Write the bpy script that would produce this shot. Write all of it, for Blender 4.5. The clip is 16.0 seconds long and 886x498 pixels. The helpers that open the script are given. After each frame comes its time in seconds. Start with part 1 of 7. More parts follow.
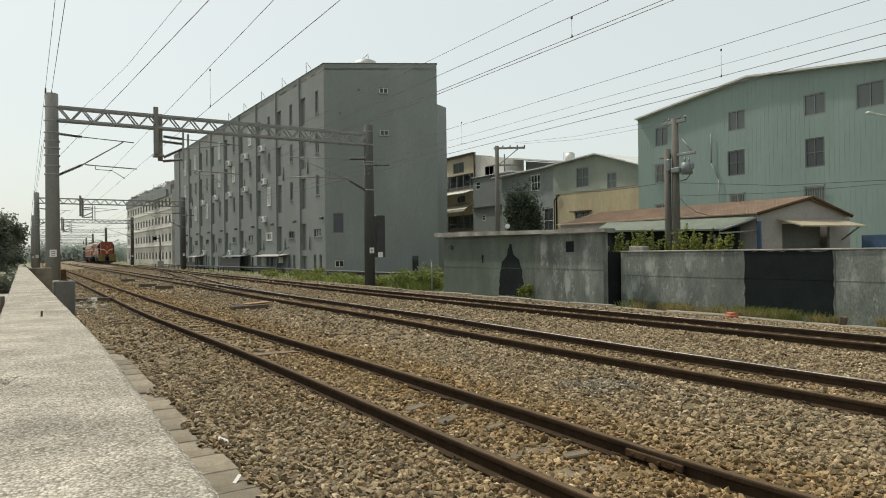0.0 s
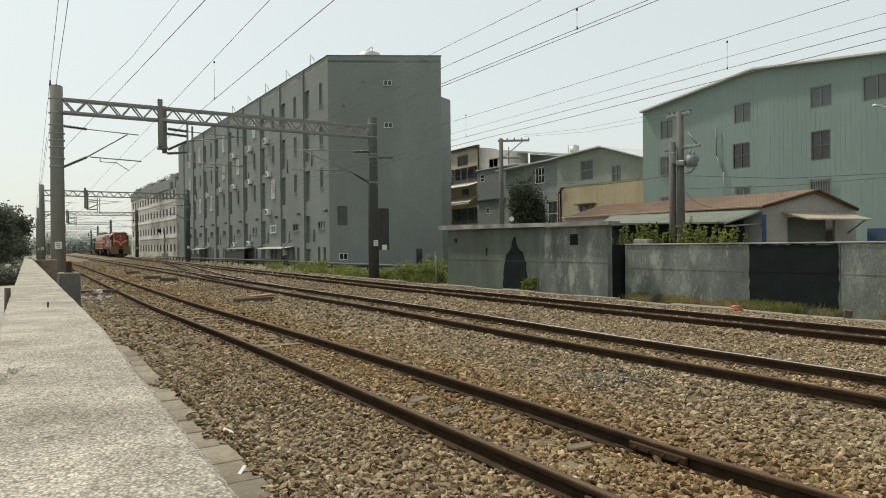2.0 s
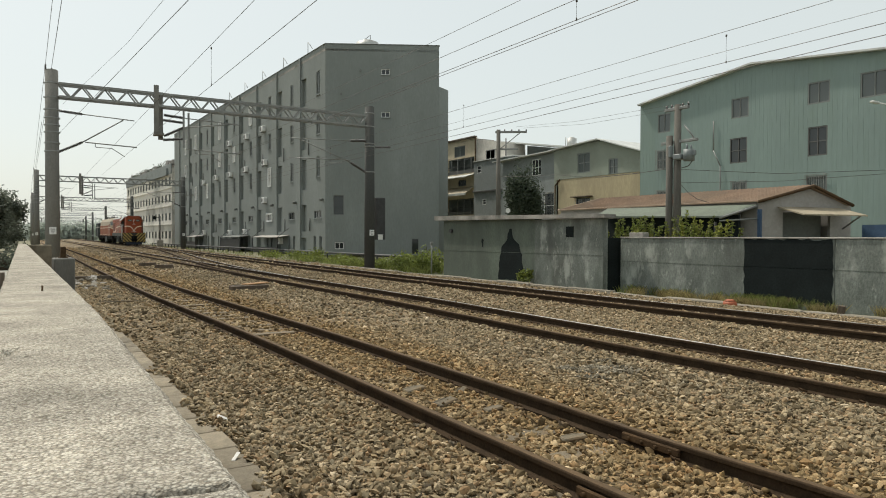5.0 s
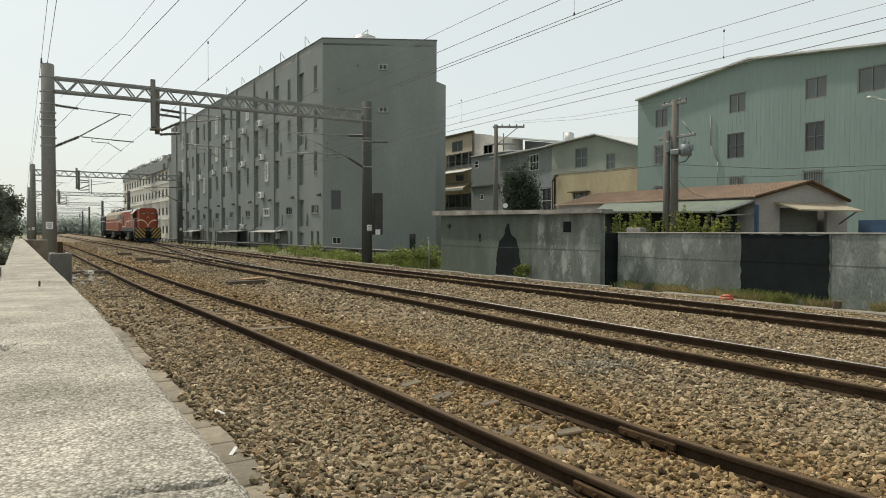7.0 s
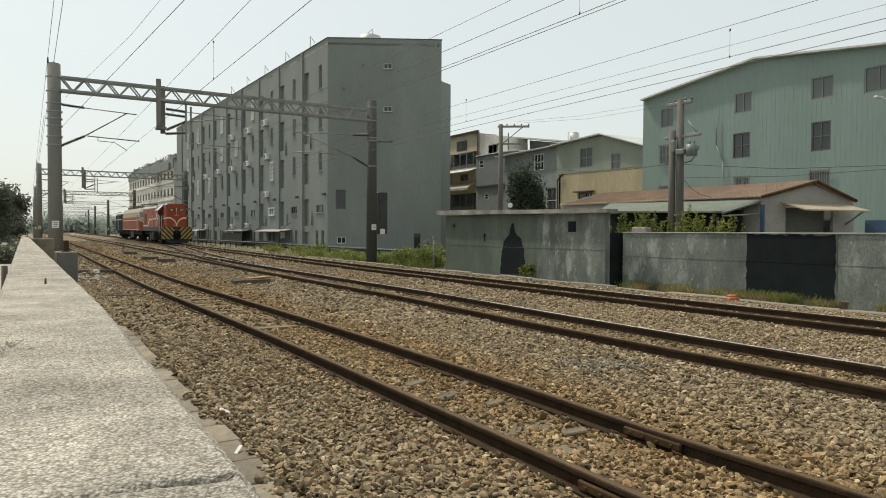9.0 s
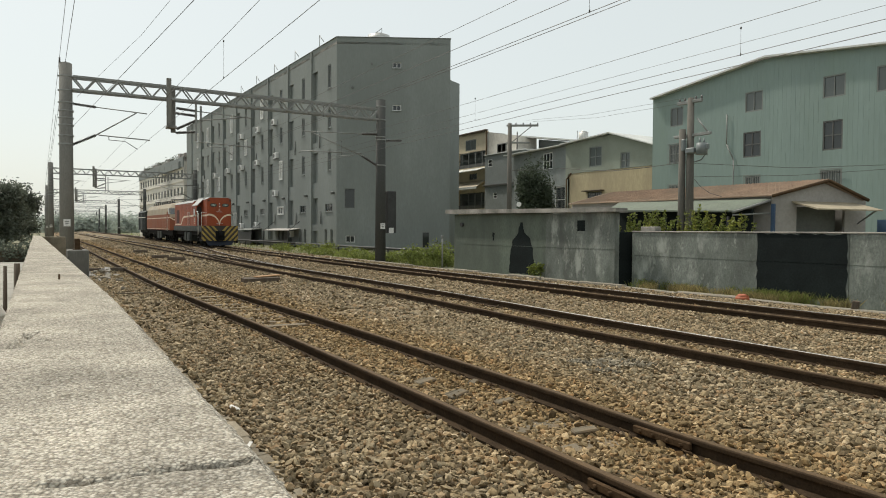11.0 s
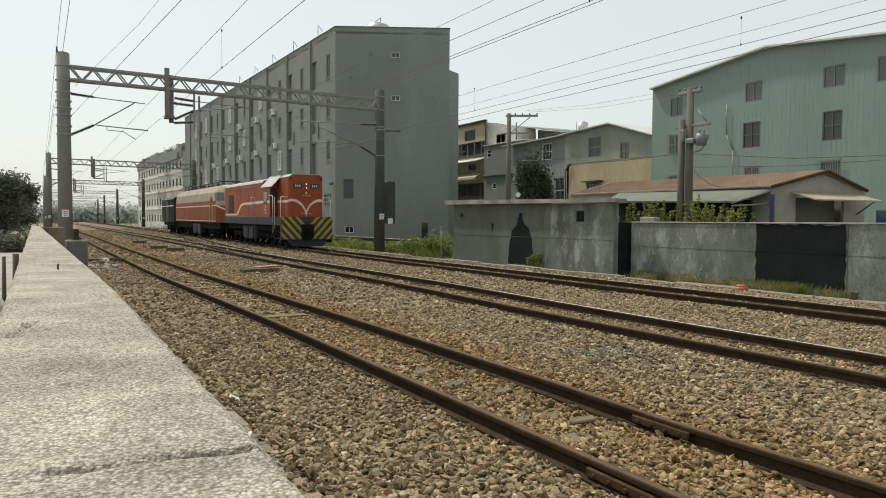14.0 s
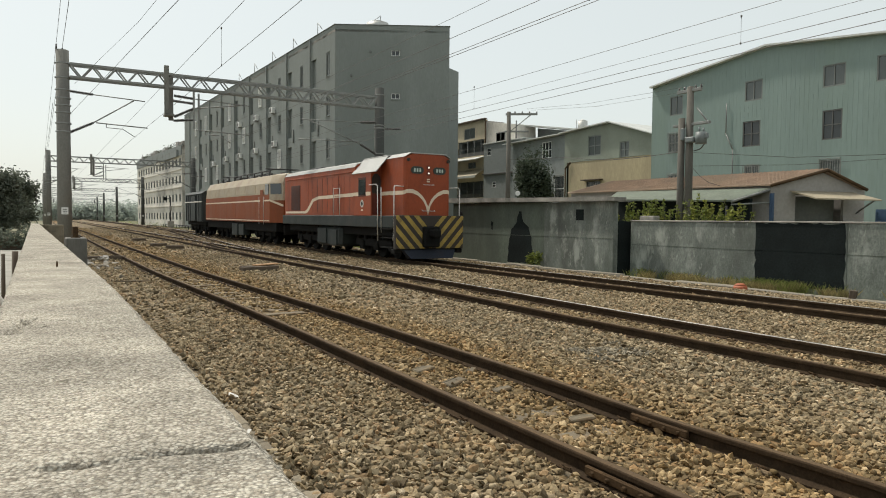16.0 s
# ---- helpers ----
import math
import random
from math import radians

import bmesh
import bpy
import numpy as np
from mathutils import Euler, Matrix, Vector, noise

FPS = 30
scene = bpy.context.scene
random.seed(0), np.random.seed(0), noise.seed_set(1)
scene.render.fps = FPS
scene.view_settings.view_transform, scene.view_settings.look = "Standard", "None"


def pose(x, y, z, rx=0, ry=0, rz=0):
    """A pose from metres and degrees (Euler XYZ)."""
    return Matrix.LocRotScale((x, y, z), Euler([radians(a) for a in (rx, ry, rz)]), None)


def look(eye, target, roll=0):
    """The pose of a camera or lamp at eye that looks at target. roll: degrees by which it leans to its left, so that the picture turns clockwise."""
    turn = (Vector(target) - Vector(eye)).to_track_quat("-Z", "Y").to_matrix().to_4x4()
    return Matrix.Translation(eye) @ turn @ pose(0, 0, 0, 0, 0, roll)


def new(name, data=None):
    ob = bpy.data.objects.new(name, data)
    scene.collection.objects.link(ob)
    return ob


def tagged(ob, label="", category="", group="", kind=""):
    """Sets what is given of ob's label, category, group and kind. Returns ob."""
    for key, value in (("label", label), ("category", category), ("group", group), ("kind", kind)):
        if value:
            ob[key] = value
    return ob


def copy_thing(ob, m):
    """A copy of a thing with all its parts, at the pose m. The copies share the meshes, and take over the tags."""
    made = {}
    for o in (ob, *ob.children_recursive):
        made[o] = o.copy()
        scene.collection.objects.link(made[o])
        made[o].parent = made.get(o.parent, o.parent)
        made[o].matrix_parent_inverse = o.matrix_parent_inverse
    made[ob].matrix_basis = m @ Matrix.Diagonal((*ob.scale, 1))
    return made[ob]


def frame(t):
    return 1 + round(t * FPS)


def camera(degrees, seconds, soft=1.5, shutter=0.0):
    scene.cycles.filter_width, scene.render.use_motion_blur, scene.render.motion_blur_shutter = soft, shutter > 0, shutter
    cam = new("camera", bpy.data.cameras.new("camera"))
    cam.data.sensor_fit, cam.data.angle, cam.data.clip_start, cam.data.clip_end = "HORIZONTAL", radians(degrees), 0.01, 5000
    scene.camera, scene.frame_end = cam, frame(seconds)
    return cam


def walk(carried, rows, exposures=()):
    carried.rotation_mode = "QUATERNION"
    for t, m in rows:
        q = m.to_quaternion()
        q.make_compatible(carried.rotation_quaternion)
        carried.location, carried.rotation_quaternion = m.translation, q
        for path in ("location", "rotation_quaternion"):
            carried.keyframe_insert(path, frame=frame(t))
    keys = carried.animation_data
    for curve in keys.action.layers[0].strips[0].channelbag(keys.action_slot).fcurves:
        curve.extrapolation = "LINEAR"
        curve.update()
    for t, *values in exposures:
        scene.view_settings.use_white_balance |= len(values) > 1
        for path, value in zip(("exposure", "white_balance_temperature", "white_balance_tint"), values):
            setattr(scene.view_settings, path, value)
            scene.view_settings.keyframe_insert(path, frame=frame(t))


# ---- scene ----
# ---------------------------------------------------------------- camera
cam = camera(66.2, 16.0, soft=1.0)
PATH = [
    (0, (-2.979, -0.008, 1.665), (-1.934, 1.697, 1.678), -0.7),
    (0.5, (-2.98, -0.002, 1.663), (-1.936, 1.704, 1.671), -0.6),
    (1, (-2.981, -0.004, 1.664), (-1.941, 1.704, 1.667), -0.7),
    (1.5, (-2.977, -0.006, 1.661), (-1.938, 1.703, 1.656), -0.7),
    (2, (-2.982, -0.004, 1.661), (-1.947, 1.707, 1.653), -0.6),
    (2.5, (-2.986, -0.003, 1.654), (-1.961, 1.715, 1.635), -0.7),
    (3, (-2.984, 0.009, 1.648), (-1.96, 1.727, 1.631), -0.5),
    (3.5, (-2.982, 0.008, 1.649), (-1.953, 1.722, 1.628), -0.2),
    (4, (-2.984, -0.001, 1.653), (-1.949, 1.709, 1.628), 0.0),
    (6.5, (-2.98, 0.004, 1.652), (-1.928, 1.704, 1.603), 0.2),
    (7, (-2.984, -0.005, 1.655), (-1.932, 1.696, 1.605), 0.2),
    (7.5, (-2.983, 0.0, 1.652), (-1.934, 1.702, 1.601), -0.0),
    (8, (-2.984, -0.003, 1.653), (-1.937, 1.7, 1.602), 0.1),
    (8.5, (-2.983, 0.003, 1.649), (-1.942, 1.71, 1.602), 0.2),
    (9, (-2.984, 0.002, 1.65), (-1.944, 1.709, 1.599), 0.3),
    (11.5, (-2.993, 0.005, 1.636), (-1.977, 1.727, 1.58), 0.4),
    (12, (-2.991, 0.011, 1.635), (-1.97, 1.73, 1.568), 0.5),
    (12.5, (-2.993, 0.003, 1.637), (-1.971, 1.721, 1.564), 0.4),
    (13, (-2.993, 0.004, 1.636), (-1.973, 1.722, 1.557), 0.4),
    (13.5, (-2.992, 0.002, 1.636), (-1.972, 1.72, 1.554), 0.4),
    (14, (-2.992, 0.006, 1.636), (-1.971, 1.724, 1.555), 0.4),
    (14.5, (-2.992, 0.004, 1.636), (-1.972, 1.723, 1.559), 0.5),
    (15, (-2.992, 0.001, 1.637), (-1.974, 1.721, 1.557), 0.4),
    (15.5, (-2.99, 0.01, 1.633), (-1.969, 1.727, 1.548), 0.5),
    (16, (-2.991, 0.005, 1.635), (-1.969, 1.722, 1.549), 0.5),
]
walk(cam, [(t, look(eye, target, roll)) for t, eye, target, roll in PATH], [(0.0, 0.0, 6470, 7), (16.0, 0.05, 6480, 8)])

# ---------------------------------------------------------------- sky and sun
SUN_EL, SUN_AZ = radians(56), radians(-16)      # azimuth from +y towards +x
world = bpy.data.worlds.new("world")
scene.world = world
world.use_nodes = True
wn, wl = world.node_tree.nodes, world.node_tree.links
sky = wn.new("ShaderNodeTexSky")
sky.sky_type, sky.sun_disc = "NISHITA", False
sky.sun_elevation, sky.sun_rotation = SUN_EL, SUN_AZ
sky.air_density, sky.dust_density, sky.ozone_density = 1.0, 3.0, 1.0
wn["Background"].inputs["Strength"].default_value = 1.0
haze = wn.new("ShaderNodeMix")              # thin bright overcast veil over the blue sky
haze.data_type = "RGBA"
haze.inputs[0].default_value, haze.inputs[7].default_value = 0.72, (0.862, 0.893, 0.838, 1)
dim = wn.new("ShaderNodeVectorMath")
dim.operation, dim.inputs[3].default_value = "SCALE", 0.13
wl.new(sky.outputs[0], dim.inputs[0])
wl.new(dim.outputs[0], haze.inputs[6])
wl.new(haze.outputs[2], wn["Background"].inputs["Color"])
sun_dir = Vector((math.sin(SUN_AZ) * math.cos(SUN_EL), math.cos(SUN_AZ) * math.cos(SUN_EL), math.sin(SUN_EL)))
sun = new("sun", bpy.data.lights.new("sun", "SUN"))
sun.data.energy, sun.data.angle, sun.data.color = 3.5, radians(2.0), (1.0, 0.93, 0.82)
sun.matrix_world = look(sun_dir * 100, (0, 0, 0))


# ---------------------------------------------------------------- materials
def mat(name, colour, rough=0.8, metal=0.0, vary=0.25, scale=3.0, fine=40.0, bump=0.3, dirt=None, dirt_amount=0.4, dirt_scale=0.6,
        stretch=(1, 1, 1), island=0.0, rnd=0.0, dist=0.01, spec=0.4, grain=None, shine=0.0, blot=None):
    """A surface with grain at two scales, patches of dirt, and a fine relief."""
    m = bpy.data.materials.new(name)
    m.use_nodes = True
    n, l = m.node_tree.nodes, m.node_tree.links
    b = n["Principled BSDF"]
    b.inputs["Roughness"].default_value, b.inputs["Metallic"].default_value = rough, metal
    b.inputs["Specular IOR Level"].default_value = spec
    co = n.new("ShaderNodeTexCoord")
    mp = n.new("ShaderNodeMapping")
    mp.inputs["Scale"].default_value = stretch
    l.new(co.outputs["Object"], mp.inputs["Vector"])

    def noise_tex(s, detail=6):
        t = n.new("ShaderNodeTexNoise")
        t.inputs["Scale"].default_value, t.inputs["Detail"].default_value, t.inputs["Roughness"].default_value = s, detail, 0.65
        l.new(mp.outputs[0], t.inputs["Vector"])
        return t.outputs["Fac"]

    def mix(kind, fac, a, c):
        x = n.new("ShaderNodeMix")
        x.data_type, x.blend_type = "RGBA", kind
        for sock, v in ((x.inputs[0], fac), (x.inputs[6], a), (x.inputs[7], c)):
            if hasattr(v, "is_linked"):
                l.new(v, sock)
            else:
                sock.default_value = v if isinstance(v, float) else (*v, 1.0)
        return x.outputs[2]

    def ramp(src, lo, hi, a, c):
        r = n.new("ShaderNodeMapRange")
        for k, v in zip(("From Min", "From Max", "To Min", "To Max"), (lo, hi, a, c)):
            r.inputs[k].default_value = v
        l.new(src, r.inputs["Value"])
        return r.outputs[0]

    def grey(v):
        c = n.new("ShaderNodeCombineColor")
        for k in range(3):
            l.new(v, c.inputs[k])
        return c.outputs[0]

    big, small = noise_tex(scale), noise_tex(fine, 4)
    col = mix("MULTIPLY", 1.0, colour, grey(ramp(big, 0.3, 0.7, 1 - vary, 1 + vary)))
    col = mix("MULTIPLY", 1.0, col, grey(ramp(small, 0.3, 0.7, 1 - (grain or vary * 0.8), 1 + (grain or vary * 0.8))))
    if dirt:
        col = mix("MIX", ramp(noise_tex(dirt_scale, 8), 0.62 - 0.3 * dirt_amount, 0.75 - 0.2 * dirt_amount, 0.0, min(1.0, dirt_amount * 1.6)), col, dirt)
    if blot:         # pale lime bloom and worn plaster
        col = mix("MIX", ramp(noise_tex(1.45, 9), 0.53, 0.64, 0.0, 0.75), col, blot)
        col = mix("MIX", ramp(noise_tex(5.5, 6), 0.60, 0.68, 0.0, 0.5), col, blot)
    if island:
        g = n.new("ShaderNodeNewGeometry")
        col = mix("MULTIPLY", 1.0, col, grey(ramp(g.outputs["Random Per Island"], 0, 1, 1 - island, 1 + island)))
    if rnd:
        o = n.new("ShaderNodeObjectInfo")
        col = mix("MULTIPLY", 1.0, col, grey(ramp(o.outputs["Random"], 0, 1, 1 - rnd, 1 + rnd)))
    l.new(col, b.inputs["Base Color"])
    l.new(ramp(big, 0.3, 0.7, max(rough - 0.1, 0.02), min(rough + 0.1, 1)), b.inputs["Roughness"])
    if bump:
        bp = n.new("ShaderNodeBump")
        bp.inputs["Strength"].default_value, bp.inputs["Distance"].default_value = bump, dist
        l.new(small, bp.inputs["Height"])
        l.new(bp.outputs[0], b.inputs["Normal"])
    if shine:        # thin leaves let light through
        tr_, sh = n.new("ShaderNodeBsdfTranslucent"), n.new("ShaderNodeMixShader")
        l.new(col, tr_.inputs["Color"])
        sh.inputs[0].default_value = shine
        l.new(b.outputs[0], sh.inputs[1])
        l.new(tr_.outputs[0], sh.inputs[2])
        l.new(sh.outputs[0], n["Material Output"].inputs["Surface"])
    return m


def glass_mat(name, colour, rough=0.06):
    m = bpy.data.materials.new(name)
    m.use_nodes = True
    b = m.node_tree.nodes["Principled BSDF"]
    b.inputs["Base Color"].default_value = (*colour, 1)
    b.inputs["Roughness"].default_value, b.inputs["Specular IOR Level"].default_value = rough, 0.6
    return m


M = dict(
    concrete=mat("concrete", (0.33, 0.31, 0.28), 0.9, vary=0.2, scale=1.5, fine=25, dirt=(0.10, 0.10, 0.09), dirt_amount=0.5),
    old_concrete=mat("old_concrete", (0.170, 0.187, 0.168), 0.92, vary=0.30, scale=2.0, fine=22, bump=0.5, dist=0.02, dirt=(0.095, 0.104, 0.092), dirt_amount=0.6, dirt_scale=0.9, stretch=(1, 1, 0.5), blot=(0.37, 0.39, 0.35)),
    plain_concrete=mat("plain_concrete", (0.104, 0.124, 0.100), 0.92, vary=0.26, scale=1.3, fine=20, bump=0.4, dist=0.015, dirt=(0.078, 0.090, 0.074), dirt_amount=0.55, dirt_scale=0.7, stretch=(1, 1, 0.4)),
    heap_stone=mat("heap_stone", (0.195, 0.168, 0.122), 0.9, vary=0.3, scale=6, fine=50, island=0.45),
    yard_paving=mat("yard_paving", (0.30, 0.285, 0.25), 0.9, vary=0.2, scale=0.6, fine=14, dirt=(0.17, 0.16, 0.135), dirt_amount=0.5, dirt_scale=0.5),
    kerb=mat("kerb", (0.215, 0.182, 0.132), 0.9, vary=0.28, scale=4, fine=60, bump=0.6, rnd=0.25, dirt=(0.11, 0.092, 0.064), dirt_amount=0.5, dirt_scale=3.0),
    trim_kerb=mat("trim_kerb", (0.225, 0.20, 0.16), 0.9, vary=0.3, scale=2, fine=30, dirt=(0.17, 0.145, 0.10), dirt_amount=0.5, dirt_scale=1.5),
    sleeper=mat("sleeper", (0.15, 0.122, 0.083), 0.92, vary=0.25, scale=6, fine=50, rnd=0.15, dirt=(0.16, 0.10, 0.05), dirt_amount=0.5, dirt_scale=3),
    rust=mat("rust", (0.070, 0.044, 0.024), 0.88, 0.0, spec=0.12, vary=0.35, scale=6, fine=60, bump=0.3),
    # oily rust, darkened further: the shade on the rail web is in the colour
    rail_side=mat("rail_side", (0.046, 0.031, 0.019), 0.9, 0.0, spec=0.1, vary=0.35, scale=6, fine=60, bump=0.3),
    # polished rail head, colour lightened to carry the glint
    rail_top_glint=mat("rail_top_glint", (0.42, 0.39, 0.36), 0.31, 0.88, vary=0.15, scale=3, fine=60, bump=0.05, stretch=(6, 0.3, 6)),
    rail_top_rusty=mat("rail_top_rusty", (0.098, 0.066, 0.038), 0.75, 0.0, spec=0.12, vary=0.2, scale=3, fine=60, bump=0.1),
    # left mast paled for glare, right one darkened: light put into the colours
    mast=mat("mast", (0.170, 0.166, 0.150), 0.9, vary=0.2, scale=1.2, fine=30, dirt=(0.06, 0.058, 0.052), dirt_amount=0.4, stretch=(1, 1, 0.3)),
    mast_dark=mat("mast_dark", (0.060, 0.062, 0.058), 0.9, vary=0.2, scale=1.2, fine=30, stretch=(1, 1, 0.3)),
    steel=mat("steel", (0.22, 0.225, 0.215), 0.6, 0.2, vary=0.2, scale=2, fine=30, bump=0.1),
    dark_steel=mat("dark_steel", (0.05, 0.05, 0.05), 0.6, 0.3, vary=0.3, scale=3, fine=40),
    insulator=mat("insulator", (0.08, 0.075, 0.07), 0.35, vary=0.1, bump=0),
    wire=mat("wire", (0.09, 0.085, 0.078), 0.6, 0.5, vary=0.1, bump=0),
    grey_wall=mat("grey_wall", (0.202, 0.220, 0.210), 0.85, vary=0.1, scale=0.5, fine=8, bump=0.25, dist=0.01, dirt=(0.165, 0.181, 0.172), dirt_amount=0.5, dirt_scale=0.12, stretch=(1, 1, 0.3)),
    grey_recess=mat("grey_recess", (0.14, 0.148, 0.14), 0.85, vary=0.15, scale=0.8, fine=8),
    white_wall=mat("white_wall", (0.66, 0.63, 0.57), 0.85, vary=0.15, scale=0.4, fine=5, dirt=(0.22, 0.21, 0.19), dirt_amount=0.5, dirt_scale=0.2),
    # green dulled a little: distance haze is put into the colour
    green_metal=mat("green_metal", (0.200, 0.262, 0.243), 0.6, vary=0.08, scale=0.4, fine=6, dirt=(0.185, 0.245, 0.21), dirt_amount=0.45, dirt_scale=0.25, stretch=(1, 1, 0.15), bump=0.1),
    cream=mat("cream", (0.53, 0.46, 0.33), 0.85, vary=0.14, scale=0.6, fine=8, dirt=(0.40, 0.34, 0.24), dirt_amount=0.45, dirt_scale=0.4, stretch=(1, 1, 0.35)),
    ochre=mat("ochre", (0.41, 0.345, 0.22), 0.85, vary=0.14, scale=0.6, fine=8, dirt=(0.30, 0.25, 0.165), dirt_amount=0.45, dirt_scale=0.4, stretch=(1, 1, 0.35)),
    olive=mat("olive", (0.232, 0.255, 0.212), 0.8, vary=0.1, scale=0.6, fine=8, dirt=(0.18, 0.18, 0.145), dirt_amount=0.4, dirt_scale=0.4),
    house_grey=mat("house_grey", (0.22, 0.24, 0.235), 0.85, vary=0.15, scale=0.6, fine=8, dirt=(0.12, 0.13, 0.125), dirt_amount=0.4),
    pale_roof=mat("pale_roof", (0.50, 0.51, 0.49), 0.6, vary=0.15, scale=0.7, fine=8),
    awning=mat("awning", (0.31, 0.265, 0.19), 0.7, vary=0.15, scale=1.5, fine=12),
    dull_roof=mat("dull_roof", (0.135, 0.155, 0.122), 0.9, vary=0.2, scale=0.7, fine=8),
    rust_roof=mat("rust_roof", (0.33, 0.232, 0.165), 0.8, vary=0.22, scale=0.9, fine=12, dirt=(0.27, 0.205, 0.15), dirt_amount=0.55, dirt_scale=0.5),
    pale_wall=mat("pale_wall", (0.33, 0.312, 0.292), 0.85, vary=0.12, scale=0.7, fine=10, dirt=(0.25, 0.23, 0.21), dirt_amount=0.4),
    black_paint=mat("black_paint", (0.014, 0.018, 0.018), 0.9, vary=0.3, scale=1.5, fine=20, spec=0.1),
    blue_paint=mat("blue_paint", (0.05, 0.09, 0.16), 0.7, vary=0.2),
    frame_white=mat("frame_white", (0.68, 0.68, 0.66), 0.5, vary=0.08, scale=3, fine=30, bump=0.05),
    frame_dark=mat("frame_dark", (0.09, 0.09, 0.085), 0.5, vary=0.15, scale=3, fine=30, bump=0.05),
    glass=glass_mat("window_glass", (0.025, 0.03, 0.032)),
    dull_glass=glass_mat("dull_window_glass", (0.085, 0.098, 0.095), 0.22),
    window_grey=mat("window_grey", (0.17, 0.18, 0.172), 0.6, vary=0.1, scale=3, fine=30, bump=0.05),
    wood=mat("wood", (0.10, 0.077, 0.056), 0.9, vary=0.3, scale=3, fine=30, stretch=(1, 1, 0.1)),
    plank=mat("plank", (0.34, 0.20, 0.10), 0.85, vary=0.25, scale=3, fine=30),
    pole=mat("pole", (0.112, 0.104, 0.090), 0.9, vary=0.2, scale=2, fine=30, dirt=(0.065, 0.057, 0.05), stretch=(1, 1, 0.2)),
    transformer=mat("transformer", (0.16, 0.18, 0.18), 0.5, vary=0.1),
    tin=mat("tin", (0.50, 0.50, 0.48), 0.55, 0.4, vary=0.1),
    orange=mat("orange", (0.275, 0.058, 0.020), 0.5, spec=0.28, vary=0.12, scale=0.9, fine=12, bump=0.05, dirt=(0.15, 0.034, 0.017), dirt_amount=0.42, dirt_scale=1.3, stretch=(1, 1, 0.55)),
    orange_pale=mat("orange_pale", (0.210, 0.058, 0.021), 0.6, spec=0.2, vary=0.14, scale=0.9, fine=12, bump=0.05, dirt=(0.21, 0.065, 0.032), dirt_amount=0.45, dirt_scale=1.0, stretch=(1, 1, 0.5)),
    cream_band=mat("cream_band", (0.66, 0.55, 0.42), 0.5, vary=0.1, scale=1, fine=12, bump=0.05),
    tan_paint=mat("tan_paint", (0.36, 0.30, 0.215), 0.5, vary=0.14, scale=0.8, fine=10, bump=0.05, dirt=(0.27, 0.19, 0.12), dirt_amount=0.5, dirt_scale=0.9),
    loco_roof=mat("loco_roof", (0.36, 0.355, 0.34), 0.55, vary=0.15, scale=1, fine=12, dirt=(0.22, 0.21, 0.19), dirt_amount=0.35),
    loco_white=mat("loco_white", (0.52, 0.51, 0.48), 0.5, vary=0.1, bump=0.05),
    frame_loco=mat("frame_loco", (0.016, 0.022, 0.021), 0.6, vary=0.25, scale=1.5, fine=20, dirt=(0.032, 0.029, 0.024), dirt_amount=0.35),
    # black running gear, with the shadow beneath the train put into its colour
    under=mat("under", (0.010, 0.010, 0.0095), 0.9, vary=0.35, scale=2, fine=20, spec=0.15),
    hazard_yellow=mat("hazard_yellow", (0.33, 0.235, 0.055), 0.65, vary=0.22, scale=3, fine=30, bump=0.05, dirt=(0.16, 0.105, 0.04), dirt_amount=0.4, dirt_scale=2.5),
    hazard_black=mat("hazard_black", (0.035, 0.028, 0.022), 0.6, vary=0.2),
    plough=mat("plough", (0.012, 0.016, 0.026), 0.8, vary=0.3, scale=3, fine=20),
    van=mat("van", (0.030, 0.036, 0.036), 0.7, vary=0.25, scale=1, fine=12),
    cab_slope=mat("cab_slope", (0.40, 0.40, 0.385), 0.55, vary=0.12, scale=1.5, fine=14, dirt=(0.30, 0.28, 0.25), dirt_amount=0.3),
    grille=mat("grille", (0.075, 0.026, 0.018), 0.7, vary=0.25, scale=2, fine=20),
    board=mat("board", (0.03, 0.04, 0.034), 0.5, vary=0.1),
    door_red=mat("door_red", (0.11, 0.024, 0.013), 0.6, vary=0.2),
    board_text=mat("board_text", (0.42, 0.48, 0.43), 0.6, vary=0.1),
    orange_cap=mat("orange_cap", (0.36, 0.105, 0.05), 0.6, vary=0.15),
    litter=mat("litter", (0.66, 0.64, 0.60), 0.7, vary=0.1),
    leaf=mat("leaf", (0.155, 0.185, 0.040), 0.6, vary=0.2, scale=1.2, fine=9, island=0.5, bump=0, shine=0.45),
    leaf_dark=mat("leaf_dark", (0.055, 0.072, 0.045), 0.7, vary=0.2, scale=1, fine=9, island=0.4, bump=0, shine=0.25),
    # brighter copy of leaf, yellower, with sunlight put into the colour
    leaf_sun=mat("leaf_sun", (0.24, 0.255, 0.055), 0.6, vary=0.2, scale=1.5, fine=9, island=0.5, bump=0, shine=0.5),
    grass=mat("grass", (0.16, 0.185, 0.05), 0.7, vary=0.3, scale=0.7, fine=9, island=0.45, bump=0, shine=0.4),
    dry_grass=mat("dry_grass", (0.27, 0.225, 0.10), 0.8, vary=0.3, scale=0.9, fine=9, island=0.45, bump=0, shine=0.35),
    # leaf green greyed and lightened, so the haze sits in the colour
    leaf_hazy=mat("leaf_hazy", (0.115, 0.130, 0.098), 0.7, vary=0.2, scale=1, fine=9, island=0.4, bump=0, shine=0.35),
    # foliage paled far beyond leaf green: distance haze painted into the colour
    far_green=mat("far_green", (0.46, 0.50, 0.45), 0.9, vary=0.15, scale=0.2, fine=2, bump=0, island=0.15, shine=0.5),
)
lamp_mat = bpy.data.materials.new("headlight_glow")
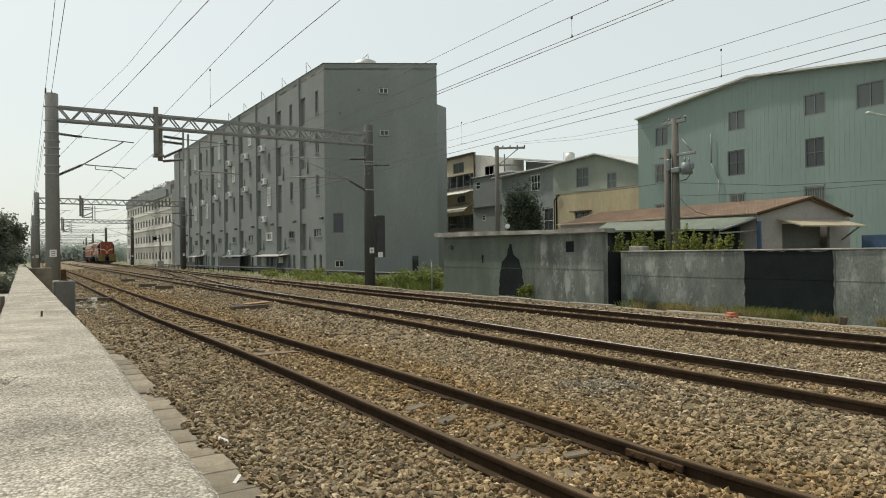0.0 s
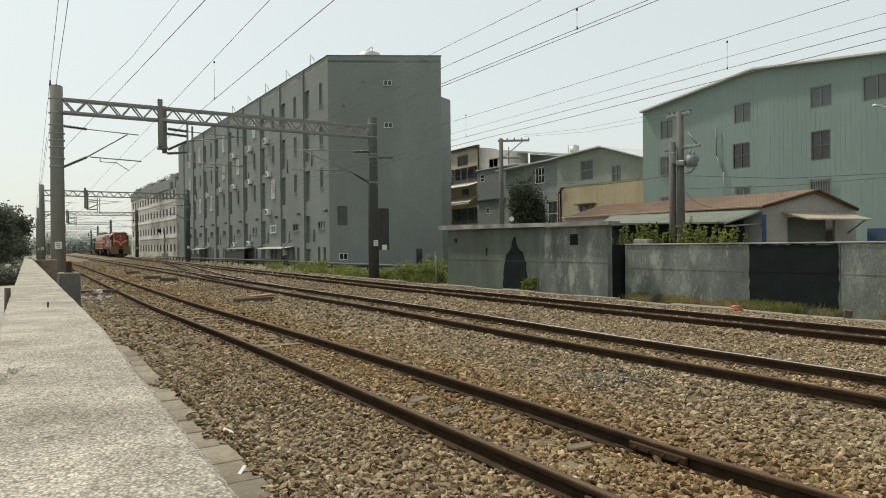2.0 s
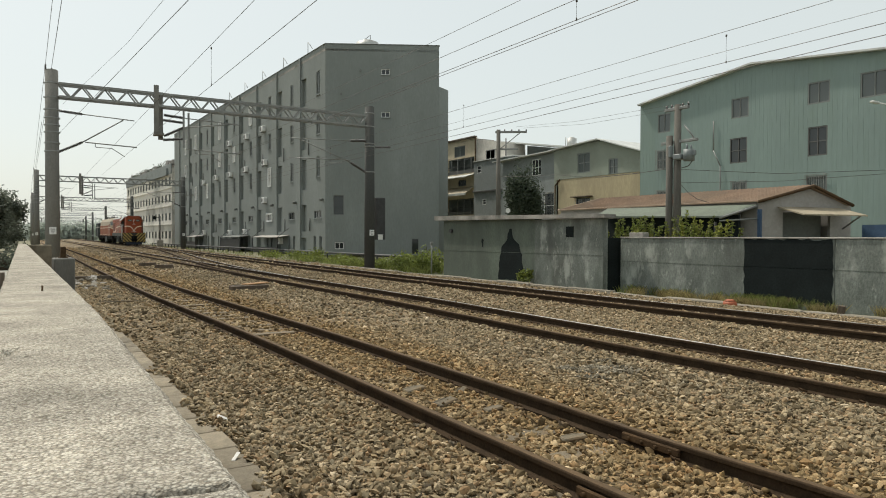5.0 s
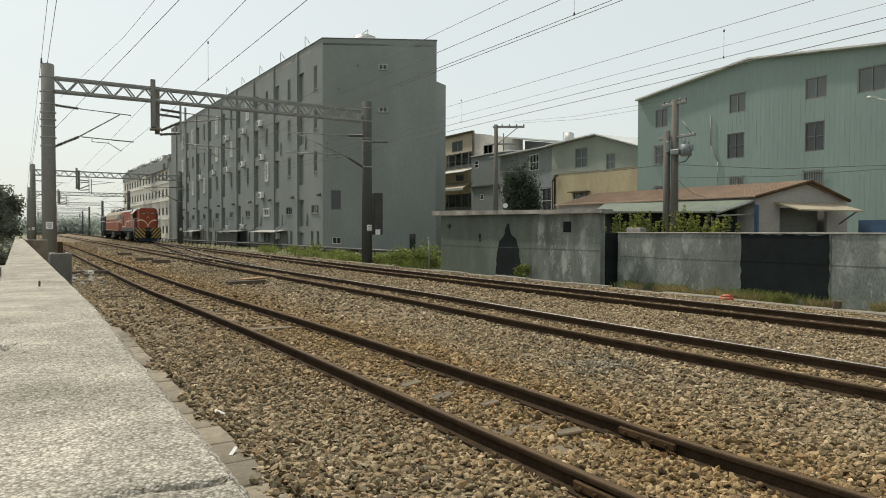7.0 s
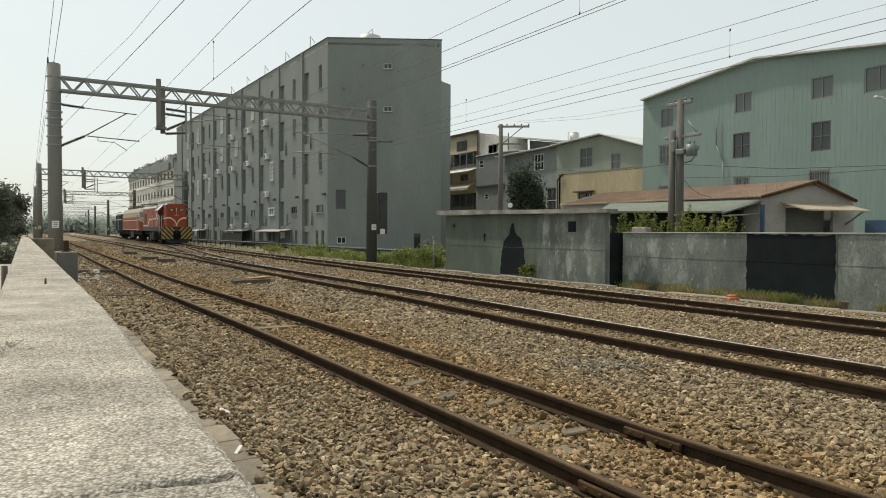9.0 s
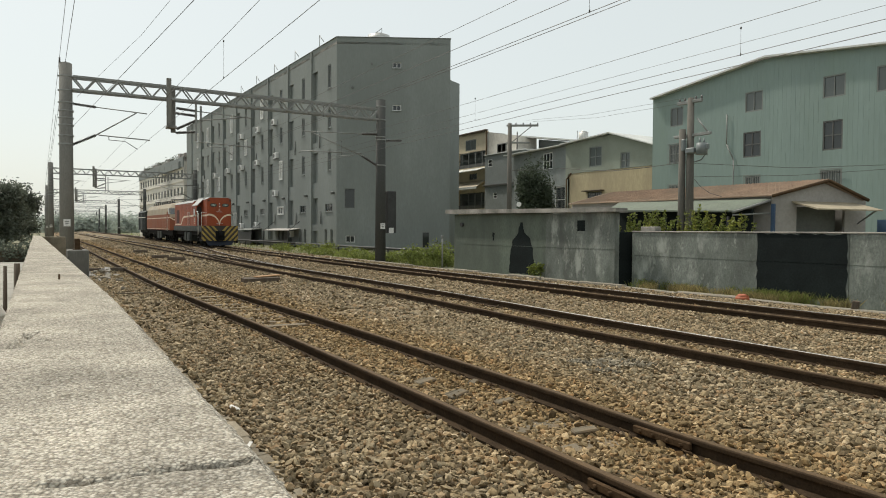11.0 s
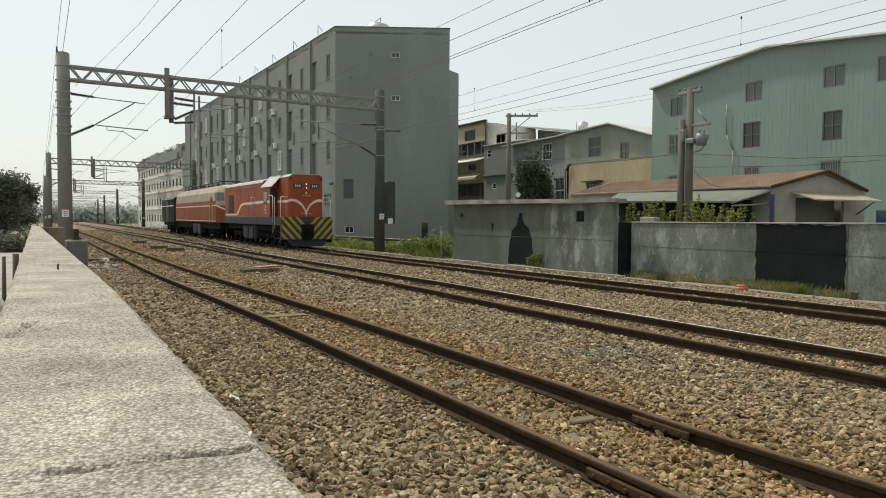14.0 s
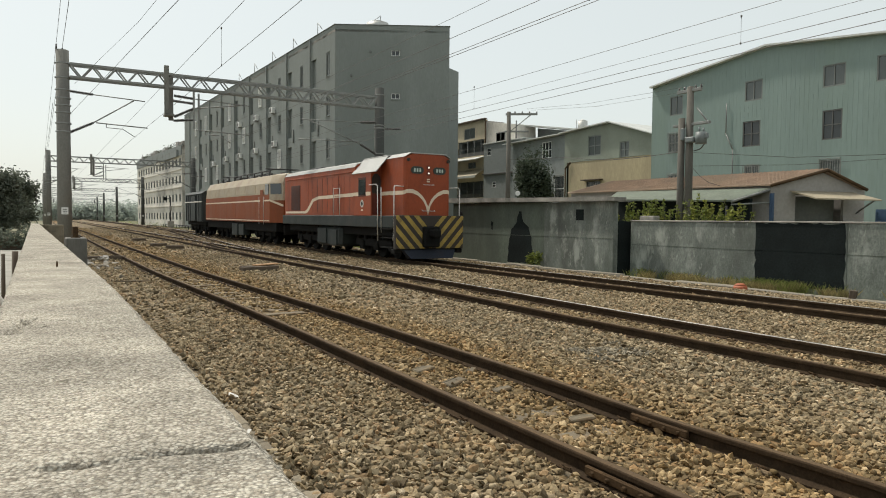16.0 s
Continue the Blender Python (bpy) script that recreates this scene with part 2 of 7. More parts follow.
lamp_mat.use_nodes = True
lb = lamp_mat.node_tree.nodes["Principled BSDF"]
lb.inputs["Emission Color"].default_value, lb.inputs["Emission Strength"].default_value = (1.0, 0.82, 0.68, 1), 0.8
M["headlight"] = lamp_mat


def ballast_mat(name, island):
    """Crushed stone: grey between the tracks, stained by rust and oil beside and between the near rails."""
    m = bpy.data.materials.new(name)
    m.use_nodes = True
    n, l = m.node_tree.nodes, m.node_tree.links
    b = n["Principled BSDF"]
    b.inputs["Roughness"].default_value, b.inputs["Specular IOR Level"].default_value = 0.88, 0.3
    co, sep = n.new("ShaderNodeTexCoord"), n.new("ShaderNodeSeparateXYZ")
    l.new(co.outputs["Object"], sep.inputs[0])
    base = n.new("ShaderNodeValToRGB")
    e = base.color_ramp.elements
    e[0].position, e[0].color = 0.0, (0.085, 0.069, 0.045, 1)
    e[1].position, e[1].color = 1.0, (0.50, 0.45, 0.36, 1)
    for p, c in ((0.2, (0.165, 0.139, 0.092, 1)), (0.34, (0.204, 0.185, 0.139, 1)), (0.48, (0.258, 0.211, 0.134, 1)), (0.6, (0.246, 0.220, 0.163, 1)), (0.7, (0.300, 0.220, 0.137, 1)), (0.82, (0.320, 0.283, 0.206, 1)), (0.93, (0.375, 0.320, 0.225, 1))):
        x = e.new(p)
        x.color = c
    if island:
        g = n.new("ShaderNodeNewGeometry")
        l.new(g.outputs["Random Per Island"], base.inputs[0])
    else:
        v = n.new("ShaderNodeTexVoronoi")
        v.inputs["Scale"].default_value = 16
        l.new(co.outputs["Object"], v.inputs["Vector"])
        s2 = n.new("ShaderNodeSeparateColor")
        l.new(v.outputs["Color"], s2.inputs[0])
        l.new(s2.outputs[0], base.inputs[0])
    stain = n.new("ShaderNodeValToRGB")          # along x, from -2 to 14 m
    rs = n.new("ShaderNodeMapRange")
    rs.inputs["From Min"].default_value, rs.inputs["From Max"].default_value = -2.0, 14.0
    big = n.new("ShaderNodeTexNoise")
    big.inputs["Scale"].default_value, big.inputs["Detail"].default_value = 0.9, 5
    l.new(co.outputs["Object"], big.inputs["Vector"])
    wob = n.new("ShaderNodeMath")
    wob.operation, wob.inputs[1].default_value = "MULTIPLY_ADD", 1.6
    l.new(big.outputs["Fac"], wob.inputs[0])
    l.new(sep.outputs["X"], wob.inputs[2])
    l.new(wob.outputs[0], rs.inputs["Value"])
    l.new(rs.outputs[0], stain.inputs[0])
    e = stain.color_ramp.elements
    e[0].position, e[0].color = 0.0, (0.45, 0.45, 0.45, 1)
    e[1].position, e[1].color = 1.0, (0.4, 0.4, 0.4, 1)
    for p, c in ((0.12, 0.45), (0.19, 0.75), (0.24, 0.95), (0.28, 0.9), (0.32, 0.6), (0.36, 0.42), (0.44, 0.45), (0.49, 0.7), (0.55, 0.5), (0.62, 0.45), (0.72, 0.55)):
        x = e.new(p)
        x.color = (c, c, c, 1)
    mx = n.new("ShaderNodeMix")
    mx.data_type, mx.blend_type = "RGBA", "MULTIPLY"
    mx.inputs[7].default_value = (1.0, 0.79, 0.52, 1)
    l.new(stain.outputs[0], mx.inputs[0])
    l.new(base.outputs[0], mx.inputs[6])
    fine = n.new("ShaderNodeTexNoise")
    fine.inputs["Scale"].default_value, fine.inputs["Detail"].default_value = 55, 4
    l.new(co.outputs["Object"], fine.inputs["Vector"])
    mr = n.new("ShaderNodeMapRange")
    mr.inputs["From Min"].default_value, mr.inputs["From Max"].default_value = 0.3, 0.7
    mr.inputs["To Min"].default_value, mr.inputs["To Max"].default_value = 0.75, 1.2
    l.new(fine.outputs["Fac"], mr.inputs["Value"])
    m2 = n.new("ShaderNodeMix")
    m2.data_type, m2.blend_type, m2.inputs[0].default_value = "RGBA", "MULTIPLY", 1.0
    l.new(mx.outputs[2], m2.inputs[6])
    l.new(mr.outputs[0], m2.inputs[7])
    l.new(m2.outputs[2], b.inputs["Base Color"])
    if not island:      # fines between the stones, darkened: the gaps' shade is put into the colour
        m3 = n.new("ShaderNodeMix")
        m3.data_type, m3.blend_type, m3.inputs[0].default_value = "RGBA", "MULTIPLY", 1.0
        m3.inputs[7].default_value = (0.74, 0.72, 0.69, 1)
        l.new(m2.outputs[2], m3.inputs[6])
        l.new(m3.outputs[2], b.inputs["Base Color"])
    if not island:
        v2 = n.new("ShaderNodeTexVoronoi")
        v2.inputs["Scale"].default_value = 16
        l.new(co.outputs["Object"], v2.inputs["Vector"])
        bp = n.new("ShaderNodeBump")
        bp.invert = True
        bp.inputs["Strength"].default_value, bp.inputs["Distance"].default_value = 1.0, 0.06
        l.new(v2.outputs["Distance"], bp.inputs["Height"])
        l.new(bp.outputs[0], b.inputs["Normal"])
    return m


def pebble_mat(name):
    """Rough cement with pale grit standing out of it."""
    m = bpy.data.materials.new(name)
    m.use_nodes = True
    n, l = m.node_tree.nodes, m.node_tree.links
    b = n["Principled BSDF"]
    b.inputs["Roughness"].default_value, b.inputs["Specular IOR Level"].default_value = 0.93, 0.25
    co = n.new("ShaderNodeTexCoord")
    warp = n.new("ShaderNodeTexNoise")
    warp.inputs["Scale"].default_value = 60
    l.new(co.outputs["Object"], warp.inputs["Vector"])
    add = n.new("ShaderNodeVectorMath")
    add.operation = "MULTIPLY_ADD"
    add.inputs[1].default_value = (0.006, 0.006, 0.006)
    l.new(warp.outputs["Color"], add.inputs[0])
    l.new(co.outputs["Object"], add.inputs[2])
    cells = []
    for scale in (270, 520):
        v = n.new("ShaderNodeTexVoronoi")
        v.inputs["Scale"].default_value = scale
        l.new(add.outputs[0], v.inputs["Vector"])
        cells.append(v)
    sep = n.new("ShaderNodeSeparateColor")
    l.new(cells[0].outputs["Color"], sep.inputs[0])
    ramp = n.new("ShaderNodeValToRGB")
    e = ramp.color_ramp.elements
    e[0].position, e[0].color = 0.0, (0.31, 0.27, 0.215, 1)
    e[1].position, e[1].color = 1.0, (0.63, 0.585, 0.50, 1)
    mid = e.new(0.5)
    mid.color = (0.465, 0.422, 0.348, 1)
    l.new(sep.outputs[0], ramp.inputs[0])
    big = n.new("ShaderNodeTexNoise")
    big.inputs["Scale"].default_value, big.inputs["Detail"].default_value = 6, 6
    l.new(co.outputs["Object"], big.inputs["Vector"])
    tone = n.new("ShaderNodeMapRange")
    tone.inputs["From Min"].default_value, tone.inputs["From Max"].default_value = 0.3, 0.7
    tone.inputs["To Min"].default_value, tone.inputs["To Max"].default_value = 0.66, 1.16
    l.new(big.outputs["Fac"], tone.inputs["Value"])
    gap = n.new("ShaderNodeMapRange")
    gap.inputs["From Min"].default_value, gap.inputs["From Max"].default_value = 0.35, 0.75
    gap.inputs["To Min"].default_value, gap.inputs["To Max"].default_value = 1.0, 0.5
    l.new(cells[0].outputs["Distance"], gap.inputs["Value"])
    last = ramp.outputs[0]
    for src in (tone, gap):
        x = n.new("ShaderNodeMix")
        x.data_type, x.blend_type, x.inputs[0].default_value = "RGBA", "MULTIPLY", 1.0
        l.new(last, x.inputs[6])
        l.new(src.outputs[0], x.inputs[7])
        last = x.outputs[2]
    l.new(last, b.inputs["Base Color"])
    tall = n.new("ShaderNodeMath")
    tall.operation = "MULTIPLY_ADD"
    tall.inputs[1].default_value = 0.5
    l.new(cells[1].outputs["Distance"], tall.inputs[0])
    l.new(cells[0].outputs["Distance"], tall.inputs[2])
    bp = n.new("ShaderNodeBump")
    bp.invert = True
    bp.inputs["Strength"].default_value, bp.inputs["Distance"].default_value = 0.7, 0.0035
    l.new(tall.outputs[0], bp.inputs["Height"])
    l.new(bp.outputs[0], b.inputs["Normal"])
    return m


M["parapet"] = pebble_mat("parapet_grit")
M["ballast"], M["stones"] = ballast_mat("ballast_bed", False), ballast_mat("ballast_stones", True)


# ---------------------------------------------------------------- mesh helpers
class MB:
    """Gathers vertices and faces of one mesh."""

    def __init__(self):
        self.v, self.f, self.mi, self.sm = [], [], [], []

    def add(self, verts, faces, mi=0, smooth=False):
        k = len(self.v)
        self.v += [tuple(p) for p in verts]
        self.f += [tuple(i + k for i in q) for q in faces]
        self.mi += [mi] * len(faces)
        self.sm += [smooth] * len(faces)
        return self

    def box(self, x0, x1, y0, y1, z0, z1, c=0.0, m=None, mi=0):
        """A box, with edges chamfered by c, in the space of the matrix m."""
        if x0 > x1: x0, x1 = x1, x0
        if y0 > y1: y0, y1 = y1, y0
        if z0 > z1: z0, z1 = z1, z0
        c = min(c, (x1 - x0) * 0.45, (y1 - y0) * 0.45, (z1 - z0) * 0.45)
        if c <= 0:
            vs = [(x, y, z) for z in (z0, z1) for y in (y0, y1) for x in (x0, x1)]
            fs = [(0, 2, 3, 1), (4, 5, 7, 6), (0, 1, 5, 4), (2, 6, 7, 3), (0, 4, 6, 2), (1, 3, 7, 5)]
        else:
            vs, idx = [], {}
            lo, hi = (x0, y0, z0), (x1, y1, z1)
            for s in range(8):
                bits = (s & 1, s >> 1 & 1, s >> 2 & 1)
                for a in range(3):
                    p = []
                    for k in range(3):
                        base = hi[k] if bits[k] else lo[k]
                        p.append(base if k == a else base + (-c if bits[k] else c))
                    idx[s, a] = len(vs)
                    vs.append(tuple(p))
            fs = []
            for a in range(3):
                b, d = (a + 1) % 3, (a + 2) % 3
                for side in (0, 1):
                    q = [idx[(side << a) | (i << b) | (j << d), a] for i, j in ((0, 0), (1, 0), (1, 1), (0, 1))]
                    fs.append(tuple(q if side else q[::-1]))
            for a in range(3):
                b, d = (a + 1) % 3, (a + 2) % 3
                for i in (0, 1):
                    for j in (0, 1):
                        s0, s1 = (i << b) | (j << d), (1 << a) | (i << b) | (j << d)
                        q = [idx[s0, b], idx[s1, b], idx[s1, d], idx[s0, d]]
                        fs.append(tuple(q if i != j else q[::-1]))
            for s in range(8):
                q = [idx[s, 0], idx[s, 1], idx[s, 2]]
                fs.append(tuple(q if bin(s).count("1") % 2 else q[::-1]))
        if m is not None:
            vs = [m @ Vector(p) for p in vs]
        return self.add(vs, fs, mi)

    def rod(self, p, q, r, r2=None, n=8, mi=0, cap=True):
        p, q = Vector(p), Vector(q)
        r2 = r if r2 is None else r2
        d = (q - p).normalized()
        a = d.orthogonal().normalized()
        b = d.cross(a)
        vs = [p + (a * math.cos(2 * math.pi * i / n) + b * math.sin(2 * math.pi * i / n)) * r for i in range(n)]
        vs += [q + (a * math.cos(2 * math.pi * i / n) + b * math.sin(2 * math.pi * i / n)) * r2 for i in range(n)]
        self.add(vs, [(i, (i + 1) % n, n + (i + 1) % n, n + i) for i in range(n)], mi, n > 5)
        if cap:
            k = len(self.v) - 2 * n
            self.f += [tuple(k + i for i in range(n))[::-1], tuple(k + n + i for i in range(n))]
            self.mi += [mi, mi]
            self.sm += [False, False]
        return self

    def path(self, pts, r, n=6, mi=0):
        for p, q in zip(pts, pts[1:]):
            self.rod(p, q, r, n=n, mi=mi)
        return self

    def prism(self, poly, depth, m=None, mi=0):
        """A polygon in x, z, pushed from y = 0 to depth."""
        k = len(poly)
        vs = [Vector((x, 0, z)) for x, z in poly] + [Vector((x, depth, z)) for x, z in poly]
        if m is not None:
            vs = [m @ p for p in vs]
        return self.add(vs, [tuple(range(k)), tuple(range(2 * k - 1, k - 1, -1))] + [((i + 1) % k, i, k + i, k + (i + 1) % k) for i in range(k)], mi)

    def ring_frame(self, a, b, c, d, w, y0, y1, m):
        """A rectangular frame of width w in one piece, between depths y0 and y1."""
        vs = [m @ Vector((u, y, v)) for y in (y0, y1) for u, v in ((a, c), (b, c), (b, d), (a, d), (a + w, c + w), (b - w, c + w), (b - w, d - w), (a + w, d - w))]
        fs = []
        for i in range(4):
            j = (i + 1) % 4
            fs += [(i, j, j + 4, i + 4), (i + 8, i + 12, j + 12, j + 8), (i, i + 8, j + 8, j), (i + 4, j + 4, j + 12, i + 12)]
        return self.add(vs, fs)

    def mesh(self, name):
        me = bpy.data.meshes.new(name)
        me.from_pydata(self.v, [], self.f)
        me.polygons.foreach_set("material_index", self.mi)
        me.polygons.foreach_set("use_smooth", self.sm)
        me.update()
        return me


def part(name, mb, material, parent=None, label="", at=None):
    """Links a mesh as one object under a thing or a part."""
    me = mb if isinstance(mb, bpy.types.Mesh) else mb.mesh(name)
    if not me.materials:
        for one in (material if isinstance(material, (list, tuple)) else [material]):
            me.materials.append(M[one])
    ob = new(name, me)
    ob.parent = parent
    if at is not None:
        ob.matrix_basis = at
    if label:
        ob["label"] = label
    return ob


def thing(name, label, category, at=None, group="", kind=""):
    ob = new(name)
    ob.empty_display_size = 0.3
    if at is not None:
        ob.matrix_basis = at
    return tagged(ob, label, category, group, kind)


def smooth01(u):
    u = min(max(u, 0.0), 1.0)
    return u * u * (3 - 2 * u)


def far_bend(y):
    """Past 150 m the whole line bends gently to the right."""
    return 0.00016 * max(y - 150, 0) ** 2


G = 1.132 / 2
TRACK_1 = lambda y: G - 0.25 * smooth01((y - 8) / 14) * (1 - 0.6 * smooth01((y - 35) / 40)) + far_bend(y)
TRACK_2 = lambda y: 4.08 + 0.010 * min(max(y, 0), 14) + 0.22 * smooth01((y - 7) / 9) + G + far_bend(y)
TRACK_3 = lambda y: 9.04 + 0.10 * smooth01((y - 5) / 20) + far_bend(y)
CROSSOVER = lambda y: TRACK_2(y) + (TRACK_3(y) - TRACK_2(y)) * smooth01((y - 22) / 62)


def rise(x, y):
    """The main line climbs gently away from the siding, which stays level."""
    return 0.0042 * min(max(y - 25, 0.0), 125.0) * min(max((x - 1.5 - far_bend(y)) / 7.0, 0.0), 1.0)


# ---------------------------------------------------------------- ground, ballast, tracks
def sheet(name, xs, ys, zf, material, label, category, kind="structure"):
    mb = MB()
    nx = len(xs)
    mb.add([(x, y, zf(x, y)) for y in ys for x in xs],
           [(j * nx + i, j * nx + i + 1, (j + 1) * nx + i + 1, (j + 1) * nx + i) for j in range(len(ys) - 1) for i in range(nx - 1)], smooth=True)
    return tagged(part(name, mb, material), label, category, kind=kind)


def hill(x, y):
    return -0.14 + 0.05 * noise.noise((x * 0.2, y * 0.2, 0)) * (abs(x) < 40)


M["earth"] = mat("earth", (0.20, 0.175, 0.12), 0.95, vary=0.3, scale=0.5, fine=8, bump=0.6, dist=0.03, dirt=(0.10, 0.125, 0.045), dirt_amount=0.6, dirt_scale=0.35)
sheet("ground", [-900, -300, -100, -40] + [-20 + 2 * i for i in range(31)] + [60, 120, 300, 900], [-60, -30] + [-10 + 4 * i for i in range(40)] + [200, 400, 900, 2500],
      hill, "earth", "bare earth and thin grass beside the railway", "ground")


def bed_height(x, y):
    edge = min(smooth01((x + 2.3) / 0.5), smooth01((12.3 + far_bend(y) - x) / 0.6))
    z = 0.0
    for c in (TRACK_1(y), TRACK_2(y), TRACK_3(y)):
        z = max(z, 0.035 * math.exp(-((abs(x - c) - 1.1) / 0.5) ** 2))
    return -0.2 + (0.185 + rise(x, y)) * edge + z * edge + 0.03 * noise.noise((x * 0.8, y * 0.8, 3)) * edge


bed_x = [-2.4 + 0.25 * i for i in range(62)]
mb = MB()
bed_y = [-8 + 0.5 * i for i in range(100)] + [42 + 4 * i for i in range(40)] + [205 + 15 * i for i in range(30)]
mb.add([(x + far_bend(y), y, bed_height(x + far_bend(y), y)) for y in bed_y for x in bed_x],
       [(j * 62 + i, j * 62 + i + 1, (j + 1) * 62 + i + 1, (j + 1) * 62 + i) for j in range(len(bed_y) - 1) for i in range(61)], smooth=True)
tagged(part("ballast_bed", mb, "ballast"), "bed of grey-brown crushed stone ballast under the tracks", "ballast", kind="structure")

RAIL = [(-0.062, 0.0), (0.062, 0.0), (0.062, 0.012), (0.012, 0.03), (0.009, 0.098), (0.033, 0.108), (0.034, 0.132), (0.027, 0.143), (0.012, 0.147),
        (-0.012, 0.147), (-0.027, 0.143), (-0.034, 0.132), (-0.033, 0.108), (-0.009, 0.098), (-0.012, 0.03), (-0.062, 0.012)]


def rail(track, side, y0, y1, name, parent, top="rail_top_glint", z=0.004):
    ys, y = [y0], y0
    while y < y1:
        y = min(y + (0.6 if y < 25 else 2.0 if y < 110 else 8.0), y1)
        ys.append(y)
    mb, k = MB(), len(RAIL)
    vs = []
    for y in ys:
        s = (track(y + 0.1) - track(y - 0.1)) / 0.2
        wob = 0.004 * noise.noise((y * 0.25, side * 7.0 + track(0), 0))
        dip = -0.02 * math.exp(-((y - 3.55) / 0.9) ** 2) if track is TRACK_1 and side > 0 else 0.0
        for px, pz in RAIL:
            off = side * G + px + wob
            vs.append((track(y) + off * math.sqrt(1 + s * s), y, z + pz + dip + rise(track(y), y)))
    fs, mi = [], []
    for j in range(len(ys) - 1):
        for i in range(k):
            fs.append((j * k + i, j * k + (i + 1) % k, (j + 1) * k + (i + 1) % k, (j + 1) * k + i))
            # wider bright top on the far rail, painting its glint
            mi.append(1 if (6 if side > 0 else 7) <= i <= 9 else 0)
    fs += [tuple(range(k))[::-1], tuple((len(ys) - 1) * k + i for i in range(k))]
    mb.add(vs, fs)
    mb.mi = mi + [0, 0]
    mb.sm = [6 <= i % k <= 10 for i in range(len(fs) - 2)] + [False, False]
    return part(name, mb, ["rail_side", top], parent)


sleeper_mb = MB()
sleeper_mb.prism([(-1.05, -0.12), (1.05, -0.12), (1.0, 0.0), (-1.0, 0.0)], 0.21, pose(0, -0.105, 0))
for sx in (-G, G):
    for o in (-1, 1):
        sleeper_mb.box(sx + o * 0.085 - 0.025, sx + o * 0.085 + 0.025, -0.05, 0.05, 0.0, 0.045, 0.01)
sleeper_mesh = sleeper_mb.mesh("sleeper")
clip_mb = MB()
for o in (-1, 1):
    clip_mb.path([(o * 0.10, -0.05, 0.04), (o * 0.13, -0.02, 0.055), (o * 0.12, 0.03, 0.06), (o * 0.07, 0.05, 0.035), (o * 0.055, 0.0, 0.03)], 0.008, 5)
clip_mesh = clip_mb.mesh("rail_clip")
rng = random.Random(4)
rail_joint = MB()
rail_joint.box(-0.05, -0.02, -0.28, 0.28, 0.035, 0.095, 0.008).box(0.02, 0.05, -0.28, 0.28, 0.035, 0.095, 0.008)
for k in (-0.2, -0.07, 0.07, 0.2):
    rail_joint.rod((-0.075, k, 0.065), (0.075, k, 0.065), 0.014, n=6)
joint_mesh = rail_joint.mesh("fish_plate")

for track, name, y0, y1, label, s0 in ((TRACK_1, "track_1", -6, 520, "rusty narrow-gauge siding track on stone ballast", 0.1), (TRACK_2, "track_2", -6, 520, "narrow-gauge running track with worn rail heads", 0.3),
                                      (TRACK_3, "track_3", -6, 520, "narrow-gauge main track beside the concrete wall", 0.2), (CROSSOVER, "crossover", 23, 83, "curved crossover rails between two tracks", 0.25)):
    tr = thing(name, label, "railway track", kind="structure")
    top = "rail_top_rusty" if track is TRACK_1 else "rail_top_glint"
    rail(track, -1, y0, y1, "rail", tr, "rail_top_rusty", 0.001 if track is CROSSOVER else 0.004)
    rail(track, 1, y0, y1, "rail", tr, top, 0.001 if track is CROSSOVER else 0.004)
    if track is CROSSOVER:
        for side in (-1, 1):      # check rails and point blades
            mbk = MB()
            mbk.path([(track(y) + side * (G - 0.11), y, 0.09 + rise(track(y), y)) for y in range(42, 53)], 0.035, 6)
            part("check_rail", mbk, "rust", tr)
        timber = MB().box(-1.0, 1.0, -0.11, 0.11, -0.12, 0.0, 0.01).mesh("sleeper")
        y = 40.0
        while y < 74:
            part("sleeper", timber, "wood", tr, at=pose(track(y), y, rise(track(y), y) + 0.03, 0, 0, rng.uniform(-2, 2)))
            y += 0.93
        continue
    y = -3 + s0
    while y < 96:
        part("sleeper", sleeper_mesh, "sleeper", tr, at=pose(track(y), y, rise(track(y), y) + rng.uniform(-0.01, 0.012) + (-0.028 if track is TRACK_1 and y < 11 else 0.004 if track is TRACK_1 and y < 24 else 0.02 if y > 42 else -0.02), 0, 0, rng.uniform(-1.5, 1.5)))
        if y < 16 and track is not TRACK_3:
            for sx in (-G, G):
                part("rail_clip", clip_mesh, "rust", tr, at=pose(track(y) + sx, y, 0.0))
        y += 0.62 if y < 42 else 0.93
    if track is TRACK_1:
        for sx, yj in ((G, 3.6), (-G, 2.9)):
            part("fish_plate", joint_mesh, "rust", tr, at=pose(track(yj) + sx, yj, 0.0))

# ballast stones, as one scatter
nr = np.random.default_rng(11)
t = (1 + 5 ** 0.5) / 2
ico_v = np.array([(-1, t, 0), (1, t, 0), (-1, -t, 0), (1, -t, 0), (0, -1, t), (0, 1, t), (0, -1, -t), (0, 1, -t), (t, 0, -1), (t, 0, 1), (-t, 0, -1), (-t, 0, 1)]) / math.sqrt(1 + t * t)
ico_f = np.array([(0, 11, 5), (0, 5, 1), (0, 1, 7), (0, 7, 10), (0, 10, 11), (1, 5, 9), (5, 11, 4), (11, 10, 2), (10, 7, 6), (7, 1, 8), (3, 9, 4), (3, 4, 2), (3, 2, 6), (3, 6, 8), (3, 8, 9), (4, 9, 5), (2, 4, 11), (6, 2, 10), (8, 6, 7), (9, 8, 1)])


